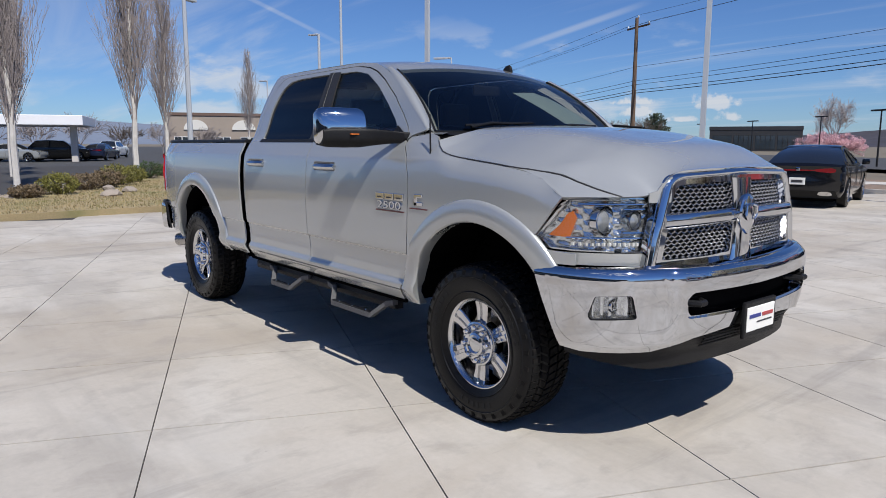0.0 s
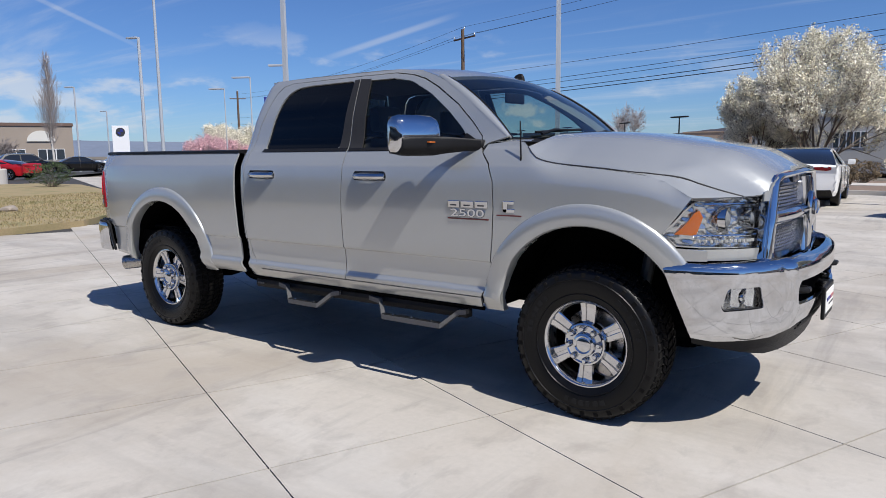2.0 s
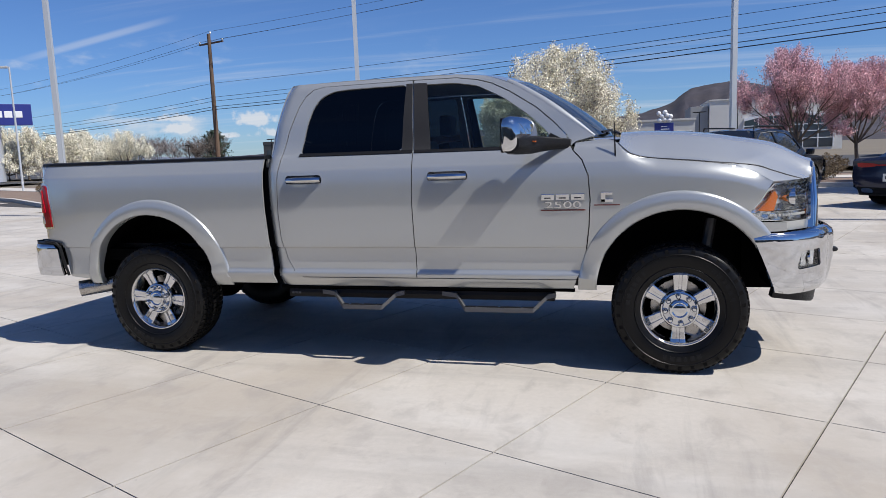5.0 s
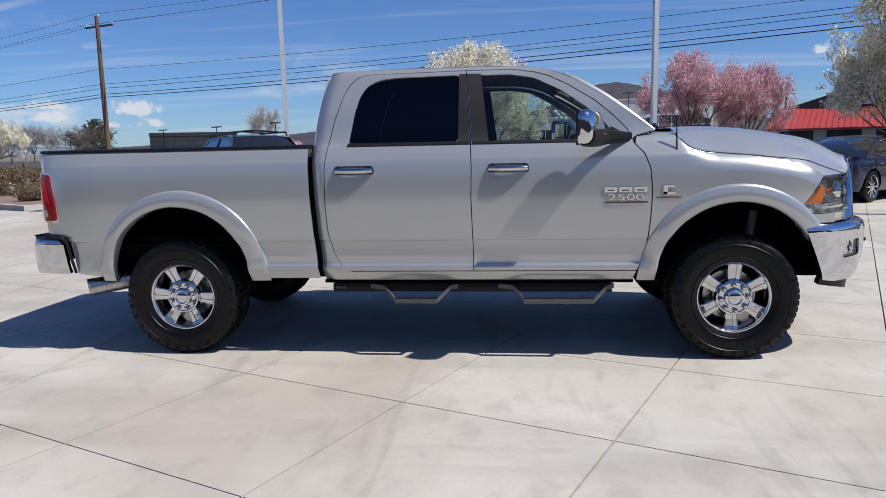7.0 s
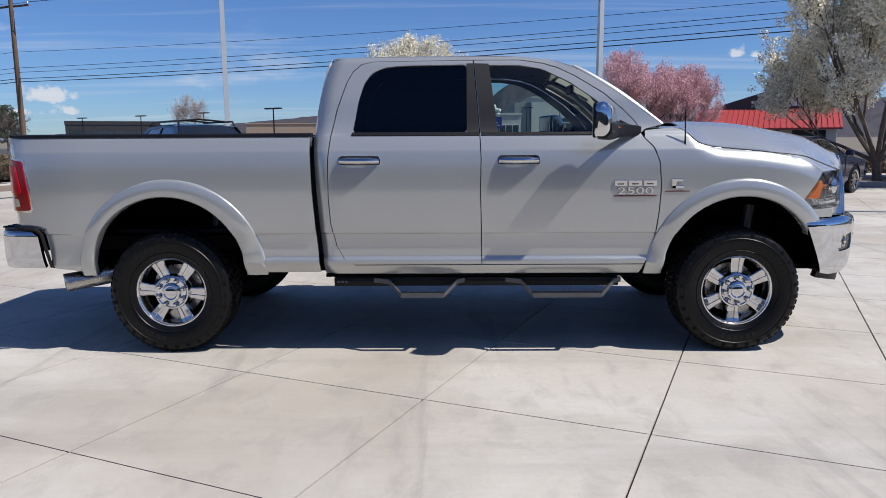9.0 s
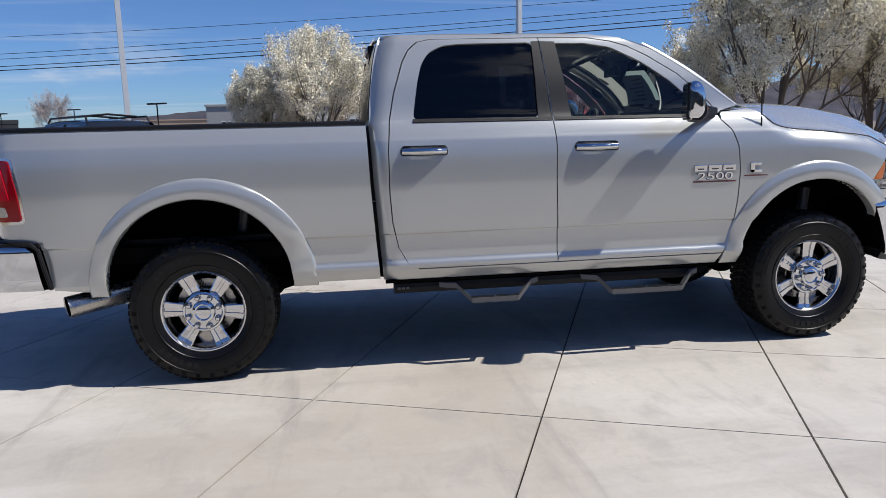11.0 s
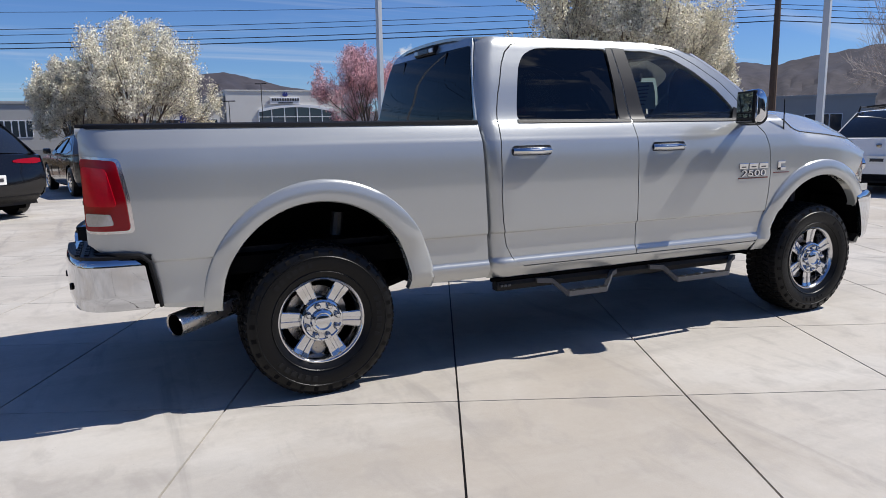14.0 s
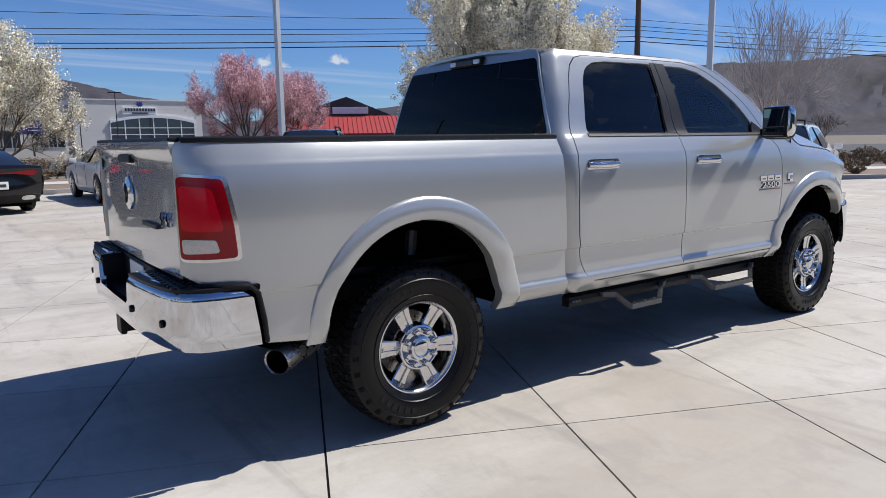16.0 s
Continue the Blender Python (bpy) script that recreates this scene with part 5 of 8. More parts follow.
def mirror_loft(section, stations, s):
    """Skins one (x, z) section, scaled about its middle, through stations of (y, scale, dx, dz)."""
    cx, cz = sum(p[0] for p in section) / len(section), sum(p[1] for p in section) / len(section)
    bm = bmesh.new()
    rings(bm, [[(cx + dx + (x - cx) * k, s * y, cz + dz + (z - cz) * k) for x, z in section] for y, k, dx, dz in stations])
    bmesh.ops.recalc_face_normals(bm, faces=bm.faces)
    return bm


for ob, s in zip(front_doors, (1, -1)):
    mi = part("door_mirror", mirror_loft(HEAD, [(-1.306, 0.50, -0.052, 0), (-1.300, 0.76, -0.048, 0), (-1.286, 0.92, -0.042, 0), (-1.262, 1.0, -0.032, 0), (-1.16, 1.0, 0.008, 0), (-1.08, 0.98, 0.040, 0), (-1.058, 0.88, 0.048, 0), (-1.048, 0.60, 0.050, 0)], s), CHROME, truck, "large chrome-capped towing mirror", smooth=True)
    part("mirror_arm", mirror_loft(SKIRT, [(-1.290, 0.80, -0.040, 0), (-1.25, 0.97, -0.024, 0), (-1.16, 1.0, 0.012, 0), (-1.08, 0.98, 0.046, 0), (-1.03, 0.84, 0.095, 0.002), (-0.97, 0.66, 0.180, 0.002), (-0.925, 0.58, 0.245, 0), (-0.885, 0.54, 0.255, 0)], s), BLACK, mi, smooth=True)
    swing = Matrix.Translation((0.893, s * -1.175, 0)) @ Matrix.Rotation(s * radians(-21.5), 4, "Z")
    part("mirror_bezel", boxed((-0.010, -0.118, 1.428), (0.012, 0.118, 1.634), 0.010, swing), BLACK, mi)
    part("mirror_glass", boxed((-0.0135, -0.102, 1.498), (-0.0080, 0.102, 1.622), 0.002, swing), MIRROR, mi)
    part("mirror_glass", boxed((-0.0135, -0.102, 1.440), (-0.0080, 0.102, 1.489), 0.002, swing), MIRROR, mi)
    part("turn_marker", boxed((1.020, min(s * -1.16, s * -1.10), 1.486), (1.040, max(s * -1.16, s * -1.10), 1.494), 0.003), AMBER, mi)

# side steps
for s in (1, -1):
    st = new("side_step")
    st.parent = truck
    st["label"] = "dark grey angular hoop step"
    bm = bmesh.new()
    rows = [[(x, -s * (0.885 + a), 0.478 + b) for a, b in ((-0.03, -0.032), (0.03, -0.032), (0.036, 0.0), (0.03, 0.026), (-0.03, 0.026))] for x in (-0.80, 1.115)]
    rings(bm, rows)
    bmesh.ops.recalc_face_normals(bm, faces=bm.faces)
    part("step_bar", bm, BLACK, st)
    for xa, xb, xc, xd in ((-0.43, -0.345, -0.06, 0.03), (0.455, 0.53, 0.985, 1.075)):
        bm = bmesh.new()
        path = [(xa - 0.10, -0.925, 0.490), (xa, -0.945, 0.482), (xb, -1.005, 0.400), (xc, -1.005, 0.400), (xd, -0.945, 0.482), (xd + 0.05, -0.925, 0.490)]
        rows = [[(x, -s * -(y - 0.014), z - 0.015), (x, -s * -(y - 0.014), z + 0.015), (x, -s * -(y + 0.022), z + 0.015), (x, -s * -(y + 0.022), z - 0.015)] for x, y, z in path]
        rings(bm, rows)
        bmesh.ops.recalc_face_normals(bm, faces=bm.faces)
        hp = part("hoop", bm, STEP_GREY, st)
        part("tread_plate", boxed((xb - 0.01, min(s * -1.014, s * -0.984), 0.412), (xc + 0.01, max(s * -1.014, s * -0.984), 0.420), 0.003), BLACK, st)
        for k in range(3):
            x = xb + (xc - xb) * (k + 0.5) / 3
            bm = bmesh.new()
            lathe(bm, [(0.0, 0.007), (0.004, 0.006), (0.005, 0.0)], 8, "z", (x, s * -0.998, 0.420))
            part("bolt", bm, ALLOY, st)
    for k in range(3):
        part("end_mark", boxed((-0.780 + 0.026 * k, min(s * -0.926, s * -0.918), 0.470), (-0.762 + 0.026 * k, max(s * -0.926, s * -0.918), 0.484), 0.001), STEP_GREY, st)
    for x in (-0.6, 0.25, 0.9):
        part("bracket", boxed((x - 0.03, min(s * -0.88, s * -0.55), 0.475), (x + 0.03, max(s * -0.88, s * -0.55), 0.52), 0.006), BLACK, st)

# wheels
TYRE_MARK = material("sidewall_mark", (0.012, 0.012, 0.0125), 0.6, spec=0.2, noise_scale=40, amount=0.3)


def wheel_mesh_parts(parent, s):
    """The outer face lies towards -y for s = 1."""
    bm = bmesh.new()
    prof = [(0.110, 0.225), (0.120, 0.240), (0.134, 0.262), (0.146, 0.300), (0.149, 0.335), (0.146, 0.365), (0.139, 0.385), (0.130, 0.398), (0.118, 0.405), (0.0, 0.407)]
    prof = [(-a, r) for a, r in prof] + [(a, r) for a, r in prof[::-1][1:]]
    lathe(bm, prof, 72)
    # raised ribs on the flank
    for r in (0.272, 0.352):
        lathe(bm, [(-s * 0.1375 if r < 0.3 else -s * 0.1475, r - 0.004), (-s * (0.1425 if r < 0.3 else 0.1515), r), (-s * 0.1385 if r < 0.3 else -s * 0.1470, r + 0.004)], 72)
    ty = part("tyre", bm, RUBBER, parent, smooth=True)
    vs, fs = [], []
    rng = Rng(9)

    def block(a0, a1, y0, y1, r0, r1, skew):
        k = len(vs)
        for r, sh in ((r0, 0.0), (r1, 0.0015)):
            for a, y in ((a0 + sh / r, y0 + sh), (a1 - sh / r, y0 + sh), (a1 - sh / r + skew, y1 - sh), (a0 + sh / r + skew, y1 - sh)):
                drop = 0.010 * (abs(y) / 0.13) ** 3
                vs.append(((r - drop) * math.cos(a), y, (r - drop) * math.sin(a)))
        fs.extend([(k + 4, k + 5, k + 6, k + 7), (k, k + 1, k + 5, k + 4), (k + 1, k + 2, k + 6, k + 5), (k + 2, k + 3, k + 7, k + 6), (k + 3, k, k + 4, k + 7)])
    n = 60
    for k in range(n):
        a = 2 * math.pi * k / n
        w = 2 * math.pi / n
        block(a + 0.1 * w, a + 0.84 * w, 0.088, 0.130, 0.400, 0.4165, 0.10 * w)
        block(a + 0.6 * w, a + 1.34 * w, -0.130, -0.088, 0.400, 0.4165, 0.10 * w)
        block(a + 0.3 * w, a + 1.10 * w, 0.034, 0.078, 0.400, 0.418, 0.45 * w)
        block(a + 0.8 * w, a + 1.60 * w, -0.078, -0.034, 0.400, 0.418, -0.45 * w)
        block(a + 0.05 * w, a + 0.84 * w, -0.026, 0.026, 0.400, 0.418, 0.35 * w)
        if k % 2:
            block(a + 0.1 * w, a + 0.7 * w, 0.128, 0.1465, 0.376, 0.399, 0.0)
            block(a + 0.6 * w, a + 1.2 * w, -0.1465, -0.128, 0.376, 0.399, 0.0)
    tagged(raw("tread", vs, fs, TREAD, parent), kind="stuff")
    f = -s
    vs, fs = [], []
    for base in (0.5, 2.6, 4.7):
        for k in range(6):
            a = base + 0.13 * k
            i = len(vs)
            for r, y in ((0.302, 0.1465), (0.330, 0.1495)):
                for da in (0.0, 0.085 if k % 3 else 0.06):
                    vs += [(r * math.cos(a + da), f * y, r * math.sin(a + da)), (r * math.cos(a + da), f * (y + 0.0025), r * math.sin(a + da))]
            fs += [(i + 1, i + 3, i + 7, i + 5), (i, i + 1, i + 5, i + 4), (i + 2, i + 6, i + 7, i + 3), (i, i + 2, i + 3, i + 1), (i + 4, i + 5, i + 7, i + 6)]
    tagged(raw("sidewall_mark", vs, fs, TYRE_MARK, parent), kind="stuff")
    bm = bmesh.new()
    lathe(bm, [(f * 0.112, 0.226), (f * 0.120, 0.236), (f * 0.121, 0.230), (f * 0.114, 0.222), (f * 0.090, 0.214), (f * 0.02, 0.205), (-f * 0.10, 0.205)], 64)
    rim = part("rim", bm, ALLOY, parent, smooth=True)
    for k in range(6):
        m = Matrix.Rotation(2 * math.pi * (k + 0.25) / 6, 4, "Y")
        bm = bmesh.new()
        rows = []
        for r, hw, d in ((0.070, 0.036, 0.098), (0.105, 0.036, 0.094), (0.15, 0.039, 0.094), (0.195, 0.044, 0.099), (0.221, 0.047, 0.108)):
            sec = [(-hw, d - 0.030), (-hw, d - 0.004), (-hw + 0.006, d), (-0.011, d + 0.001), (-0.008, d - 0.008), (0.008, d - 0.008), (0.011, d + 0.001), (hw - 0.006, d), (hw, d - 0.004), (hw, d - 0.030)]
            rows.append([(r, f * b, a) for a, b in sec])
        rings(bm, rows)
        bmesh.ops.recalc_face_normals(bm, faces=bm.faces)
        bmesh.ops.transform(bm, matrix=m, verts=bm.verts)
        part("spoke", bm, ALLOY, parent)
    bm = bmesh.new()
    lathe(bm, [(f * 0.05, 0.120), (f * 0.106, 0.120), (f * 0.119, 0.113), (f * 0.122, 0.105), (f * 0.116, 0.098), (f * 0.116, 0.066), (f * 0.137, 0.060), (f * 0.142, 0.048), (f * 0.136, 0.040), (f * 0.139, 0.034), (f * 0.141, 0.0)], 48)
    hub = part("hub", bm, CHROME, parent, smooth=True)
    for k in range(8):
        a = 2 * math.pi * (k + 0.5) / 8
        bm = bmesh.new()
        lathe(bm, [(f * 0.104, 0.0190), (f * 0.138, 0.0170), (f * 0.148, 0.010), (f * 0.150, 0)], 12, "y", (0.087 * math.cos(a), 0, 0.087 * math.sin(a)))
        part("lug_nut", bm, CHROME, parent, smooth=True)
    bm = bmesh.new()
    lathe(bm, [(-f * 0.02, 0.0), (-f * 0.02, 0.17), (f * 0.0, 0.17), (f * 0.0, 0.09), (f * 0.04, 0.08)], 32)
    part("brake_disc", bm, STEEL, parent, smooth=True)
    part("caliper", boxed((0.07, min(-f * 0.05, f * 0.035), -0.16), (0.175, max(-f * 0.05, f * 0.035), -0.02), 0.015), STEEL, parent)
    bm = bmesh.new()
    lathe(bm, [(-f * 0.05, 0.0), (-f * 0.05, 0.22)], 32)
    part("backing", bm, UNDER, parent)


for s in (1, -1):
    for k, x in enumerate((WHEEL_X, -WHEEL_X)):
        w = new("wheel")
        w.parent = truck
        w["label"] = "six-spoke polished wheel with a chunky black tyre"
        w.location = (x, -s * 0.838, WHEEL_Z + 0.008)
        w.rotation_euler = (0, radians((17, 50)[k]), 0)
        wheel_mesh_parts(w, s)

# wheel wells, chassis, axles, exhaust
for s in (1, -1):
    for cx, cz, rx, rz in (REAR_ARCH, FRONT_ARCH):
        bm = bmesh.new()
        rows = []
        for k in range(19):
            a = radians(-12 + 204 * k / 18)
            x, z = cx + (rx + 0.012) * math.cos(a), cz + (rz + 0.012) * math.sin(a)
            z = max(z, 0.56)
            rows.append([(x, -s * 0.955, z), (x, -s * 0.52, z)])
        rings(bm, rows, False)
        part("wheel_liner", bm, UNDER, truck)
        bm = bmesh.new()
        vs = [bm.verts.new((cx + (rx + 0.012) * math.cos(radians(a)), -s * 0.54, max(0.54, cz + (rz + 0.012) * math.sin(radians(a))))) for a in range(0, 181, 12)]
        bm.faces.new(vs)
        part("well_wall", bm, UNDER, truck)
    part("frame_rail", boxed((-2.95, -s * 0.47 - 0.04, 0.50), (2.62, -s * 0.47 + 0.04, 0.66), 0.01), UNDER, truck)
    for x in (WHEEL_X, -WHEEL_X):
        bm = bmesh.new()
        tube(bm, [(x + 0.13, -s * 0.60, 0.36), (x + 0.22, -s * 0.56, 0.95)], 0.035, 10)
        part("damper", bm, material("damper_grey", (0.10, 0.10, 0.11), 0.4, 0.4), truck, smooth=True)
    bm = bmesh.new()
    tube(bm, [(-2.55, -s * 0.56, 0.56), (-2.2, -s * 0.56, 0.44), (-1.9, -s * 0.56, 0.40), (-1.6, -s * 0.56, 0.43), (-1.2, -s * 0.56, 0.55)], 0.035, 6)
    part("leaf_spring", bm, UNDER, truck)
# plates added to keep sun from streaking down behind the bumper
for s in (1, -1):
    bm = bmesh.new()
    ring_out = [fb(s * (0.30 + (FBL - 0.34) * k / 14))[0] - fb(s * (0.30 + (FBL - 0.34) * k / 14))[1] * 0.045 for k in range(15)]
    rings(bm, [[(p.x, p.y, 0.862), (min(2.36, p.x - 0.02), s * min(0.55, abs(p.y)), 0.862), (min(2.36, p.x - 0.02), s * min(0.55, abs(p.y)), 0.856), (p.x, p.y, 0.856)] for p in ring_out])
    bmesh.ops.recalc_face_normals(bm, faces=bm.faces)
    part("bumper_filler", bm, UNDER, truck)
part("floor_pan", boxed((-0.92, -0.90, 0.55), (1.35, 0.90, 0.66)), UNDER, truck)
part("bed_underside", boxed((-2.93, -0.88, 0.70), (-0.92, 0.88, 0.79)), UNDER, truck)
part("engine_bay", boxed((1.35, -0.52, 0.48), (2.60, 0.52, 1.16)), UNDER, truck)
part("fender_filler", boxed((2.30, -0.60, 0.60), (2.60, 0.60, 0.90)), UNDER, truck)
for x in (WHEEL_X, -WHEEL_X):
    bm = bmesh.new()
    tube(bm, [(x, -0.74, 0.40), (x, 0.74, 0.40)], 0.05, 12)
    bmesh.ops.create_uvsphere(bm, u_segments=14, v_segments=10, radius=0.16, matrix=Matrix.Translation((x, 0.1 if x > 0 else 0, 0.40)))
    part("axle", bm, UNDER, truck, smooth=True)
part("fuel_tank", boxed((-1.15, 0.12, 0.44), (0.3, 0.44, 0.62), 0.04), UNDER, truck)
bm = bmesh.new()
tube(bm, [(-0.6, -0.25, 0.52), (-1.2, -0.30, 0.55), (-1.75, -0.42, 0.62), (-2.15, -0.62, 0.55), (-2.35, -0.74, 0.50)], 0.045, 10)
part("exhaust_pipe", bm, UNDER, truck, smooth=True)
bm = bmesh.new()
d = Vector((-0.83, -0.54, -0.10)).normalized()
o = Vector((-2.30, -0.70, 0.515))
tube(bm, [o, o + d * 0.40], 0.062, 24, False)
tube(bm, [o + d * 0.40, o + d * 0.392], [0.062, 0.055], 24, False)
bmesh.ops.recalc_face_normals(bm, faces=bm.faces)
tip = part("exhaust_tip", bm, STEEL, truck, "dull steel exhaust tip", smooth=True)
# inner tube in near-black, closed off a little way in
bm = bmesh.new()
tube(bm, [o + d * 0.395, o + d * 0.10], 0.0545, 24, False)
tube(bm, [o + d * 0.102, o + d * 0.10], [0.0545, 0.004], 24, False)
bmesh.ops.recalc_face_normals(bm, faces=bm.faces)
part("bore", bm, UNDER, tip, "near-black inside of the pipe", smooth=True)

# cabin
HEADLINER = material("grey_headliner", (0.30, 0.29, 0.27), 0.9, noise_scale=20, amount=0.08)
skin("headliner", [[(-0.76, -0.66), (0.78, -0.62), (0.78, 0.62), (-0.76, 0.66)]], lambda x, y: (x, y, roof_at(x, y)[2] - 0.035), HEADLINER, truck, (0, 0, -1), 0.2, 0.2, flange=False)
part("dashboard", boxed((0.92, -0.82, 1.02), (1.32, 0.82, 1.44), 0.06), SEAT, truck)
part("door_trim", boxed((-0.80, -0.90, 0.70), (1.25, -0.875, 1.45), 0.008), SEAT, truck)
part("door_trim", boxed((-0.80, 0.875, 0.70), (1.25, 0.90, 1.45), 0.008), SEAT, truck)
part("rear_trim", boxed((-0.895, -0.86, 0.70), (-0.875, 0.86, 1.46)), SEAT, truck)
for x, ys in ((0.30, (-0.42, 0.42)), (-0.62, (-0.42, 0.42))):
    for y in ys:
        se = part("seat", boxed((x - 0.10, y - 0.26, 0.85), (x + 0.42, y + 0.26, 1.06), 0.05), SEAT, truck)
        part("backrest", boxed((x - 0.18, y - 0.25, 1.0), (x - 0.02, y + 0.25, 1.56), 0.05, Matrix.Translation((x, 0, 1)) @ Matrix.Rotation(radians(-12), 4, "Y") @ Matrix.Translation((-x, 0, -1))), SEAT, se)
        part("headrest", boxed((x - 0.26, y - 0.13, 1.58), (x - 0.16, y + 0.13, 1.76), 0.04), SEAT, se)
bm = bmesh.new()
m = Matrix.Translation((0.86, 0.42, 1.36)) @ Matrix.Rotation(radians(-65), 4, "Y")
pts = [m @ Vector((0.19 * math.cos(a), 0.19 * math.sin(a), 0)) for a in [2 * math.pi * k / 28 for k in range(29)]]
tube(bm, pts, 0.016, 8, False)
tube(bm, [m @ Vector((0.18, 0, 0)), m @ Vector((0, 0, -0.03)), m @ Vector((-0.18, 0, 0))], 0.02, 6)
tube(bm, [m @ Vector((0, 0, -0.03)), m @ Vector((0, 0.0, -0.22))], 0.04, 8)
part("steering_wheel", bm, SEAT, truck, smooth=True)
part("interior_mirror", boxed((0.90, -0.12, 1.76), (0.925, 0.12, 1.83), 0.012), BLACK, truck)
STICKER = material("price_sheet", (0.15, 0.18, 0.175), 0.7, noise_scale=9, amount=0.1)
stk = skin("window_sticker", [[(0.33, 0.14), (0.80, 0.17), (0.48, 0.55), (0.34, 0.62), (0.02, 0.58)]], lambda q, v: tuple(Vector(windscreen_at(q, v)) - Vector((0.012, 0, 0.016))), STICKER, truck, (-1, 0, -0.7), 0.1, 0.1, 0.001, label="price sheet hung inside the windscreen")
for k in range(6):
    v = 0.22 + 0.06 * k
    bm = bmesh.new()
    rings(bm, [[Vector(windscreen_at(q, v + d)) - Vector((0.014, 0, 0.019)) for d in (0, 0.022)] for q in (0.42 - 0.06 * k, 0.42 - 0.06 * k + (0.26, 0.16, 0.2, 0.26, 0.18, 0.2)[k])], False)
    part("print_bar", bm, INK, stk)

# ---- parked cars ----
CAR_GLASS = material("dark_car_glass", (0.012, 0.014, 0.016), 0.04, 0.0, coat=1.0, noise_scale=2, amount=0.1)


def paint(name, color, metal=0.2):
    return material(name, color, 0.16, metal, noise_scale=2.0, amount=0.04, coat=0.5, spec=0.3, fine=0.03, fine_scale=700)


def car_wheel(parent, x, y, r, width, s, spokes=10, rim_mat=ALLOY):
    """A road wheel at (x, y), its face towards s."""
    w = new("wheel")
    w.parent = parent
    w.location = (x, y, r)
    bm = bmesh.new()
    h = width / 2
    lathe(bm, [(-h, r * 0.70), (-h * 1.02, r * 0.85), (-h * 0.85, r * 0.98), (0, r), (h * 0.85, r * 0.98), (h * 1.02, r * 0.85), (h, r * 0.70)], 32)
    part("tyre", bm, RUBBER, w, smooth=True)
    bm = bmesh.new()
    f = s * h
    lathe(bm, [(f * 1.0, r * 0.70), (f * 1.03, r * 0.72), (f * 0.9, r * 0.66), (-f * 0.3, r * 0.62)], 32)
    for k in range(spokes):
        a = 2 * math.pi * k / spokes
        m = Matrix.Rotation(a, 4, "Y")
        box(bm, (0.03, min(f * 0.55, f * 0.92), -r * 0.055), (r * 0.67, max(f * 0.55, f * 0.92), r * 0.055), 0.0, m)
    lathe(bm, [(f * 0.5, r * 0.2), (f * 0.97, r * 0.18), (f * 1.0, 0.0)], 20)
    part("rim", bm, rim_mat, w, smooth=True)
    bm = bmesh.new()
    lathe(bm, [(0, r * 0.6), (0.01 * s, 0.0)], 20)
    part("brake_disc", bm, UNDER, w)
    return w


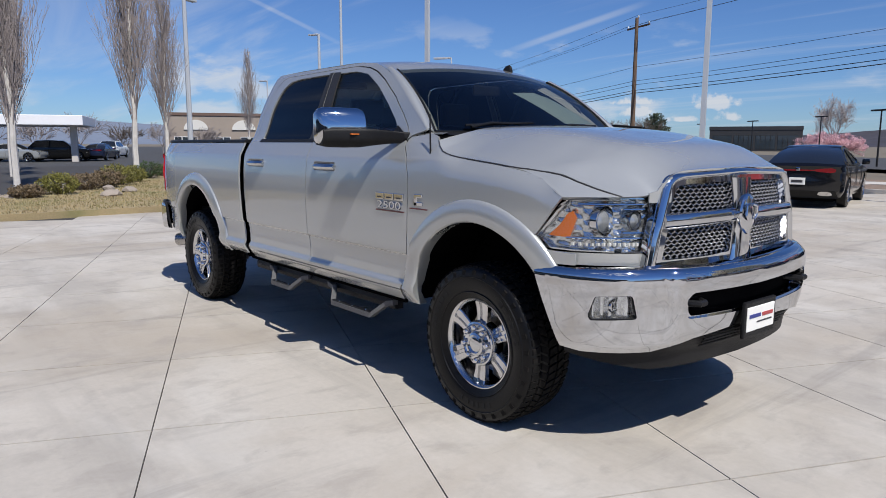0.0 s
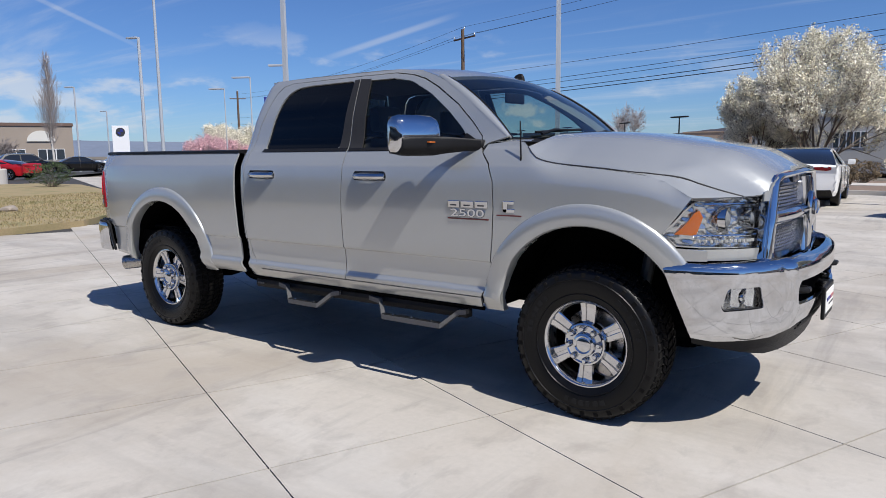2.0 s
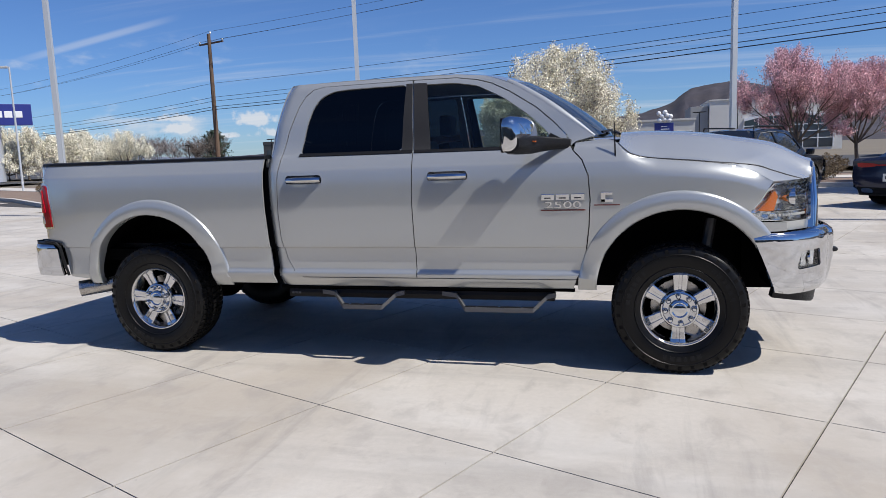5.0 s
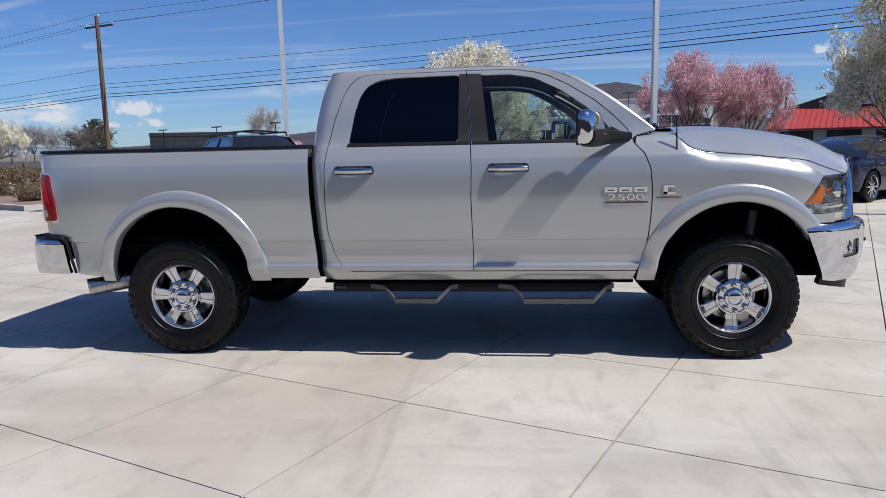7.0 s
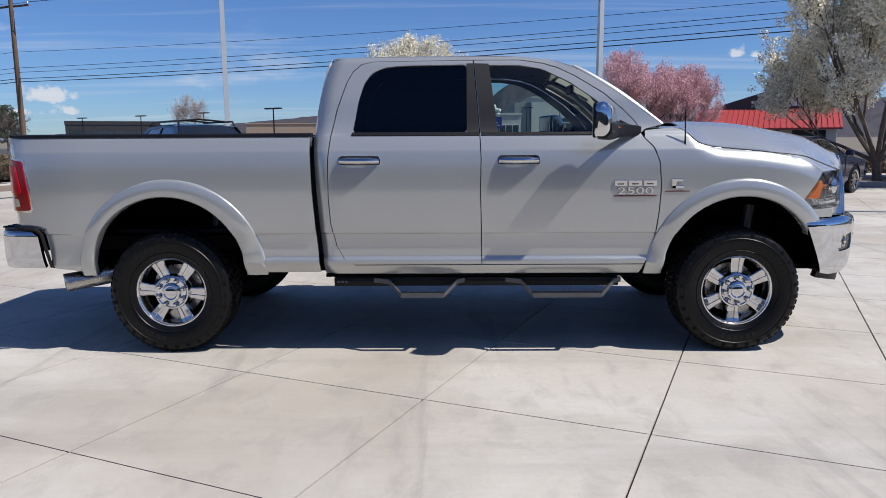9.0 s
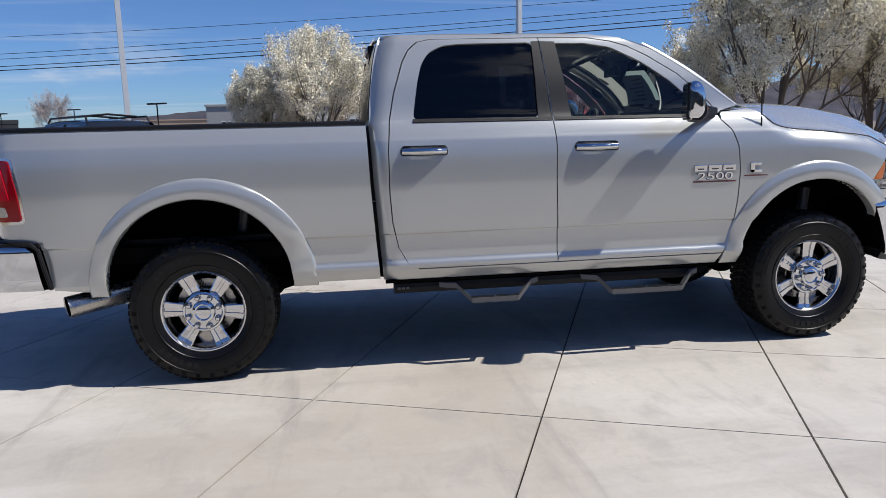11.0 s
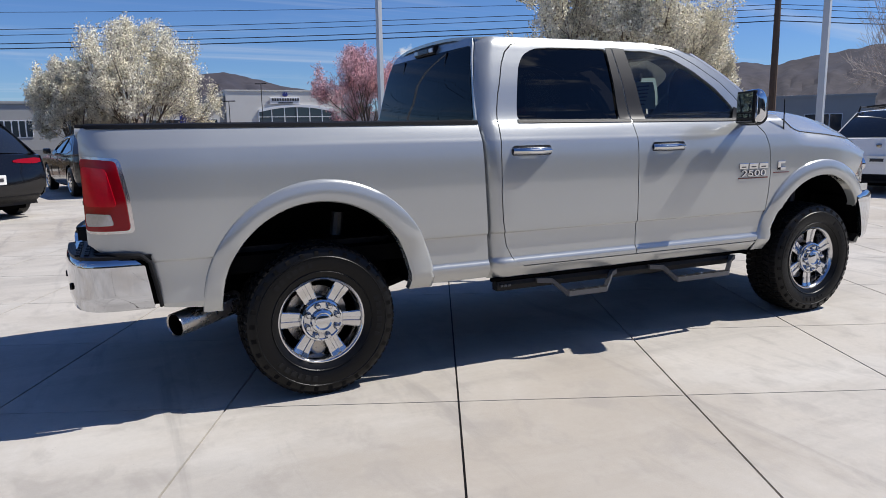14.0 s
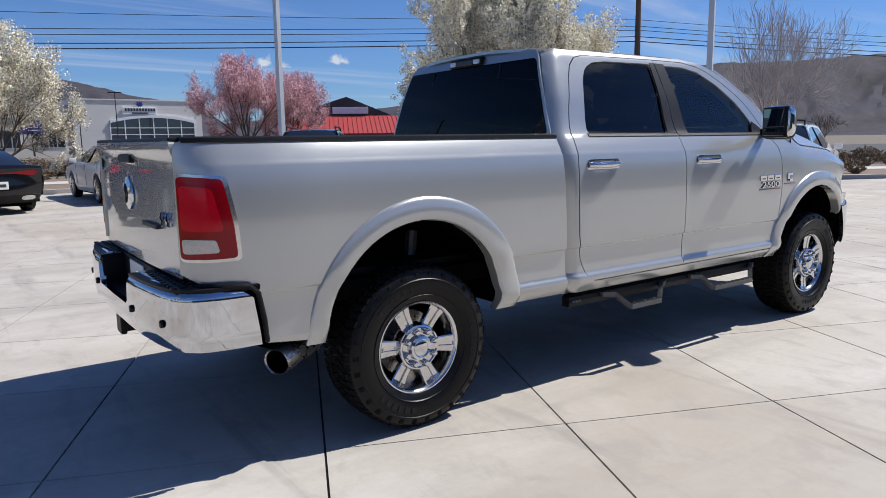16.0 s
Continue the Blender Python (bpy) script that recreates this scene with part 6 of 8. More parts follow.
def make_car(name, label, mat, L, W, H, spine, cabin, wheel_r=0.34, base=None, roof_mat=None, rails=False, lights="bar", side_windows=2, plate=True, spokes=10, category="car", m=None, chrome=False, rear_wiper=True):
    """A parked car; x runs forwards. spine: (x, z, half width) from the front sill over the hood and deck to the rear sill.
    cabin: x of windscreen foot, windscreen top, roof's end, rear glass foot, belt z, half widths of belt and roof."""
    th = tagged(empty(name, m), label, category)
    ax_f, ax_r = base
    n = 8

    def row(x, z, hw, k, total):
        bow = 0.13 * max(0, 1 - min(k, total - 1 - k) / (total * 0.28))
        sgn = 1 if k < total / 2 else -1
        crown = 0.035 if 0.28 < k / (total - 1) < 0.72 else 0.012
        out = []
        for i in range(2 * n + 1):
            q = (i - n) / n
            out.append((x - sgn * bow * abs(q) ** 2.6, q * hw, z - crown * q * q))
        return out
    rows = [row(x, z, hw, k, len(spine)) for k, (x, z, hw) in enumerate(spine)]
    bm = bmesh.new()
    rings(bm, rows, False)
    bmesh.ops.recalc_face_normals(bm, faces=bm.faces)
    part("shell", bm, mat, th, smooth=True)
    hw_at = curve(sorted({round(r[0][0], 3): (r[0][0], s[2]) for r, s in zip(rows, spine)}.values()))
    edge = [(r[0][0], r[0][2]) for r in rows]
    sill = spine[0][1]
    R = wheel_r + 0.055
    poly = edge + [(ax_r - R, sill)] + arc(ax_r, wheel_r, R, R, 172, 8, 14) + [(ax_r + R, sill - 0.02), (ax_f - R, sill - 0.02)] + arc(ax_f, wheel_r, R, R, 172, 8, 14) + [(ax_f + R, sill)]
    zs = curve([(0, -0.09), (sill, -0.05), (sill + 0.12, -0.005), (0.62, 0.012), (cabin[4] - 0.16, 0.018), (cabin[4], -0.0), (2.5, -0.01)])
    skin("body_side", [poly], lambda x, z: (x, -(hw_at(x) + zs(z)), z), mat, th, RIGHT, 0.16, 0.06, 0.03, mirror=True)
    part("underbody", boxed((spine[-1][0] + 0.25, -W / 2 + 0.22, 0.16), (spine[0][0] - 0.25, W / 2 - 0.22, 0.55)), UNDER, th)
    # cabin
    wf, wt, rr, rf, belt, hb, ht = cabin
    roof_z = lambda x: H - 0.03 - 0.10 * ((x - (wt + rr) / 2) / ((wt - rr) / 2)) ** 2 * 0.5

    def across(x, z, hw, k=9, crown=0.03, bow=0.0):
        return [(x - bow * (q * q), q * hw, z + crown * (1 - q * q)) for q in [(-1 + 2 * i / (k - 1)) for i in range(k)]]
    for nm, xs, mt in (("windscreen", (wf, wt), CAR_GLASS), ("rear_window", (rr, rf), CAR_GLASS)):
        a, b = xs
        z0, z1 = (belt + 0.02, roof_z(wt)) if nm == "windscreen" else (roof_z(rr), belt + 0.02)
        w0, w1 = (hb - 0.03, ht) if nm == "windscreen" else (ht, hb - 0.03)
        bm = bmesh.new()
        bow = 0.12 if nm == "windscreen" else -0.10
        rings(bm, [across(a + (b - a) * t, z0 + (z1 - z0) * t + 0.05 * math.sin(math.pi * t), w0 + (w1 - w0) * t, bow=bow) for t in (0, 0.2, 0.4, 0.6, 0.8, 1)], False)
        bmesh.ops.recalc_face_normals(bm, faces=bm.faces)
        part(nm, bm, mt, th, smooth=True)
    bm = bmesh.new()
    xs = [wt + (rr - wt) * i / 8 for i in range(9)]
    rings(bm, [across(x + (0.004 if i == 0 else 0), roof_z(x) + 0.004, ht + 0.01, bow=0.12 if i == 0 else (-0.10 if i == 8 else 0)) for i, x in enumerate(xs)], False)
    bmesh.ops.recalc_face_normals(bm, faces=bm.faces)
    roof = part("roof", bm, roof_mat or mat, th, smooth=True)
    outline = [(wf, belt - 0.02), (wt, roof_z(wt)), ((wt + rr) / 2, roof_z((wt + rr) / 2)), (rr, roof_z(rr)), (rf, belt - 0.02)]
    fn = lambda x, z: (x, -(hb + (ht - hb) * max(0, (z - belt)) / (H - 0.05 - belt)), z)
    ins = 0.075
    k_f = (wf - wt) / (roof_z(wt) - belt)
    top_f, top_r = roof_z(wt) - 0.06, roof_z(rr) - 0.06
    lo = belt + 0.03
    win = [(wf - 0.20, lo), (wt - 0.02, top_f + 0.0), ((wt + rr) / 2, roof_z((wt + rr) / 2) - 0.055), (rr + 0.06, top_r), (rf + 0.28, lo)]
    win = rounded(win, passes=1)
    skin("cabin_side", [outline, win], fn, mat, th, RIGHT, 0.3, 0.12, 0.02, mirror=True)
    skin("side_window", [win], lambda x, z: (x, fn(x, z)[1] + 0.012, z), CAR_GLASS, th, RIGHT, 0.3, 0.12, flange=False, mirror=True)
    mid = (wt + rr) / 2
    for s in (1, -1):
        for xp in ((mid + 0.02,) if side_windows == 2 else (mid + 0.22, mid - 0.72)):
            bm = bmesh.new()
            y0, y1 = hb + 0.002, fn(mid, H - 0.1)[1] * -1 + 0.002
            rings(bm, [[(xp - 0.04, -s * y0, lo - 0.01), (xp + 0.04, -s * y0, lo - 0.01), (xp + 0.04, -s * (y0 - 0.03), lo - 0.01), (xp - 0.04, -s * (y0 - 0.03), lo - 0.01)],
                       [(xp - 0.06, -s * y1, H - 0.1), (xp + 0.01, -s * y1, H - 0.1), (xp + 0.01, -s * (y1 - 0.03), H - 0.1), (xp - 0.06, -s * (y1 - 0.03), H - 0.1)]])
            bmesh.ops.recalc_face_normals(bm, faces=bm.faces)
            part("door_pillar", bm, BLACK, th)
        # shut lines, handles, mirrors
        for xd in (wf - 0.32, mid, rf + 0.42):
            y = hw_at(xd) + 0.017
            part("shut_line", boxed((xd - 0.005, -s * y - 0.008, sill + 0.16), (xd + 0.005, -s * y + 0.002, belt - 0.02)), INK, th)
        for xd in (mid + 0.10, rf + 0.52):
            y = hw_at(xd) + 0.028
            part("door_handle", boxed((xd, -s * y - 0.012, belt - 0.14), (xd + 0.2, -s * y + 0.012, belt - 0.11), 0.008), CHROME if chrome else mat, th)
        bm = boxed((wf - 0.36, -s * (hb + 0.14) - 0.10, belt + 0.0), (wf - 0.24, -s * (hb + 0.14) + 0.08, belt + 0.14), 0.03)
        part("door_mirror", bm, mat, th, smooth=True)
        if rails:
            bm = bmesh.new()
            pts = [(wt - 0.05, -s * (ht - 0.02), roof_z(wt) + 0.02)] + [(wt - 0.2 - (wt - rr - 0.3) * i / 5, -s * (ht - 0.03), roof_z(mid) + 0.065) for i in range(6)] + [(rr + 0.05, -s * (ht - 0.02), roof_z(rr) + 0.02)]
            tube(bm, pts, 0.02, 6)
            part("roof_rail", bm, BLACK, roof, smooth=True)
        if chrome:
            bm = bmesh.new()
            loop = [(p[0], fn(*p)[1] * s - s * 0.004, p[1]) for p in win]
            tube(bm, loop + loop[:1], 0.009, 5, False)
            part("window_trim", bm, CHROME, th)
    if rails == "bars":
        for x in (mid + 0.4, mid - 0.5):
            bm = bmesh.new()
            tube(bm, [(x, -ht + 0.03, roof_z(mid) + 0.07), (x, 0, roof_z(mid) + 0.12), (x, ht - 0.03, roof_z(mid) + 0.07)], 0.022, 6)
            part("roof_bar", bm, BLACK, roof, smooth=True)
    for ax in (ax_f, ax_r):
        for s in (1, -1):
            car_wheel(th, ax, -s * (hw_at(ax) - 0.095), wheel_r, 0.22, -s, spokes)
    tail, nose = spine[-1][0], spine[0][0]
    deck = max(z for x, z, h in spine if x < rf + 0.1)
    rear = [s for s in spine if s[0] < rf - 0.0]
    tz = {"bar": deck - 0.17, "high": deck - 0.12, "tall": belt - 0.13}[lights]
    hwr = W / 2

    def rear_x(z):
        pts = sorted((s[1], s[0]) for s in spine[len(spine) // 2:])
        return float(np.interp(z, [p[0] for p in pts], [p[1] for p in pts]))
    back = sorted((r[n][2], r[0][0] - r[n][0]) for r in rows[len(rows) // 2 + 2:])

    def rear_bow(z):
        return float(np.interp(z, [p[0] for p in back], [p[1] for p in back]))
    for s in (1, -1):
        if lights == "tall":
            lp = [(0.66, tz - 0.20), (0.97, tz - 0.14), (0.97, tz + 0.16), (0.62, tz + 0.10)]
        else:
            lp = [(0.42, tz - 0.025), (0.97, tz - 0.055), (0.97, tz + 0.06), (0.42, tz + 0.03)]
        skin("tail_lamp", [rounded(lp, passes=1)], lambda q, z: (rear_x(z) + rear_bow(z) * abs(q) ** 2.6 - 0.012, -s * q * hw_at(rear_x(z) + 0.15), z), RED_LENS, th, (-1, 0, 0), 0.08, 0.05, 0.03)
        skin("exhaust_trim", [rounded([(0.45, 0.30), (0.78, 0.30), (0.74, 0.40), (0.48, 0.40)], passes=1)], lambda q, z: (rear_x(z) + rear_bow(z) * abs(q) ** 2.6 - 0.008, -s * q * hwr, z), CHROME if chrome else BLACK, th, (-1, 0, 0), 0.08, 0.05, 0.02)
        skin("headlamp", [rounded([(0.55, 0.62), (0.97, 0.62), (0.97, 0.76), (0.60, 0.72)], passes=1)], lambda q, z: (nose - 0.02 - 0.13 * abs(q) ** 2.6 + 0.0, -s * q * hwr, z), WHITE_LENS, th, (1, 0, 0), 0.08, 0.05, 0.03)
    if lights == "bar":
        skin("light_bar", [[(-0.45, tz - 0.012), (0.45, tz - 0.012), (0.45, tz + 0.014), (-0.45, tz + 0.014)]], lambda q, z: (rear_x(z) + rear_bow(z) * abs(q) ** 2.6 - 0.010, q * hwr, z), RED_LENS, th, (-1, 0, 0), 0.1, 0.05, 0.02)
    skin("rear_diffuser", [[(-0.9, 0.24), (0.9, 0.24), (0.84, 0.42), (-0.84, 0.42)]], lambda q, z: (rear_x(z) + rear_bow(z) * abs(q) ** 2.6 - 0.004, q * hwr, z), BLACK, th, (-1, 0, 0), 0.1, 0.05, 0.02)
    if plate:
        z = deck - 0.42
        x = rear_x(z)
        part("licence_plate", boxed((x - 0.035, -0.17, z - 0.08), (x + 0.02, 0.17, z + 0.08), 0.006), PAPER, th, "small pale dealer plate")
        part("plate_bar", boxed((x - 0.039, -0.12, z - 0.03), (x - 0.03, 0.12, z + 0.03)), INK, th)
    part("emblem", boxed((rear_x(deck - 0.14) - 0.03, -0.045, deck - 0.18), (rear_x(deck - 0.14), 0.045, deck - 0.10), 0.02), CHROME, th)
    return th


SEDAN = [(2.30, 0.26, 0.74), (2.42, 0.40, 0.84), (2.44, 0.58, 0.88), (2.38, 0.72, 0.90), (2.15, 0.82, 0.915), (1.6, 0.92, 0.93), (1.0, 0.985, 0.935), (0.3, 0.98, 0.935), (-0.6, 0.99, 0.935), (-1.4, 1.00, 0.925),
         (-1.9, 1.03, 0.90), (-2.34, 1.05, 0.87), (-2.42, 0.98, 0.865), (-2.40, 0.84, 0.87), (-2.45, 0.66, 0.88), (-2.44, 0.42, 0.86), (-2.30, 0.27, 0.78)]
SUV = [(2.28, 0.30, 0.78), (2.42, 0.46, 0.88), (2.44, 0.70, 0.93), (2.38, 0.90, 0.945), (2.15, 1.00, 0.955), (1.6, 1.09, 0.965), (1.0, 1.13, 0.97), (0.2, 1.12, 0.97), (-0.7, 1.13, 0.97), (-1.6, 1.15, 0.96),
       (-2.12, 1.16, 0.93), (-2.28, 1.12, 0.92), (-2.32, 0.98, 0.93), (-2.38, 0.78, 0.94), (-2.42, 0.60, 0.93), (-2.38, 0.40, 0.88), (-2.24, 0.30, 0.80)]
SEDAN_CABIN = (1.05, 0.30, -0.75, -1.75, 0.97, 0.88, 0.60)
WAGON_CABIN = (1.05, 0.30, -1.0, -2.02, 0.97, 0.88, 0.62)
SUV_CABIN = (1.10, 0.40, -1.62, -2.22, 1.10, 0.92, 0.63)

BLACK_PAINT = paint("black_paint", (0.005, 0.005, 0.006), 0.0)
NAVY_PAINT = paint("navy_paint", (0.012, 0.018, 0.045))
WHITE_PAINT = paint("white_paint", (0.80, 0.80, 0.79), 0.0)
RED_CAR = paint("red_paint", (0.45, 0.012, 0.02), 0.1)
GREY_PAINT = paint("grey_paint", (0.16, 0.165, 0.17), 0.5)

ROW = "cars parked behind the pickup"


def heading(x, y, deg):
    return pose(x, y, 0, 0, 0, deg)


c = make_car("sedan", "black sedan with a full-width tail light bar, parked nose outwards", BLACK_PAINT, 4.9, 1.87, 1.47, SEDAN, SEDAN_CABIN, 0.345, (1.42, -1.42), lights="bar", chrome=True, m=heading(-3.40, 15.75, 103.7))
tagged(c, group=ROW)
c = make_car("hatchback", "white fastback with dark roof and red tail lamps", WHITE_PAINT, 4.87, 1.87, 1.45, SEDAN, WAGON_CABIN, 0.35, (1.42, -1.42), roof_mat=CAR_GLASS, lights="high", m=heading(0.2, 16.83, 93))
tagged(c, group=ROW)
for k in range(6):
    part("letter_bar", boxed((-2.455, -0.155 + 0.055 * k, 0.845), (-2.39, -0.120 + 0.055 * k, 0.862)), INK, c)
c = make_car("suv", "black sport utility vehicle with roof rails", BLACK_PAINT, 4.9, 2.0, 1.78, SUV, SUV_CABIN, 0.38, (1.45, -1.48), rails=True, lights="high", chrome=True, category="suv", m=heading(4.68, 13.9, 59))
tagged(c, group=ROW)
c = make_car("sedan", "dark navy sedan with chrome window trim", NAVY_PAINT, 4.9, 1.87, 1.46, SEDAN, SEDAN_CABIN, 0.345, (1.42, -1.42), lights="bar", chrome=True, m=heading(8.60, 12.2, 41))
tagged(c, group=ROW)
c = make_car("suv", "white sport utility vehicle with black roof rails and dark glass", WHITE_PAINT, 4.8, 1.95, 1.72, SUV, SUV_CABIN, 0.38, (1.45, -1.48), rails="bars", lights="tall", category="suv", m=heading(13.0, 5.35, 20))
tagged(c, group=ROW)
c = make_car("suv", "black sport utility vehicle with roof rails and red lamp bar", BLACK_PAINT, 4.8, 1.94, 1.80, SUV, SUV_CABIN, 0.38, (1.45, -1.48), rails="bars", lights="high", category="suv", m=heading(-6.3, 11.0, 130))
tagged(c, group=ROW)

# farther rows across the car park
LOT = "cars in the far car park"
for nm, lb, mt, sp, cb, w, bs, x, y, a in (
        ("sedan", "silver sedan in the far car park", SILVER, SEDAN, SEDAN_CABIN, 0.34, (1.42, -1.42), -61.5, 6.2, 60),
        ("suv", "black sport utility vehicle in the far car park", BLACK_PAINT, SUV, SUV_CABIN, 0.38, (1.45, -1.48), -62.0, 9.6, 75),
        ("sedan", "dark grey sedan in the far car park", GREY_PAINT, SEDAN, SEDAN_CABIN, 0.34, (1.42, -1.42), -66.0, 11.6, 62),
        ("sedan", "navy sedan in the far car park", NAVY_PAINT, SEDAN, SEDAN_CABIN, 0.34, (1.42, -1.42), -63.5, 13.2, 150),
        ("suv", "white sport utility vehicle in the far car park", WHITE_PAINT, SUV, SUV_CABIN, 0.38, (1.45, -1.48), -74.0, 17.0, 150),
        ("sports_car", "bright red low sports car in the far car park", RED_CAR, SEDAN, SEDAN_CABIN, 0.34, (1.42, -1.42), -46.5, 15.6, 210),
        ("suv", "black sport utility vehicle behind the red car", BLACK_PAINT, SUV, SUV_CABIN, 0.38, (1.45, -1.48), -57.0, 22.0, 75),
        ("sedan", "white sedan waiting at the road", WHITE_PAINT, SEDAN, SEDAN_CABIN, 0.34, (1.42, -1.42), -62.5, 33.2, 75),
        ("sedan", "dark sedan waiting at the road", BLACK_PAINT, SEDAN, SEDAN_CABIN, 0.34, (1.42, -1.42), -60.5, 28.0, 75),
        ("suv", "white sport utility vehicle across the road", WHITE_PAINT, SUV, SUV_CABIN, 0.38, (1.45, -1.48), -36.5, 26.5, 140),
        ("sedan", "silver sedan across the road", SILVER, SEDAN, SEDAN_CABIN, 0.34, (1.42, -1.42), -34.0, 35.5, 130)):
    c = make_car(nm, lb, mt, 4.9, 1.87 if nm != "suv" else 1.94, 1.30 if nm == "sports_car" else (1.46 if nm == "sedan" else 1.74), sp, cb, w, bs, m=heading(x, y, a), plate=False, spokes=6)
    tagged(c, group=LOT)

# ---- trees and shrubs ----
BARK = material("bark", (0.115, 0.090, 0.072), 0.85, noise_scale=8, amount=0.35, bump=0.4, bump_scale=60)
PALE_BARK = material("pale_bark", (0.56, 0.53, 0.49), 0.8, noise_scale=5, amount=0.3, bump=0.3, bump_scale=50)
TWIG = material("pale_twigs", (0.40, 0.355, 0.34), 0.8, noise_scale=3, amount=0.25)
BLOSSOM = material("white_blossom", (0.84, 0.79, 0.65), 0.75, per_island=0.35)
BLOSSOM_PINK = material("pink_blossom", (0.70, 0.44, 0.47), 0.7, per_island=0.42)
BRONZE_LEAF = material("young_leaf", (0.20, 0.175, 0.075), 0.7, per_island=0.4)
NEEDLES = material("conifer_needles", (0.035, 0.055, 0.028), 0.7, per_island=0.45)
SHRUB_LEAF = material("shrub_leaf", (0.16, 0.15, 0.03), 0.6, per_island=0.45)
SHRUB_DARK = material("dark_shrub_leaf", (0.04, 0.07, 0.02), 0.6, per_island=0.4)
SHRUB_BROWN = material("brown_shrub", (0.155, 0.112, 0.065), 0.8, per_island=0.45)


def cards(points, size, rng, per=2, spread=0.1):
    """Small bent leaves or petals tossed about the points."""
    vs, fs = [], []
    for p in points:
        for _ in range(per):
            c = p + rng.ball() * spread
            a = rng.ball().normalized()
            b = a.orthogonal().normalized()
            b.rotate(Matrix.Rotation(rng.u(0, 6.28), 3, a))
            s = size * rng.u(0.6, 1.25)
            n = a.cross(b)
            i = len(vs)
            vs += [c - b * s * 0.5, c + a * s * 0.32 + n * s * 0.12, c + b * s * 0.5, c - a * s * 0.32 + n * s * 0.12]
            fs += [(i, i + 1, i + 2, i + 3)]
    return vs, fs


def grow(rng, start, direction, length, radius, depth, out, tips, spread=0.55, kids=(3, 4), lift=0.15, shrink=0.68, bend=0.18, twig_along=0.35):
    pts, rad = [start], [radius]
    d = direction.normalized()
    n = 4
    for k in range(1, n + 1):
        d = (d + rng.ball() * bend + Vector((0, 0, lift * 0.3))).normalized()
        pts.append(pts[-1] + d * (length / n))
        rad.append(radius * (1 - 0.55 * k / n))
    out.append((pts, rad))
    if depth == 0:
        tips += pts[1:]
        return
    if depth == 1:
        tips += pts[2:]
    for k in range(rng.r.randint(*kids)):
        t = rng.u(twig_along, 1.0)
        i = min(int(t * n), n - 1)
        p = pts[i].lerp(pts[i + 1], t * n - i)
        side_v = rng.ball()
        side_v -= d * side_v.dot(d)
        nd = (d * (1 - spread * 0.5) + side_v.normalized() * spread + Vector((0, 0, lift))).normalized()
        grow(rng, p, nd, length * shrink * rng.u(0.75, 1.15), rad[i] * 0.62, depth - 1, out, tips, spread, kids, lift, shrink, bend, twig_along)
    grow(rng, pts[-1], d, length * shrink, rad[-1], depth - 1, out, tips, spread, kids, lift, shrink, bend, twig_along)


def tubes(out, sides=5, least=0.0):
    vs, fs = [], []
    for pts, rad in out:
        prev = None
        base = None
        for i, p in enumerate(pts):
            d = (pts[min(i + 1, len(pts) - 1)] - pts[max(i - 1, 0)]).normalized()
            prev = d.orthogonal().normalized() if prev is None else (prev - d * prev.dot(d)).normalized()
            o = d.cross(prev)
            k = len(vs)
            r = max(rad[i], least)
            ns = sides if rad[0] > 0.03 else 3
            vs += [p + (prev * math.cos(6.2832 * a / ns) + o * math.sin(6.2832 * a / ns)) * r for a in range(ns)]
            if base is not None:
                fs += [(base + a, base + (a + 1) % ns, k + (a + 1) % ns, k + a) for a in range(ns)]
            base = k
    return vs, fs


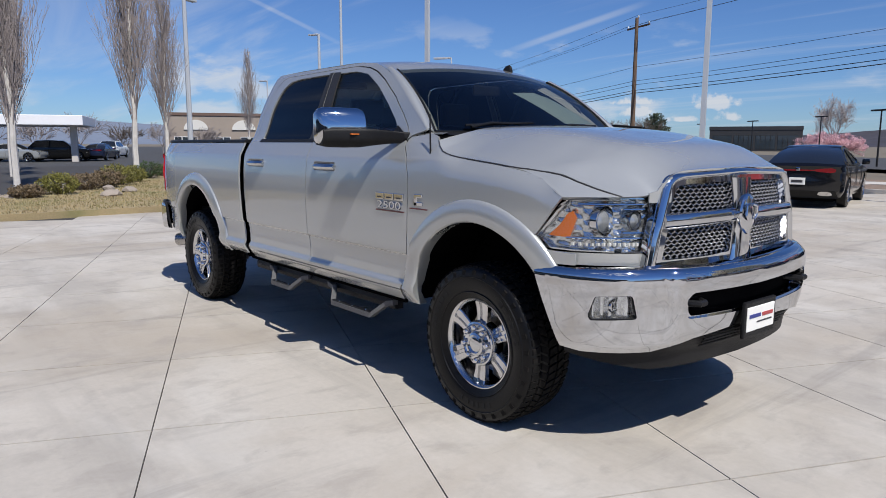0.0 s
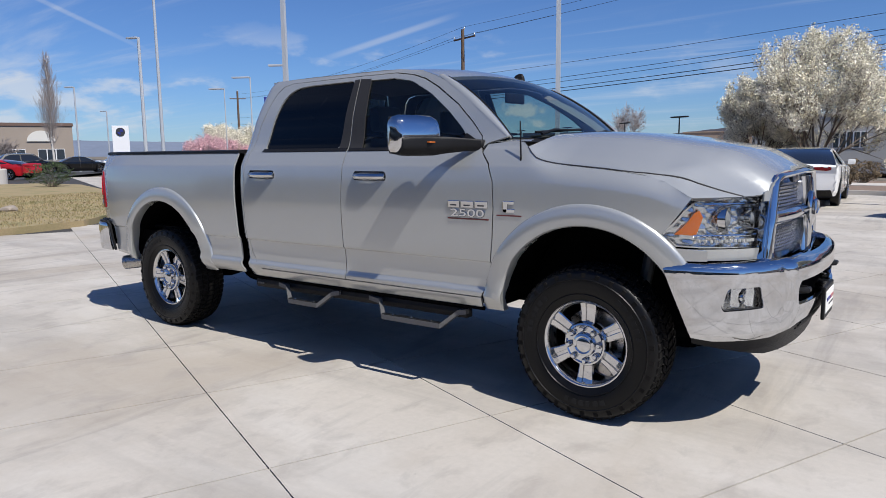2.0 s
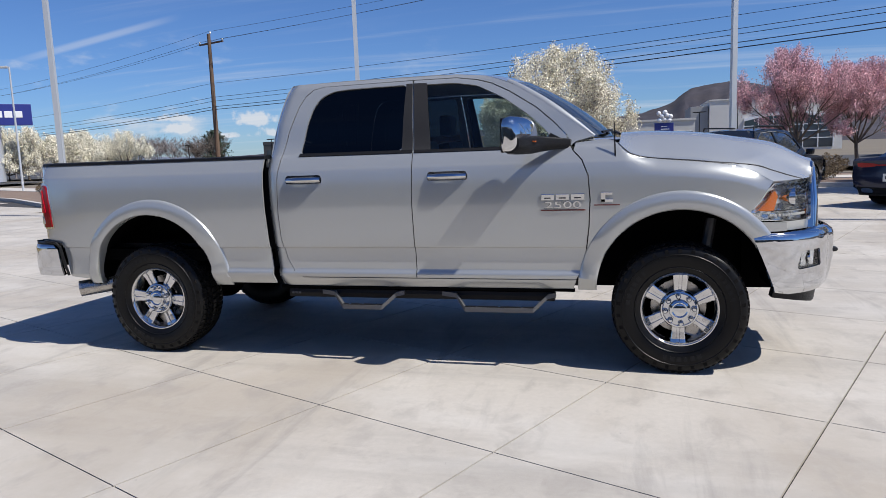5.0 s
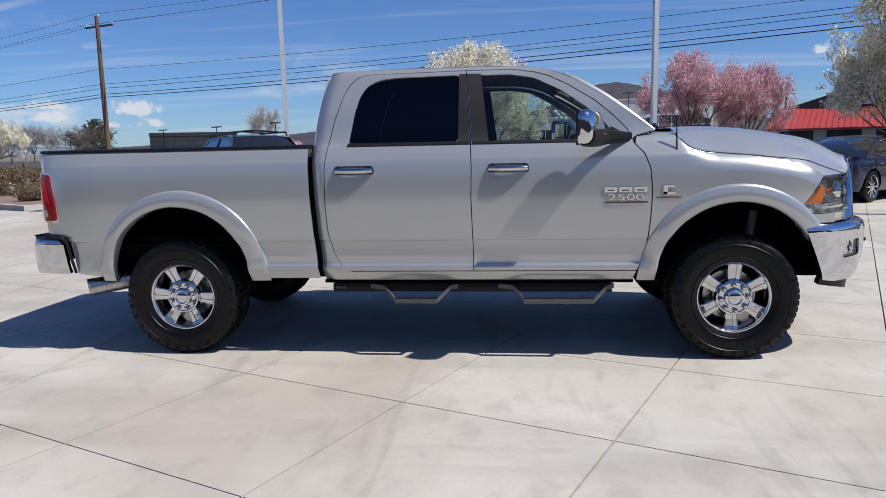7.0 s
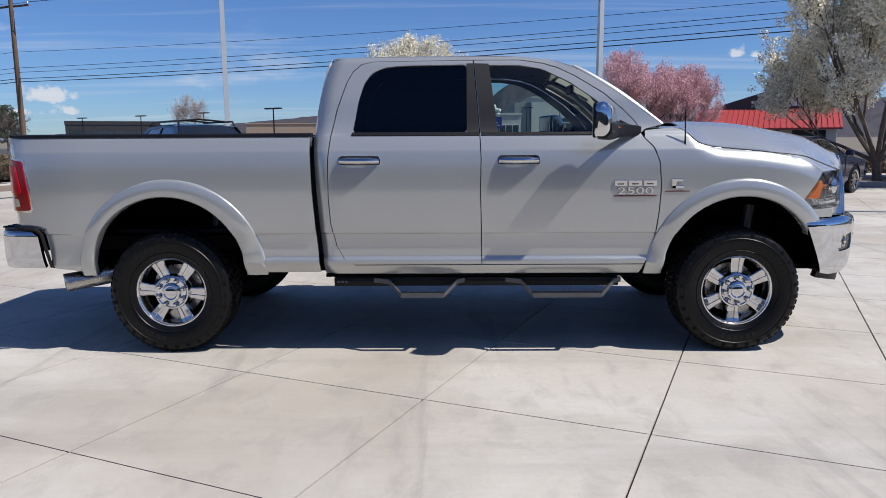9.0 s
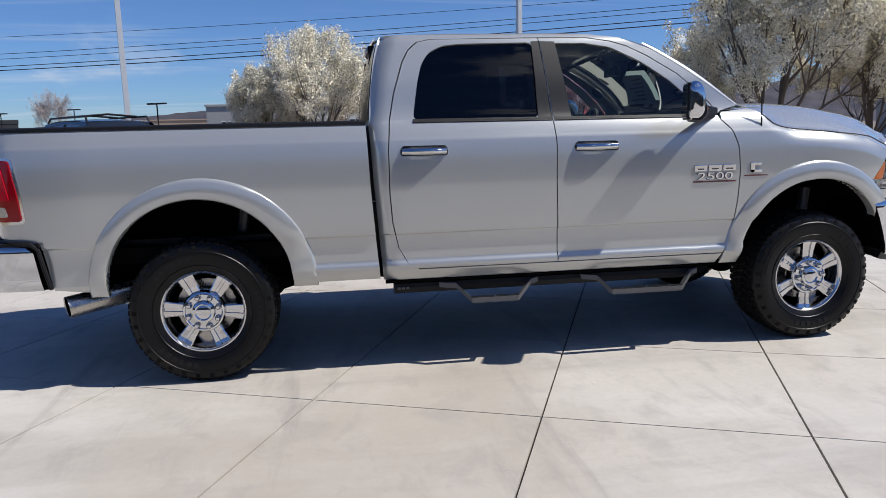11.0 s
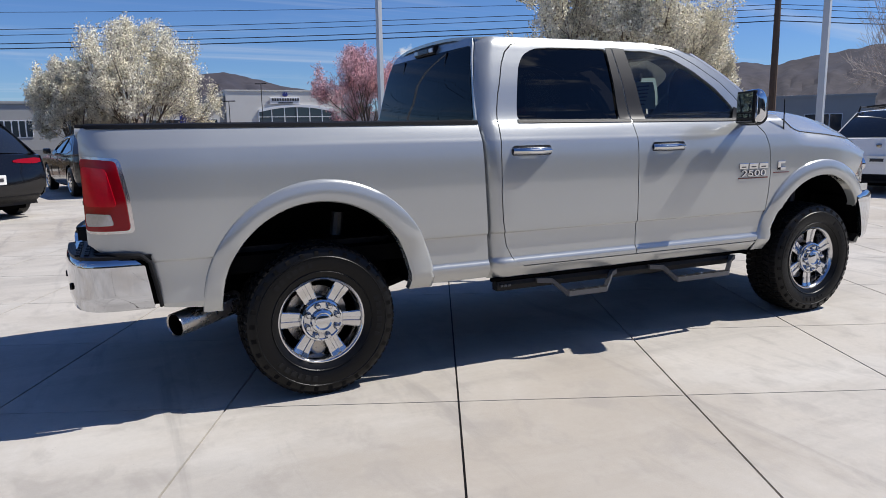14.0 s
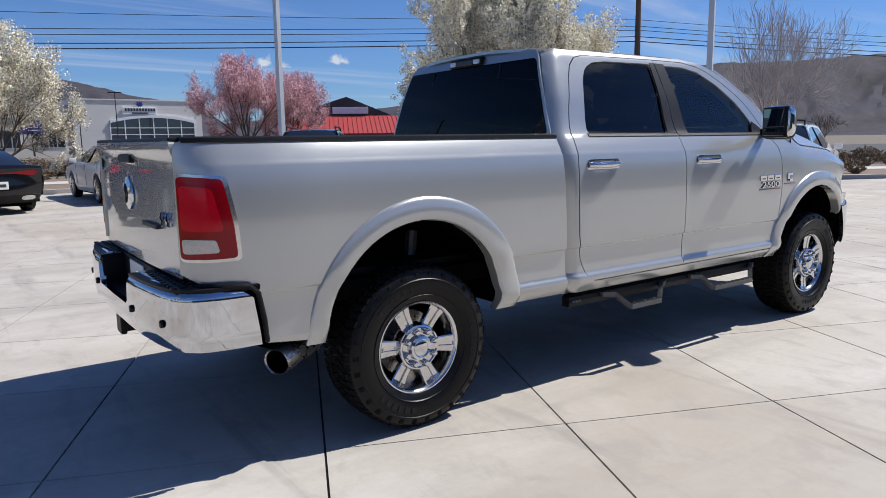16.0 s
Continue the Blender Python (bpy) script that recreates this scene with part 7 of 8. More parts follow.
def blossom_tree(name, label, x, y, height, width, mat, seed, leaf=0.13, per=3, depth=4, second=None, trunk_h=0.16, spread=0.62, sparse=1.0, bark=BARK):
    rng = Rng(seed)
    th = tagged(empty(name, pose(x, y, 0)), label, "tree")
    out, tips = [], []
    base = Vector((0, 0, 0))
    fork = Vector((rng.u(-0.1, 0.1), rng.u(-0.1, 0.1), height * trunk_h))
    r0 = 0.017 * height
    out.append(([base, base.lerp(fork, 0.5), fork], [r0 * 1.25, r0, r0 * 0.9]))
    for k in range(10):
        a = 6.2832 * k / 7 + rng.u(-0.3, 0.3)
        tilt = (rng.u(0.25, 0.95) if k < 7 else rng.u(1.3, 2.0)) if k else 0.05
        d = Vector((math.cos(a) * tilt * width / height * 1.5, math.sin(a) * tilt * width / height * 1.5, 1.0))
        grow(rng, fork, d, height * 0.36, r0 * 0.55, depth - 1, out, tips, spread, (3, 4), 0.16, 0.64)
    # fill the crown out to its size and draw stray tips in
    hi = sorted(t.z for t in tips)[int(len(tips) * 0.97)]
    wid = sorted(math.hypot(t.x, t.y) for t in tips)[int(len(tips) * 0.92)]
    soft = lambda v: v if v < 0.8 else 0.8 + 0.28 * math.tanh((v - 0.8) / 0.28)

    def sc(p):
        r = max(1e-6, math.hypot(p.x, p.y) / wid)
        k = soft(r) / r * width / 2 / wid * (1 - 0.3 * min(1, max(0, p.z / hi - 0.6) / 0.4) ** 1.5)
        return Vector((p.x * k, p.y * k, height * soft(p.z / hi) if p.z > 0 else p.z))
    out = [([sc(p) for p in pts], rad) for pts, rad in out]
    tips = [sc(t) for t in tips]
    tips += [t + rng.ball() * 0.055 * width for t in tips if t.z > height * 0.3 and rng.u(0, 1) < 0.6]
    v, f = tubes(out, 6, 0.006)
    raw("trunk", v, f, bark, th)
    if sparse < 1:
        tips = [t for t in tips if rng.u(0, 1) < sparse]
    v, f = cards(tips, leaf, rng, per, max(leaf * 1.9, 0.022 * width))
    raw("crown", v, f, mat, th)
    if second:
        v, f = cards([t for t in tips if rng.u(0, 1) < 0.42], leaf * 0.9, rng, 2, leaf * 2.5)
        raw("young_leaves", v, f, second, th)
    return th


def bare_tree(name, label, x, y, height, width, seed, columnar=False, depth=4, twig=0.008, mat=TWIG, trunk=None):
    rng = Rng(seed)
    th = tagged(empty(name, pose(x, y, 0)), label, "tree")
    out, tips = [], []
    r0 = 0.0095 * height if columnar else 0.018 * height
    if columnar:
        spine = [Vector((rng.u(-0.05, 0.05) * k, rng.u(-0.05, 0.05) * k, height * k / 8)) for k in range(9)]
        out.append((spine, [r0 * (1.1 - 0.12 * k) for k in range(9)]))
        for k in range(105):
            t = 0.165 + 0.77 * (k / 105) ** 1.15
            i = int(t * 8)
            p = spine[i].lerp(spine[min(i + 1, 8)], t * 8 - i)
            a = k * 2.4 + rng.u(-0.3, 0.3)
            d = Vector((math.cos(a) * 0.36, math.sin(a) * 0.36, 1))
            grow(rng, p, d, height * (0.24 * (1 - t) + 0.05), r0 * 0.17, 2, out, tips, 0.46, (4, 5), 0.30, 0.50, 0.14, 0.15)
    else:
        fork = Vector((0, 0, height * 0.2))
        out.append(([Vector(), fork * 0.5, fork], [r0 * 1.3, r0, r0 * 0.9]))
        for k in range(7):
            a = 6.2832 * k / 7 + rng.u(-0.3, 0.3)
            tilt = rng.u(0.3, 0.9)
            grow(rng, fork, Vector((math.cos(a) * tilt, math.sin(a) * tilt, 0.9)), height * 0.34, r0 * 0.5, depth - 1, out, tips, 0.6, (3, 4), 0.1, 0.66, 0.22)
    hi = max(t.z for t in tips)
    wid = max(max(abs(t.x), abs(t.y)) for t in tips)
    sz, sx = height / hi, width / 2 / wid
    out = [([Vector((p.x * sx, p.y * sx, p.z * sz)) for p in pts], rad) for pts, rad in out]
    v, f = tubes(out[:1], 7)
    raw("trunk", v, f, trunk or mat, th)
    v, f = tubes(out[1:], 4, twig)
    raw("crown", v, f, mat, th)
    return th


def conifer(x, y, height, width, seed, label="dark green conifer", round_top=0.7):
    rng = Rng(seed)
    th = tagged(empty("conifer", pose(x, y, 0)), label, "tree")
    out = [([Vector((0, 0, 0)), Vector((0, 0, height * 0.97))], [height * 0.02, 0.02])]
    tips = []
    for k in range(130):
        t = rng.u(0.08, 0.98)
        a = rng.u(0, 6.28)
        r = width / 2 * (1 - t) ** round_top * rng.u(0.6, 1.1)
        p = Vector((0, 0, height * t))
        e = p + Vector((math.cos(a) * r, math.sin(a) * r, rng.u(-0.1, 0.25) * r))
        out.append(([p, e], [0.03, 0.01]))
        tips += [p.lerp(e, q) for q in (0.3, 0.45, 0.6, 0.75, 0.9, 1.0)]
    v, f = tubes(out, 4, 0.01)
    raw("trunk", v, f, BARK, th)
    v, f = cards(tips, 0.06 * height, rng, 4, 0.05 * height)
    raw("crown", v, f, NEEDLES, th)
    return th


def shrub(x, y, w, h, mat, seed, label, leaf=0.07, z=0.0, count=420):
    rng = Rng(seed)
    th = tagged(empty("shrub", pose(x, y, z)), label, "shrub")
    pts, out = [], []
    for k in range(count):
        d = rng.ball()
        d = d.normalized() * (abs(d.length) ** 0.35)
        lump = 0.82 + 0.18 * math.sin(d.x * 5 + seed) * math.cos(d.y * 4 + seed * 2)
        pts.append(Vector((d.x * w / 2 * lump, d.y * w / 2 * lump, h * 0.5 + d.z * h / 2 * lump)))
    for k in range(24):
        out.append(([Vector((rng.u(-0.1, 0.1), rng.u(-0.1, 0.1), 0)), pts[k]], [0.014, 0.005]))
    v, f = tubes(out, 4)
    raw("stem", v, f, BARK, th)
    v, f = cards(pts, leaf, rng, 5, leaf)
    raw("foliage", v, f, mat, th)
    return th


PEARS = "flowering street trees"
tagged(blossom_tree("flowering_tree", "flowering pear in full white blossom with dark limbs", -1.8, 32.6, 6.5, 7.2, BLOSSOM, 3, 0.095, 10, second=BRONZE_LEAF, trunk_h=0.07), group=PEARS)
tagged(blossom_tree("flowering_tree", "flowering pear in white blossom, wide crown", -4.8, 34.2, 4.7, 4.4, BLOSSOM, 5, 0.095, 12, second=BRONZE_LEAF, trunk_h=0.07), group=PEARS)
tagged(blossom_tree("flowering_tree", "pink-flowering plum with upright limbs", 9.6, 32.6, 5.7, 5.8, BLOSSOM_PINK, 11, 0.075, 8, trunk_h=0.2), group=PEARS)
tagged(blossom_tree("flowering_tree", "pink-flowering plum, lower and rounded", 12.7, 34.0, 5.1, 5.2, BLOSSOM_PINK, 14, 0.075, 8, trunk_h=0.2), group=PEARS)
tagged(blossom_tree("flowering_tree", "large pale flowering pear opening into leaf", 12.8, 15.6, 7.6, 8.0, BLOSSOM, 21, 0.085, 26, second=BRONZE_LEAF, trunk_h=0.06), group=PEARS)
tagged(blossom_tree("flowering_tree", "pale flowering pear beside the utility pole", 16.6, 16.2, 5.5, 3.8, BLOSSOM, 23, 0.085, 16, second=BRONZE_LEAF, trunk_h=0.1), group=PEARS)
bare_tree("bare_tree", "leafless spreading tree with fine pale twigs", 21.0, 10.2, 6.6, 6.6, 31, depth=5, twig=0.0045, mat=TWIG)
POP = "row of columnar poplars"
POPLAR_TWIG = material("grey_poplar_twigs", (0.25, 0.215, 0.205), 0.8, noise_scale=3, amount=0.25)
for i, (x, y, h, w) in enumerate([(-23.6, 4.75, 11.5, 2.6), (-33.0, 9.0, 11.0, 2.8), (-22.5, 0.6, 11.0, 2.6), (-31.0, 1.7, 11.0, 2.4), (-38.5, 3.0, 10.5, 2.4), (-77.7, 33.8, 13.0, 4.0), (-26.0, -3.5, 11.0, 2.8)]):
    tagged(bare_tree("poplar", "leafless columnar poplar with a pale trunk", x, y, h, w, 40 + i, True, twig=0.005, mat=POPLAR_TWIG, trunk=PALE_BARK), group=POP)
FAR = "trees beyond the roads"
rt = Rng(5)
for i in range(12):
    az, d = radians(130.0 + 1.35 * i + rt.u(-0.4, 0.4)), rt.u(92, 118)
    tagged(blossom_tree("flowering_tree", "pale flowering tree beyond the road", d * math.cos(az), d * math.sin(az), rt.u(4.6, 6.6), rt.u(6, 8), BLOSSOM, 400 + i, 0.17, 8, 3, second=BRONZE_LEAF, trunk_h=0.1), group=FAR)
for i, (az, d, h, w) in enumerate([(145.2, 88, 3.6, 6), (143.6, 92, 3.2, 5), (110.9, 120, 3.3, 7), (109.4, 122, 3.0, 6)]):
    tagged(blossom_tree("flowering_tree", "small pink-flowering tree beyond the road", d * math.cos(radians(az)), d * math.sin(radians(az)), h, w, BLOSSOM_PINK, 430 + i, 0.16, 8, 3, trunk_h=0.12), group=FAR)
for i in range(26):
    if i < 12:
        az, d, h = 26 + 2.1 * i + rt.u(-0.7, 0.7), rt.u(95, 150), rt.u(4.5, 7.5)
    elif i < 19:
        az, d, h = 134 + 1.7 * (i - 12), rt.u(110, 150), rt.u(4.5, 7.0)
    else:
        az, d, h = 160 + 3.0 * (i - 19), rt.u(75, 110), rt.u(3.5, 6.0)
    tagged(bare_tree("bare_tree", "leafless brown tree in the distance", d * math.cos(radians(az)), d * math.sin(radians(az)), h, h * 1.3, 450 + i, depth=4, twig=0.016, mat=POPLAR_TWIG if i % 3 else BARK), group=FAR)

for i in range(9):
    az, d, h = 123.4 + 0.95 * i + rt.u(-0.3, 0.3), rt.u(120, 150), rt.u(5.2, 7.4)
    tagged(bare_tree("bare_tree", "leafless grey-brown tree along the far road", d * math.cos(radians(az)), d * math.sin(radians(az)), h, h * 1.2, 480 + i, depth=4, twig=0.02, mat=POPLAR_TWIG if i % 2 else BARK), group=FAR)

# ---- poles, wires, signs, buildings, hills ----
POLE_GREY = material("painted_pole", (0.52, 0.54, 0.56), 0.45, 0.3, noise_scale=1.2, amount=0.08)
POLE_WOOD = material("creosoted_wood", (0.13, 0.082, 0.052), 0.8, noise_scale=3, amount=0.3, bump=0.3, bump_scale=30)
BRONZE = material("dark_bronze_metal", (0.02, 0.018, 0.017), 0.5, 0.4, noise_scale=5, amount=0.2)
CABLE = material("cable", (0.02, 0.02, 0.022), 0.6, noise_scale=3, amount=0.2)


def square_pole(x, y, h, w, label):
    th = tagged(empty("light_pole", pose(x, y, 0, 0, 0, 20)), label, "light pole", "car park light poles")
    bm = bmesh.new()
    a, b = w / 2, w / 2 * 0.8
    rings(bm, [[(-a, -a, 0.5), (a, -a, 0.5), (a, a, 0.5), (-a, a, 0.5)], [(-b, -b, h), (b, -b, h), (b, b, h), (-b, b, h)]])
    part("shaft", bm, POLE_GREY, th)
    bm = bmesh.new()
    lathe(bm, [(0, 0.30), (0.62, 0.30), (0.66, 0.27), (0.66, 0.0)], 20, "z")
    part("footing", bm, KERB, th)
    return th


for x, y in ((-6.76, 15.9), (4.38, 15.6), (-14.38, 11.57), (12.1, 6.9)):
    square_pole(x, y, 10.5, 0.145, "tall square pale grey light pole on a concrete footing")


def lamp_post(x, y, h, head=0.7, mat=POLE_GREY, yaw=0, double=False, label="slim pale lamp post with a flat head", thick=0.07, footing=False):
    th = tagged(empty("lamp_post", pose(x, y, 0, 0, 0, yaw)), label, "lamp post", "car park lamp posts")
    bm = bmesh.new()
    tube(bm, [(0, 0, 0), (0, 0, h)], [thick, thick * 0.7], 8)
    part("shaft", bm, mat, th)
    if footing:
        bm = bmesh.new()
        lathe(bm, [(0, 0.42), (0.82, 0.42), (0.86, 0.38), (0.86, 0.0)], 20, "z")
        part("footing", bm, KERB, th)
    for s in ((1, -1) if double else (1,)):
        part("lamp_head", boxed((0.05 * s if s > 0 else -head, -0.17, h - 0.08), (head if s > 0 else -0.05, 0.17, h + 0.04), 0.03), mat, th)
    return th


lamp_post(-43.1, 23.9, 9.6, 0.9, yaw=200, thick=0.14)
lamp_post(-36.15, 11.4, 9.5, 0.9, yaw=120, thick=0.16, label="white lamp post on a concrete footing", footing=True)
lamp_post(-43.6, 33.8, 7.7, 1.5, yaw=210)
lamp_post(-34.1, 29.3, 7.5, 1.3, yaw=210)
lamp_post(-53.5, 38.7, 7.7, 1.5, yaw=210)
lamp_post(-63.8, 29.6, 7.9, 0.9, yaw=210, thick=0.1)
lamp_post(-93.2, 48.7, 7.7, 0.9, yaw=210, thick=0.12)
for x, y, h in ((-46.1, 82.9, 4.3), (-36.0, 76.7, 4.3), (-29.5, 79.2, 4.7), (-14.5, 52.6, 4.0), (-60.0, 84.0, 4.0), (16.2, 99.9, 8.4), (10.5, 92.0, 5.6)):
    lamp_post(x, y, h, 0.85, BRONZE, 150, True, "dark bronze twin-head car park lamp")


def utility_pole(x, y, h, arm_z, label, yaw=0.0, arm=3.4):
    th = tagged(empty("utility_pole", pose(x, y, 0, 0, 0, yaw)), label, "utility pole", "utility poles")
    bm = bmesh.new()
    tube(bm, [(0, 0, 0), (0, 0, h)], [0.24, 0.15], 10)
    part("shaft", bm, POLE_WOOD, th)
    if arm_z:
        ob = part("crossarm", boxed((-arm / 2, 0.12, arm_z - 0.07), (arm / 2, 0.24, arm_z + 0.07)), POLE_WOOD, th)
        for q in (-0.47, 0.0, 0.47):
            bm = bmesh.new()
            lathe(bm, [(0, 0.05), (0.12, 0.08), (0.2, 0.05), (0.24, 0)], 8, "z", (q * arm, 0.18, arm_z + 0.07 if q else h))
            part("insulator", bm, POLE_GREY, th)
    return th


UP_A, UP_B = Vector((-35.0, 52.1, 0)), Vector((33.8, 26.9, 0))
utility_pole(UP_A.x, UP_A.y, 12.9, 12.1, "tall brown wooden utility pole with one crossarm", -20)
utility_pole(UP_B.x, UP_B.y, 12.0, 0, "brown wooden utility pole at the roadside", -20)
utility_pole(-95.3, 72.9, 12.0, 10.8, "far brown wooden utility pole with one crossarm", 50, 2.6)
utility_pole(40.1, 105.8, 9.4, 8.4, "far wooden utility pole with a transformer", 0, 2.0)


def wire(a, b, sag, r=0.016):
    th = empty("power_line")
    bm = bmesh.new()
    pts = [a.lerp(b, t / 16) - Vector((0, 0, sag * 4 * (t / 16) * (1 - t / 16))) for t in range(17)]
    tube(bm, pts, r, 4, False)
    ob = part("cable", bm, CABLE, th)
    return tagged(th, "thin dark overhead cable strung between poles", "power line", "overhead cables")


UP_C = UP_A + (UP_A - UP_B) * 0.9 + Vector((-14, 10, 0))
UP_D = UP_B + (UP_B - UP_A) * 1.0
for za, zb, r in ((8.55, 8.95, 0.016), (7.3, 8.55, 0.02), (6.95, 8.3, 0.02), (6.45, 7.9, 0.028), (6.2, 7.6, 0.034)):
    wire(UP_A + Vector((0, 0, za)), UP_B + Vector((0, 0, zb)), 0.5, r)
    wire(UP_A + Vector((0, 0, za)), UP_C + Vector((0, 0, za)), 0.8, r)
    wire(UP_B + Vector((0, 0, zb)), UP_D + Vector((0, 0, zb - 0.4)), 0.6, r)
for k, dz in ((-1.55, 12.3), (0, 13.1), (1.55, 12.3)):
    o = Vector((k * 0.94, -k * 0.34, dz))
    wire(UP_A + o, UP_A + Vector((70, 10, 20)) + o * 0.3, 1.0, 0.014)
    wire(UP_A + o, UP_C + o, 1.2, 0.014)

# tall flagpole and dealer signs
th = tagged(empty("flagpole", pose(-68.8, 41.6, 0)), "tall slim grey flagpole without a flag", "flagpole")
bm = bmesh.new()
tube(bm, [(0, 0, 0), (0, 0, 24)], [0.22, 0.12], 10)
part("shaft", bm, POLE_GREY, th)
SIGN_BLUE = material("sign_blue", (0.025, 0.035, 0.21), 0.4, noise_scale=0.6, amount=0.06)
SIGN_WHITE = material("sign_white", (0.78, 0.78, 0.79), 0.5, noise_scale=0.5, amount=0.05)
SIGN_SILVER = material("sign_silver", (0.55, 0.57, 0.60), 0.35, 0.4, noise_scale=0.4, amount=0.06)
th = tagged(empty("dealer_sign", pose(-69.0, 60.9, 0, 0, 0, 48)), "blue dealership sign across a silver column", "sign")
bm = bmesh.new()
tube(bm, [(-1.07, 0.4, 0), (-1.07, 0.4, 9.65)], 1.27, 24)
part("column", bm, SIGN_SILVER, th, smooth=True)
part("panel", boxed((-3.35, -1.3, 6.5), (3.4, -0.2, 8.9), 0.05), SIGN_BLUE, th)
for k in range(5):
    part("letter_block", boxed((-2.35 + k * 1.0, -1.34, 7.35), (-1.55 + k * 1.0, -1.28, 8.10), 0.06), SIGN_WHITE, th)
th = tagged(empty("dealer_sign", pose(-79.4, 42.7, 0, 0, 0, 60)), "white totem sign with a dark round emblem", "sign")
part("panel", boxed((-0.95, -0.3, 1.0), (0.95, 0.3, 5.1), 0.05), SIGN_WHITE, th)
for x in (-0.7, 0.7):
    part("leg", boxed((x - 0.12, -0.15, -0.3), (x + 0.12, 0.15, 1.05)), BRONZE, th)
bm = bmesh.new()
lathe(bm, [(-0.36, 0.0), (-0.36, 0.52), (-0.3, 0.52)], 24, "y", (0.0, 0, 4.35))
emb = part("emblem", bm, INK, th)
for a in (0.0, math.pi):
    bm = bmesh.new()
    rings(bm, [[(0.34 * math.cos(a + t * 0.26), -0.37 - d, 4.35 + 0.34 * math.sin(a + t * 0.26)) for t in range(7)] + [(0.0, -0.37 - d, 4.35)] for d in (0, 0.02)])
    part("emblem_quarter", bm, SIGN_BLUE, emb)

# fuel canopy far across the car park
th = tagged(empty("canopy", pose(-63.5, 5.2, 0, 0, 0, 70)), "white flat canopy on slim white pillars", "canopy")
part("roof", boxed((-3.4, -3, 2.9), (7.0, 5, 3.7), 0.05), material("canopy_white", (0.78, 0.78, 0.79), 0.5, noise_scale=0.5, amount=0.05), th)
for x in (-2.4, 6.0):
    part("pillar", boxed((x - 0.25, -1.2, -0.1), (x + 0.25, -0.7, 2.95), 0.03), KERB, th)
# buildings
STUCCO = material("beige_stucco", (0.30, 0.25, 0.205), 0.85, noise_scale=0.5, amount=0.1, fine=0.05, fine_scale=20)
GREY_WALL = material("grey_panel_wall", (0.36, 0.355, 0.345), 0.75, noise_scale=0.4, amount=0.1)
PALE_WALL = material("pale_wall", (0.62, 0.60, 0.55), 0.75, noise_scale=0.4, amount=0.08)
DARK_WALL = material("dark_cladding", (0.030, 0.030, 0.032), 0.5, noise_scale=0.5, amount=0.2)
RED_ROOF = material("red_metal_roof", (0.42, 0.055, 0.05), 0.5, 0.1, noise_scale=0.4, amount=0.1)
FAR_GLASS = material("far_window_glass", (0.03, 0.04, 0.05), 0.08, 0.0, coat=1.0, noise_scale=0.3, amount=0.3)


def building(name, label, x, y, yaw, w, d, h, mat, windows=(), roof_mat=None, parapet=0.3, frame_mat=None, base=-0.3):
    """A block with its front to -y: windows are (x, z, width, height, columns)."""
    th = tagged(empty(name, pose(x, y, base, 0, 0, yaw)), label, "building")
    part("wall", boxed((-w / 2, 0, 0), (w / 2, d, h), 0.02), mat, th)
    part("roof", boxed((-w / 2 - 0.15, -0.15, h), (w / 2 + 0.15, d + 0.15, h + parapet), 0.02), roof_mat or mat, th)
    for wx, wz, ww, wh, cols in windows:
        wn = part("window", boxed((wx, -0.05, wz), (wx + ww, 0.05, wz + wh)), frame_mat or SIGN_WHITE, th)
        cw = ww / cols
        for k in range(cols):
            part("pane", boxed((wx + k * cw + 0.07, -0.08, wz + 0.08), (wx + (k + 1) * cw - 0.07, -0.04, wz + wh - 0.08)), FAR_GLASS, wn)
    return th


b = building("office_building", "long beige two-storey building with arched gables", -116, 45.6, 67.5, 17, 16, 6.6, STUCCO, [(-7.6 + 5.5 * k, 1.2, 3.8, 1.8, 3) for k in range(3)], material("brown_roof", (0.14, 0.09, 0.07), 0.8, noise_scale=0.4, amount=0.1), 0.5)
for k in range(2):
    bm = bmesh.new()
    rings(bm, [[(-4 + 8 * k + 2.0 * math.cos(a), y, 4.2 + 1.7 * math.sin(a)) for a in [math.pi * i / 12 for i in range(13)]] for y in (-0.2, -0.02)])
    part("arched_gable", bm, PALE_WALL, b)
building("car_showroom", "low black glass showroom with a flat overhanging roof", -109.3, 223.6, 25, 28, 20, 6.9, DARK_WALL, [(-13 + 6.6 * k, 0.6, 6.0, 4.6, 4) for k in range(4)], DARK_WALL, 1.2, BRONZE)
building("shop", "grey block shop with square-paned windows", -9.5, 92, 4, 16, 14, 5.5, GREY_WALL, [(-6.2, 1.6, 3.6, 2.0, 5), (1.0, 1.6, 3.6, 2.0, 5)])
building("shop", "pale flat-roofed shop with dark strip windows", 6.4, 112, 0, 10.6, 14, 5.6, PALE_WALL, [(-5.0, 1.4, 4.4, 2.6, 4), (0.6, 1.4, 4.4, 2.6, 4)])
th = tagged(empty("banner_post", pose(6.9, 108, 0)), "navy square sign on a post below white balloons", "banner")
part("post", boxed((-0.12, -0.12, 0), (0.12, 0.0, 3.3), 0.02), BRONZE, th)
part("banner", boxed((-1.45, -0.10, 3.0), (1.35, 0.0, 4.9), 0.04), SIGN_BLUE, th)
for k in range(3):
    part("writing_bar", boxed((-0.5, -0.14, 3.5 + 0.4 * k), (1.0 - 0.3 * k, -0.10, 3.62 + 0.4 * k)), SIGN_WHITE, th)
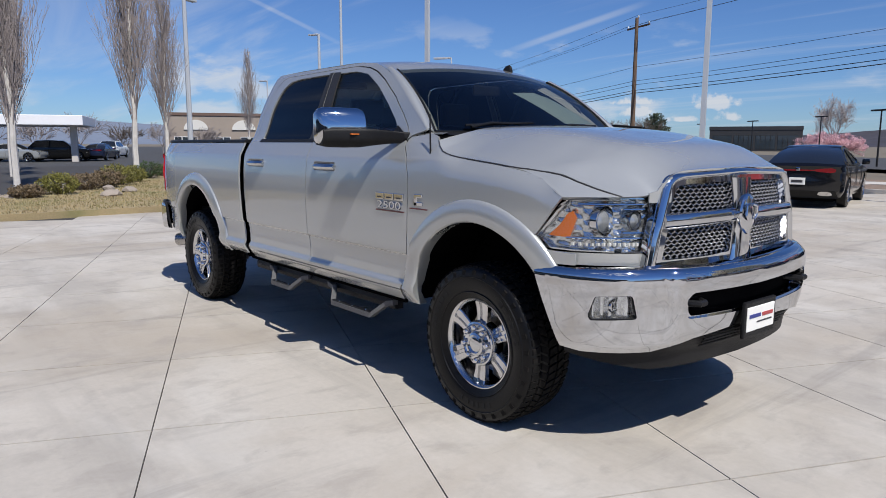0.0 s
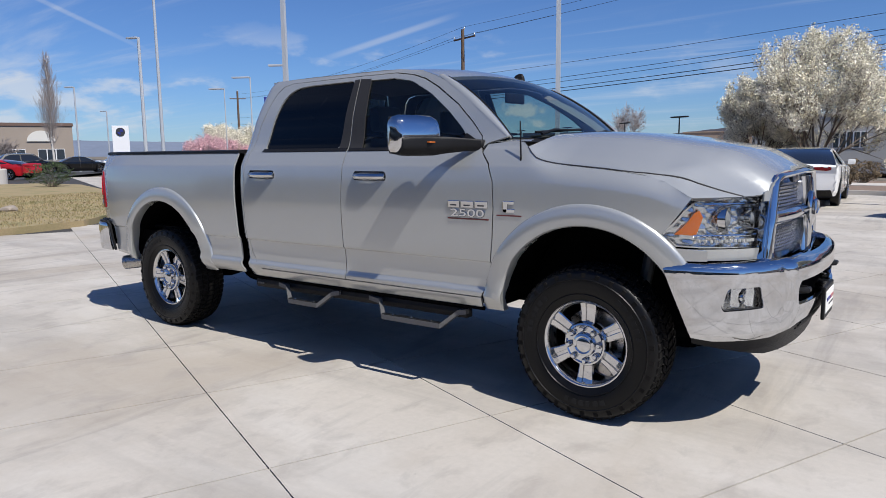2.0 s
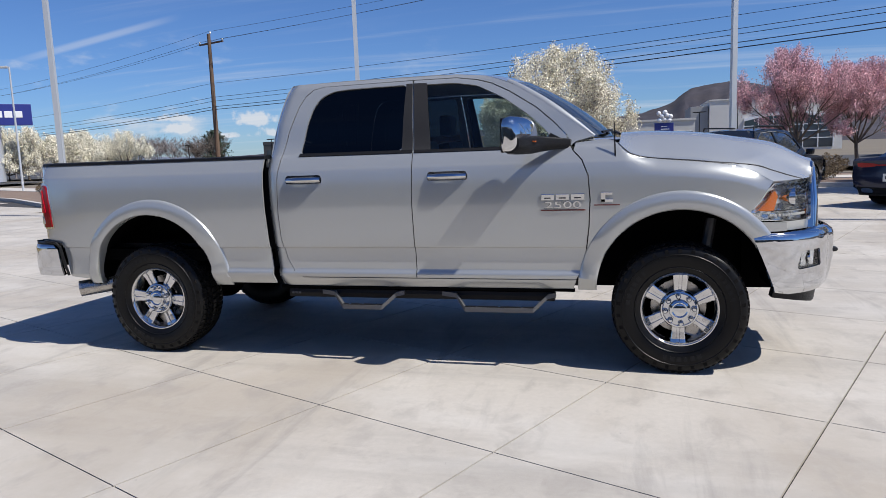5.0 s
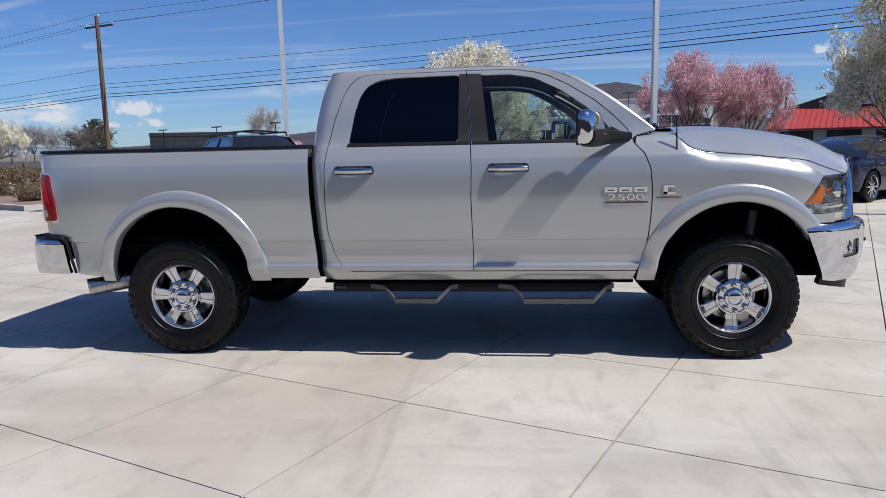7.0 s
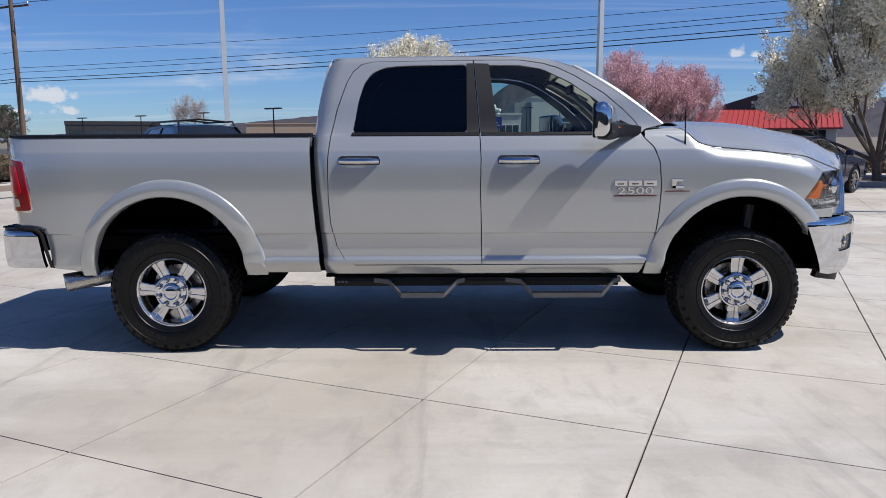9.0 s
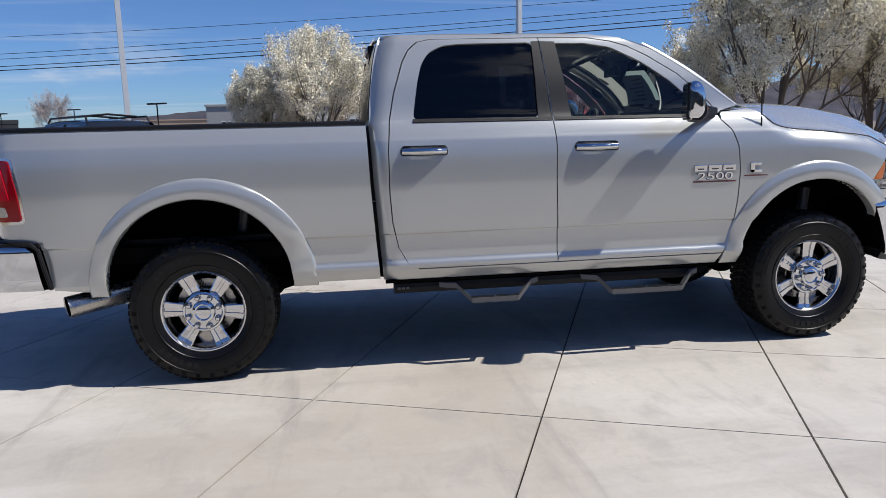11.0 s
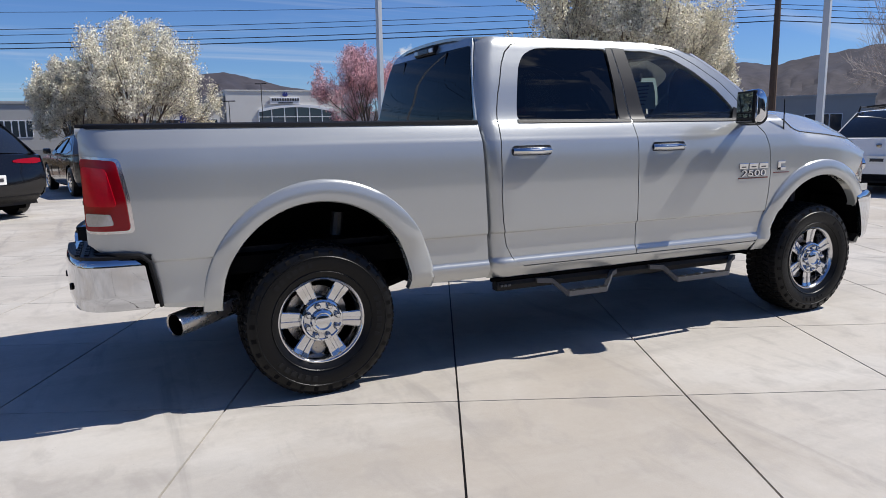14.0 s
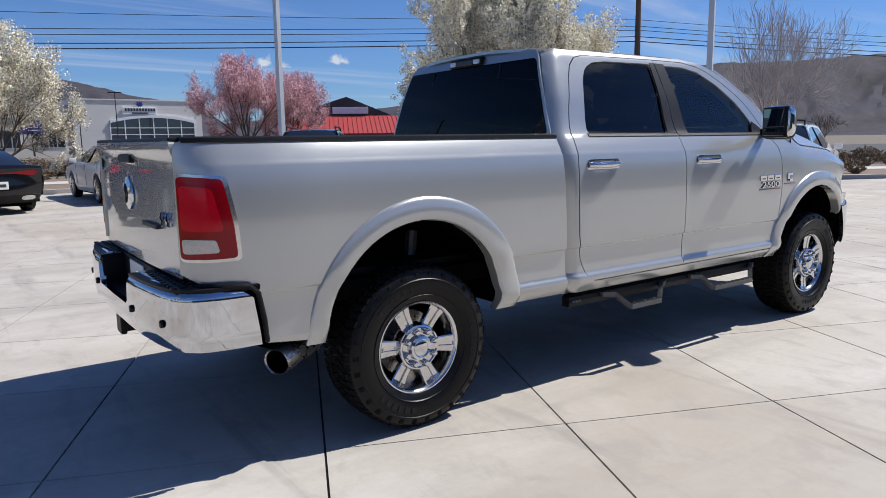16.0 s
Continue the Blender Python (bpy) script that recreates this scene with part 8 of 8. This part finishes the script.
for dx, dz in ((-0.7, 5.3), (0.0, 5.4), (0.7, 5.3), (-0.35, 5.9), (0.4, 6.0), (0.9, 5.85), (-0.8, 6.35), (0.1, 6.5)):
    bm = bmesh.new()
    lathe(bm, [(-0.38, 0), (-0.24, 0.27), (0, 0.36), (0.23, 0.29), (0.36, 0)], 12, "z", (dx, 0, dz))
    part("balloon", bm, SIGN_WHITE, th, smooth=True)
sf = building("shop", "pale shop front with a broad arched grid window under a signboard", 29.2, 145, 0, 24, 18, 10.2, material("pale_shop_wall", (0.66, 0.64, 0.60), 0.8, noise_scale=0.4, amount=0.08), (), None, 0.25)
part("side_bay", boxed((-15.5, 1.0, 0), (-12.1, 16, 9.3), 0.03), GREY_WALL, sf)
ARCH_X, ARCH_W = 2.4, 8.0
arch_z = lambda x: 5.9 + 1.05 * (1 - ((x - ARCH_X) / ARCH_W) ** 2)
steps = [ARCH_X - ARCH_W + ARCH_W * k / 8 for k in range(17)]
bm = bmesh.new()
rings(bm, [[(x, -0.02, 0.5), (x, -0.02, arch_z(x)), (x, -0.10, arch_z(x)), (x, -0.10, 0.5)] for x in steps])
bmesh.ops.recalc_face_normals(bm, faces=bm.faces)
aw = part("window", bm, FAR_GLASS, sf, "arched window of dark panes in white bars")
bm = bmesh.new()
rings(bm, [[(x, -0.02, arch_z(x)), (x, -0.02, arch_z(x) + 0.55), (x, -0.35, arch_z(x) + 0.55), (x, -0.35, arch_z(x))] for x in steps])
bmesh.ops.recalc_face_normals(bm, faces=bm.faces)
part("arch_trim", bm, SIGN_WHITE, aw)
for k in range(7):
    x = ARCH_X - ARCH_W + 2 * ARCH_W * k / 6
    part("window_bar", boxed((x - 0.09, -0.22, 0.5), (x + 0.09, -0.1, arch_z(x))), SIGN_WHITE, aw)
for z in (2.2, 3.6, 4.9):
    part("window_bar", boxed((ARCH_X - ARCH_W, -0.2, z), (ARCH_X + ARCH_W, -0.1, z + 0.14)), SIGN_WHITE, aw)
sb = part("signboard", boxed((-3.2, -0.35, 7.55), (3.1, -0.1, 8.95), 0.05), SIGN_WHITE, sf, "white signboard with dark bars of writing")
for k in range(11):
    part("letter_bar", boxed((-2.8 + k * 0.53, -0.42, 8.2), (-2.45 + k * 0.53, -0.35, 8.75)), INK, sb)
part("letter_bar", boxed((-1.5, -0.42, 7.7), (1.5, -0.35, 7.95)), INK, sb)
for a in (-50, -25, 0, 25, 50):
    part("leaf_mark", boxed((-0.12, -0.25, 0.1), (0.12, -0.12, 1.0 if abs(a) < 40 else 0.75), 0.05, Matrix.Translation((0.0, 0, 9.05)) @ Matrix.Rotation(radians(a), 4, "Y")), SIGN_BLUE, sb)
rr = tagged(empty("restaurant", pose(27.8, 57.4, -0.3, 0, 0, -26)), "low restaurant with a red metal roof and dark gable", "building")
part("wall", boxed((-5.6, 0, 0), (5.6, 9, 2.9), 0.02), PALE_WALL, rr)
bm = bmesh.new()
rings(bm, [[(x, -1.2, 2.5), (x * 0.97, 2.0, 4.25), (x * 0.97, 2.0, 4.05), (x, -1.2, 2.35)] for x in (-6.0, 6.0)])
bmesh.ops.recalc_face_normals(bm, faces=bm.faces)
red_roof = part("roof", bm, RED_ROOF, rr)
for k in range(27):
    x = -5.9 + 0.45 * k
    bm = bmesh.new()
    rings(bm, [[(x, -1.2, 2.48), (x + 0.05, -1.2, 2.48), (x + 0.05, -1.2, 2.56), (x, -1.2, 2.56)], [(x * 0.97, 2.0, 4.23), (x * 0.97 + 0.05, 2.0, 4.23), (x * 0.97 + 0.05, 2.0, 4.31), (x * 0.97, 2.0, 4.31)]])
    part("roof_seam", bm, RED_ROOF, red_roof)
bm = bmesh.new()
rings(bm, [[(-5.7, y, 3.6), (5.7, y, 3.6), (5.7, y, 4.1), (0.8, y, 6.1), (-5.7, y, 4.1)] for y in (2.1, 12.0)])
bmesh.ops.recalc_face_normals(bm, faces=bm.faces)
part("gable", bm, material("dark_shingle", (0.07, 0.06, 0.06), 0.85, noise_scale=1, amount=0.2), rr)
part("gable_sign", boxed((-0.6, 1.95, 4.45), (2.9, 2.12, 5.1), 0.03), SIGN_WHITE, rr, "pale gable sign with a dark round mark")
for k in range(3):
    w = part("window", boxed((-5 + 3.6 * k, -0.06, 0.8), (-2.4 + 3.6 * k, 0.02, 2.3)), BRONZE, rr)
    part("pane", boxed((-4.9 + 3.6 * k, -0.09, 0.9), (-2.5 + 3.6 * k, -0.05, 2.2)), FAR_GLASS, w)
# unseen block added to darken the flank's reflections and cut low southern sky
building("dealership", "unseen dark glass block with a grey fascia, added to darken the truck's reflections", 6, -25, 180, 84, 20, 5.6, DARK_WALL, [(-41 + 9.2 * k, 0.3, 8.4, 4.2, 5) for k in range(9)], GREY_WALL, 0.7, BRONZE)
building("hardware_store", "long low tan building far behind the car park", -26, 190, 4, 60, 25, 6.0, material("tan_wall", (0.45, 0.33, 0.24), 0.8, noise_scale=0.3, amount=0.08), ())
building("roadside_shop", "low grey shop with a pale fascia across the road", 72, 62, -52, 26, 14, 5.0, GREY_WALL, [(-11 + 5.5 * k, 0.6, 4.2, 2.4, 3) for k in range(4)])

# hills
# sage slopes; the violet cast of haze is mixed into colour and tint
HILL = material("hazy_sage_hillside", (0.046, 0.040, 0.047), 0.95, noise_scale=0.0035, amount=0.7, fine=0.8, fine_scale=0.02, tint=(0.022, 0.023, 0.038))
# blue of distant haze is put into this range's base colour
HILL_BLUE = material("hazy_far_range", (0.15, 0.18, 0.24), 0.95, noise_scale=0.002, amount=0.2, fine=0.1, fine_scale=0.02)


def ridge(name, label, az_el, dist, mat, seed, depth=900):
    f = curve(az_el)
    a0, a1 = az_el[0][0], az_el[-1][0]
    verts, faces = [], []
    n, rows_n = int((a1 - a0) / 0.25), 30
    for i in range(n + 1):
        az = a0 + (a1 - a0) * i / n
        for k in range(rows_n + 1):
            t = k / rows_n
            d = dist - depth * (1 - t)
            top = dist * math.tan(radians(f(az)))
            nz = noise.fractal(Vector((az * 0.5 + t * 0.8, t * 2.8, seed)), 0.8, 2.1, 6)
            h = top * (t ** 1.25) * (1 + 0.55 * nz * (1 - t)) + (top * 0.03 * noise.noise(Vector((az * 1.4, 0, seed))) if k == rows_n else 0)
            verts.append((d * math.cos(radians(az)), d * math.sin(radians(az)), h - 0.3))
    m = rows_n + 1
    for i in range(n):
        for k in range(rows_n):
            a = i * m + k
            faces.append((a, a + m, a + m + 1, a + 1))
    ob = raw(name, verts, faces, mat, smooth=True)
    return tagged(ob, label, "hills", kind="structure")


ridge("backdrop", "bare brown hills beyond the town", [(71, 1.2), (73, 2.4), (75.5, 3.2), (78, 3.6), (80.5, 4.25), (82.5, 4.6), (85.2, 4.3), (87, 3.2), (90, 2.5), (95, 2.2), (99.5, 2.0), (104, 1.6), (112, 0.9), (122, 0.4)], 2600, HILL, 1.0)
ridge("backdrop", "high brown mountains beyond the valley with violet haze in their colour", [(-20, 4.0), (0, 4.6), (15, 5.2), (23, 5.4), (29, 5.3), (33, 5.4), (36.5, 5.0), (38.8, 4.7), (40.7, 4.3), (43, 4.6), (46, 4.4), (50, 3.9), (56, 3.0), (64, 2.2), (74, 1.3)], 3600, HILL, 4.0, 1500)
ridge("backdrop", "range on the far horizon with the pale blue of haze in its colour", [(120, 0.4), (140, 0.9), (158, 1.3), (165, 1.6), (169, 1.85), (176, 1.5), (190, 1.2), (230, 1.0), (300, 1.2), (341, 2.0)], 3900, HILL_BLUE, 7.0)

# ---- car park surfaces, planting beds, road ----
flat("road", [(-400, -26), (-11.5, -26), (-11.5, -8), (-17, -1.0), (-38, 9.0), (-60, 30), (-60, 60), (-400, 200)], -0.06, ASPHALT, "dark asphalt car park")
lawn = [(-10.8, -14), (-10.65, -3), (-10.75, 1.0), (-11.1, 3.0), (-12.6, 4.6), (-15.0, 6.0), (-21, 9.3), (-30, 12.5), (-34, 12.3), (-34.5, 10.5), (-30, 7.4), (-24, 4.6), (-19.0, 2.0), (-16.4, -0.2), (-15.2, -2.5), (-15, -14)]
flat("lawn", lawn, 0.12, GRASS_DRY, "dormant straw-coloured lawn on a kerbed island", 0.25)
GRASS = material("straw_grass", (0.33, 0.26, 0.14), 0.85, noise_scale=0.7, amount=0.35, tint=(0.16, 0.16, 0.06), per_island=0.4)
rg = Rng(77)


def inside(p, poly):
    c = False
    for i in range(len(poly)):
        (x0, y0), (x1, y1) = poly[i], poly[i - 1]
        if (y0 > p[1]) != (y1 > p[1]) and p[0] < (x1 - x0) * (p[1] - y0) / (y1 - y0) + x0:
            c = not c
    return c


vs, fs = [], []
while len(fs) < 16000:
    x, y = rg.u(-22, -10.7), rg.u(-5, 9)
    if not inside((x, y), lawn):
        continue
    a, h, w = rg.u(0, 6.28), rg.u(0.02, 0.06), 0.012
    dx, dy = math.cos(a) * w, math.sin(a) * w
    i = len(vs)
    vs += [(x - dx, y - dy, 0.118), (x + dx, y + dy, 0.118), (x + rg.u(-0.03, 0.03), y + rg.u(-0.03, 0.03), 0.12 + h)]
    fs.append((i, i + 1, i + 2))
tagged(raw("grass", vs, fs, GRASS), "short straw-coloured winter grass", "grass", kind="stuff")

# shrubs and stones along the lawn's far edge
STONE = material("landscape_stone", (0.30, 0.255, 0.215), 0.85, noise_scale=6, amount=0.25, bump=0.4, bump_scale=40)
for i, (x, y, w, h, mt, lb) in enumerate([(-16.0, -0.1, 0.9, 0.5, SHRUB_BROWN, "small brown twiggy shrub"), (-16.9, 0.8, 1.15, 0.85, SHRUB_LEAF, "rounded olive-green shrub"), (-18.4, 1.7, 1.0, 0.75, SHRUB_BROWN, "brown twiggy shrub"), (-19.2, 2.5, 1.1, 0.85, SHRUB_BROWN, "reddish brown shrub"),
                                         (-20.4, 3.2, 1.4, 1.05, SHRUB_LEAF, "rounded olive-green shrub"), (-21.8, 4.0, 1.2, 0.85, SHRUB_LEAF, "low olive-green shrub"), (-24.5, 5.4, 1.3, 1.0, SHRUB_DARK, "dark green shrub"), (-29.8, 10.9, 2.2, 1.7, SHRUB_DARK, "large clipped dark green shrub"), (-26.5, 6.6, 1.0, 0.7, SHRUB_BROWN, "brown twiggy shrub")]):
    tagged(shrub(x + 0.9, y - 0.2, w, h * 0.7, mt, 100 + i, lb + " in the lawn island", 0.06, 0.1), group="lawn island shrubs")


def stone(x, y, z, r, rng):
    bm = bmesh.new()
    bmesh.ops.create_icosphere(bm, subdivisions=2, radius=r)
    sx, sy, sz = rng.u(0.8, 1.3), rng.u(0.8, 1.2), rng.u(0.45, 0.75)
    o = Vector((rng.u(0, 50), rng.u(0, 50), 0))
    for v in bm.verts:
        k = 1 + 0.28 * noise.noise(v.co / r * 1.3 + o)
        v.co = Vector((v.co.x * sx * k + x, v.co.y * sy * k + y, max(v.co.z * sz * k, -r * 0.2) + z))
    return bm


for x, y, r in ((-14.6, 1.5, 0.24), (-15.9, 2.3, 0.2), (-15.3, 3.3, 0.22), (-16.9, 2.0, 0.2)):
    tagged(part("boulder", stone(x, y, 0.16, r, rg), STONE, smooth=False), "weathered tan boulder lying on the lawn", "boulder", "lawn boulders")
vs, fs = [], []
for k in range(500):
    t = rg.u(0, 1)
    x, y = -15.3 - 10 * t + rg.u(-0.4, 0.4), -1.0 + 6.6 * t + rg.u(-0.4, 0.4)
    bm = stone(x, y, 0.12, rg.u(0.03, 0.1), rg)
    i = len(vs)
    vs += [v.co.copy() for v in bm.verts]
    bm.verts.index_update()
    fs += [[i + v.index for v in f.verts] for f in bm.faces]
    bm.free()
tagged(raw("cobbles", vs, fs, STONE), "band of small tan stones edging the shrubs", "stones", kind="stuff")

# back bed: a long kerbed strip, pavement and hedge behind the row of cars, then the road
def band_poly(pts, d0, d1):
    """A strip between two offsets of a line."""
    out0, out1 = [], []
    for i, p in enumerate(pts):
        a, b = pts[max(i - 1, 0)], pts[min(i + 1, len(pts) - 1)]
        d = (Vector(b) - Vector(a)).normalized()
        nrm = Vector((-d.y, d.x))
        out0.append(tuple(Vector(p) + nrm * d0))
        out1.append(tuple(Vector(p) + nrm * d1))
    return out0 + out1[::-1]


line = [(60.0, -18.0), (30.0, 2.0), (18.5, 8.5), (13.5, 14.0), (8.0, 18.5), (2.5, 20.2), (-4.0, 20.6), (-9.0, 17.0), (-12.5, 11.5), (-16.0, 13.5), (-25, 20), (-45, 31)]
flat("planting_bed", band_poly(line, 0.0, -3.6), 0.10, MULCH, "bark and gravel planting bed behind a low kerb", 0.3)
flat("kerb", band_poly(line, 0.17, -0.0), 0.13, KERB, "pale concrete kerb of the planting bed", 0.3)
flat("sidewalk", band_poly(line, -3.6, -5.6), 0.12, KERB, "pale concrete pavement along the road", 0.3)
flat("verge", band_poly(line, -5.6, -9.0), 0.06, MULCH, "bare brown verge beyond the pavement", 0.3)
flat("road", [(-300, 190), (-120, 92), (-40, 60), (0, 42), (40, 30), (70, 12), (200, -60), (260, 20), (90, 52), (50, 60), (0, 78), (-60, 120), (-300, 260)], -0.05, ASPHALT, "dark asphalt road and far car parks")
k = 0
for i in range(len(line) - 1):
    a, b = Vector(line[i]), Vector(line[i + 1])
    d = (b - a).normalized()
    nrm = Vector((d.y, -d.x))
    steps = int((b - a).length / 1.5)
    for j in range(steps):
        p = a + d * (j + 0.5) * 1.5
        if p.x > 32 or p.x < -30:
            continue
        k += 1
        q = p + nrm * (6.4 + rg.u(-0.3, 0.3))
        tagged(shrub(q.x, q.y, rg.u(1.5, 1.9), rg.u(0.75, 1.0), SHRUB_BROWN, 300 + k, "brown leafless hedge shrub behind the pavement", 0.09, 0.05, 260), group="hedge shrubs")
        if k % 2:
            q = p + nrm * rg.u(1.0, 2.6)
            tagged(shrub(q.x, q.y, rg.u(0.7, 1.2), rg.u(0.3, 0.6), SHRUB_BROWN, 500 + k, "low brown shrub in the gravel bed", 0.07, 0.1, 160), group="bed shrubs")
conifer(-100.5, 154.2, 9.4, 10.4, 60, "broad dark green conifer by the road", 0.4)
bare_tree("bare_tree", "rounded leafless tree behind the car park", -74.0, 196, 15.5, 13.5, 70, depth=5, twig=0.022)

# ---- concrete forecourt: slabs between tooled joints ----
PITCH_U, PITCH_V = 1.216, 1.228
U, V = (Vector((math.cos(radians(a)), math.sin(radians(a)), 0)) for a in (-22.6, 66.0))
J0 = Vector((-0.168, -1.848, 0))
forecourt = flat("pavement", [(-46, -34), (60, -34), (60, 12), (20, 24), (-4, 26), (-14, 17), (-46, 33)], -0.014, JOINT, "pale concrete forecourt of square slabs")
forecourt.name = "pavement"
hu, hv = PITCH_U / 2 - 0.0036, PITCH_V / 2 - 0.0024
bm = bmesh.new()
box(bm, (-hu, -hv, -0.05), (hu, hv, 0.0))
for v in bm.verts:
    a, b = v.co.x, v.co.y
    if v.co.z > -0.01:
        a, b = a - math.copysign(0.0018, a), b - math.copysign(0.0010, b)
    v.co = U * a + V * b + Vector((0, 0, v.co.z))
slab_mesh = part("slab", bm, CONCRETE, forecourt)
first = True
fv, ff = [], []
court = [(-10.55, -34), (60, -34), (60, -18.3), (30, 1.8), (18.4, 8.3), (13.4, 13.8), (7.9, 18.3), (2.5, 20.0), (-4.0, 20.4), (-8.9, 16.8), (-12.4, 11.2), (-16.2, 13.2), (-45, 30.5), (-46, 20), (-30, 12.6), (-21, 9.4), (-15.0, 6.1), (-12.6, 4.7), (-11.0, 3.0)]
for i in range(-50, 56):
    for j in range(-40, 40):
        c = J0 + U * (i + 0.5) * PITCH_U + V * (j + 0.5) * PITCH_V
        if not inside((c.x, c.y), court):
            continue
        if -6.5 < c.x < 7.2 and -5.2 < c.y < 6.5:
            m = Matrix.Translation(c)
            if first:
                slab_mesh.matrix_basis = m
                first = False
            else:
                shared("slab", slab_mesh, m, forecourt)
        else:
            k = len(fv)
            fv += [c + U * hu * a + V * hv * b for a, b in ((-1, -1), (1, -1), (1, 1), (-1, 1))]
            fv += [c + U * hu * a + V * hv * b - Vector((0, 0, 0.05)) for a, b in ((-1, -1), (1, -1), (1, 1), (-1, 1))]
            ff += [(k, k + 1, k + 2, k + 3)] + [(k + a, k + 4 + a, k + 4 + (a + 1) % 4, k + (a + 1) % 4) for a in range(4)]
tagged(raw("far_slabs", fv, ff, CONCRETE, forecourt), kind="stuff")
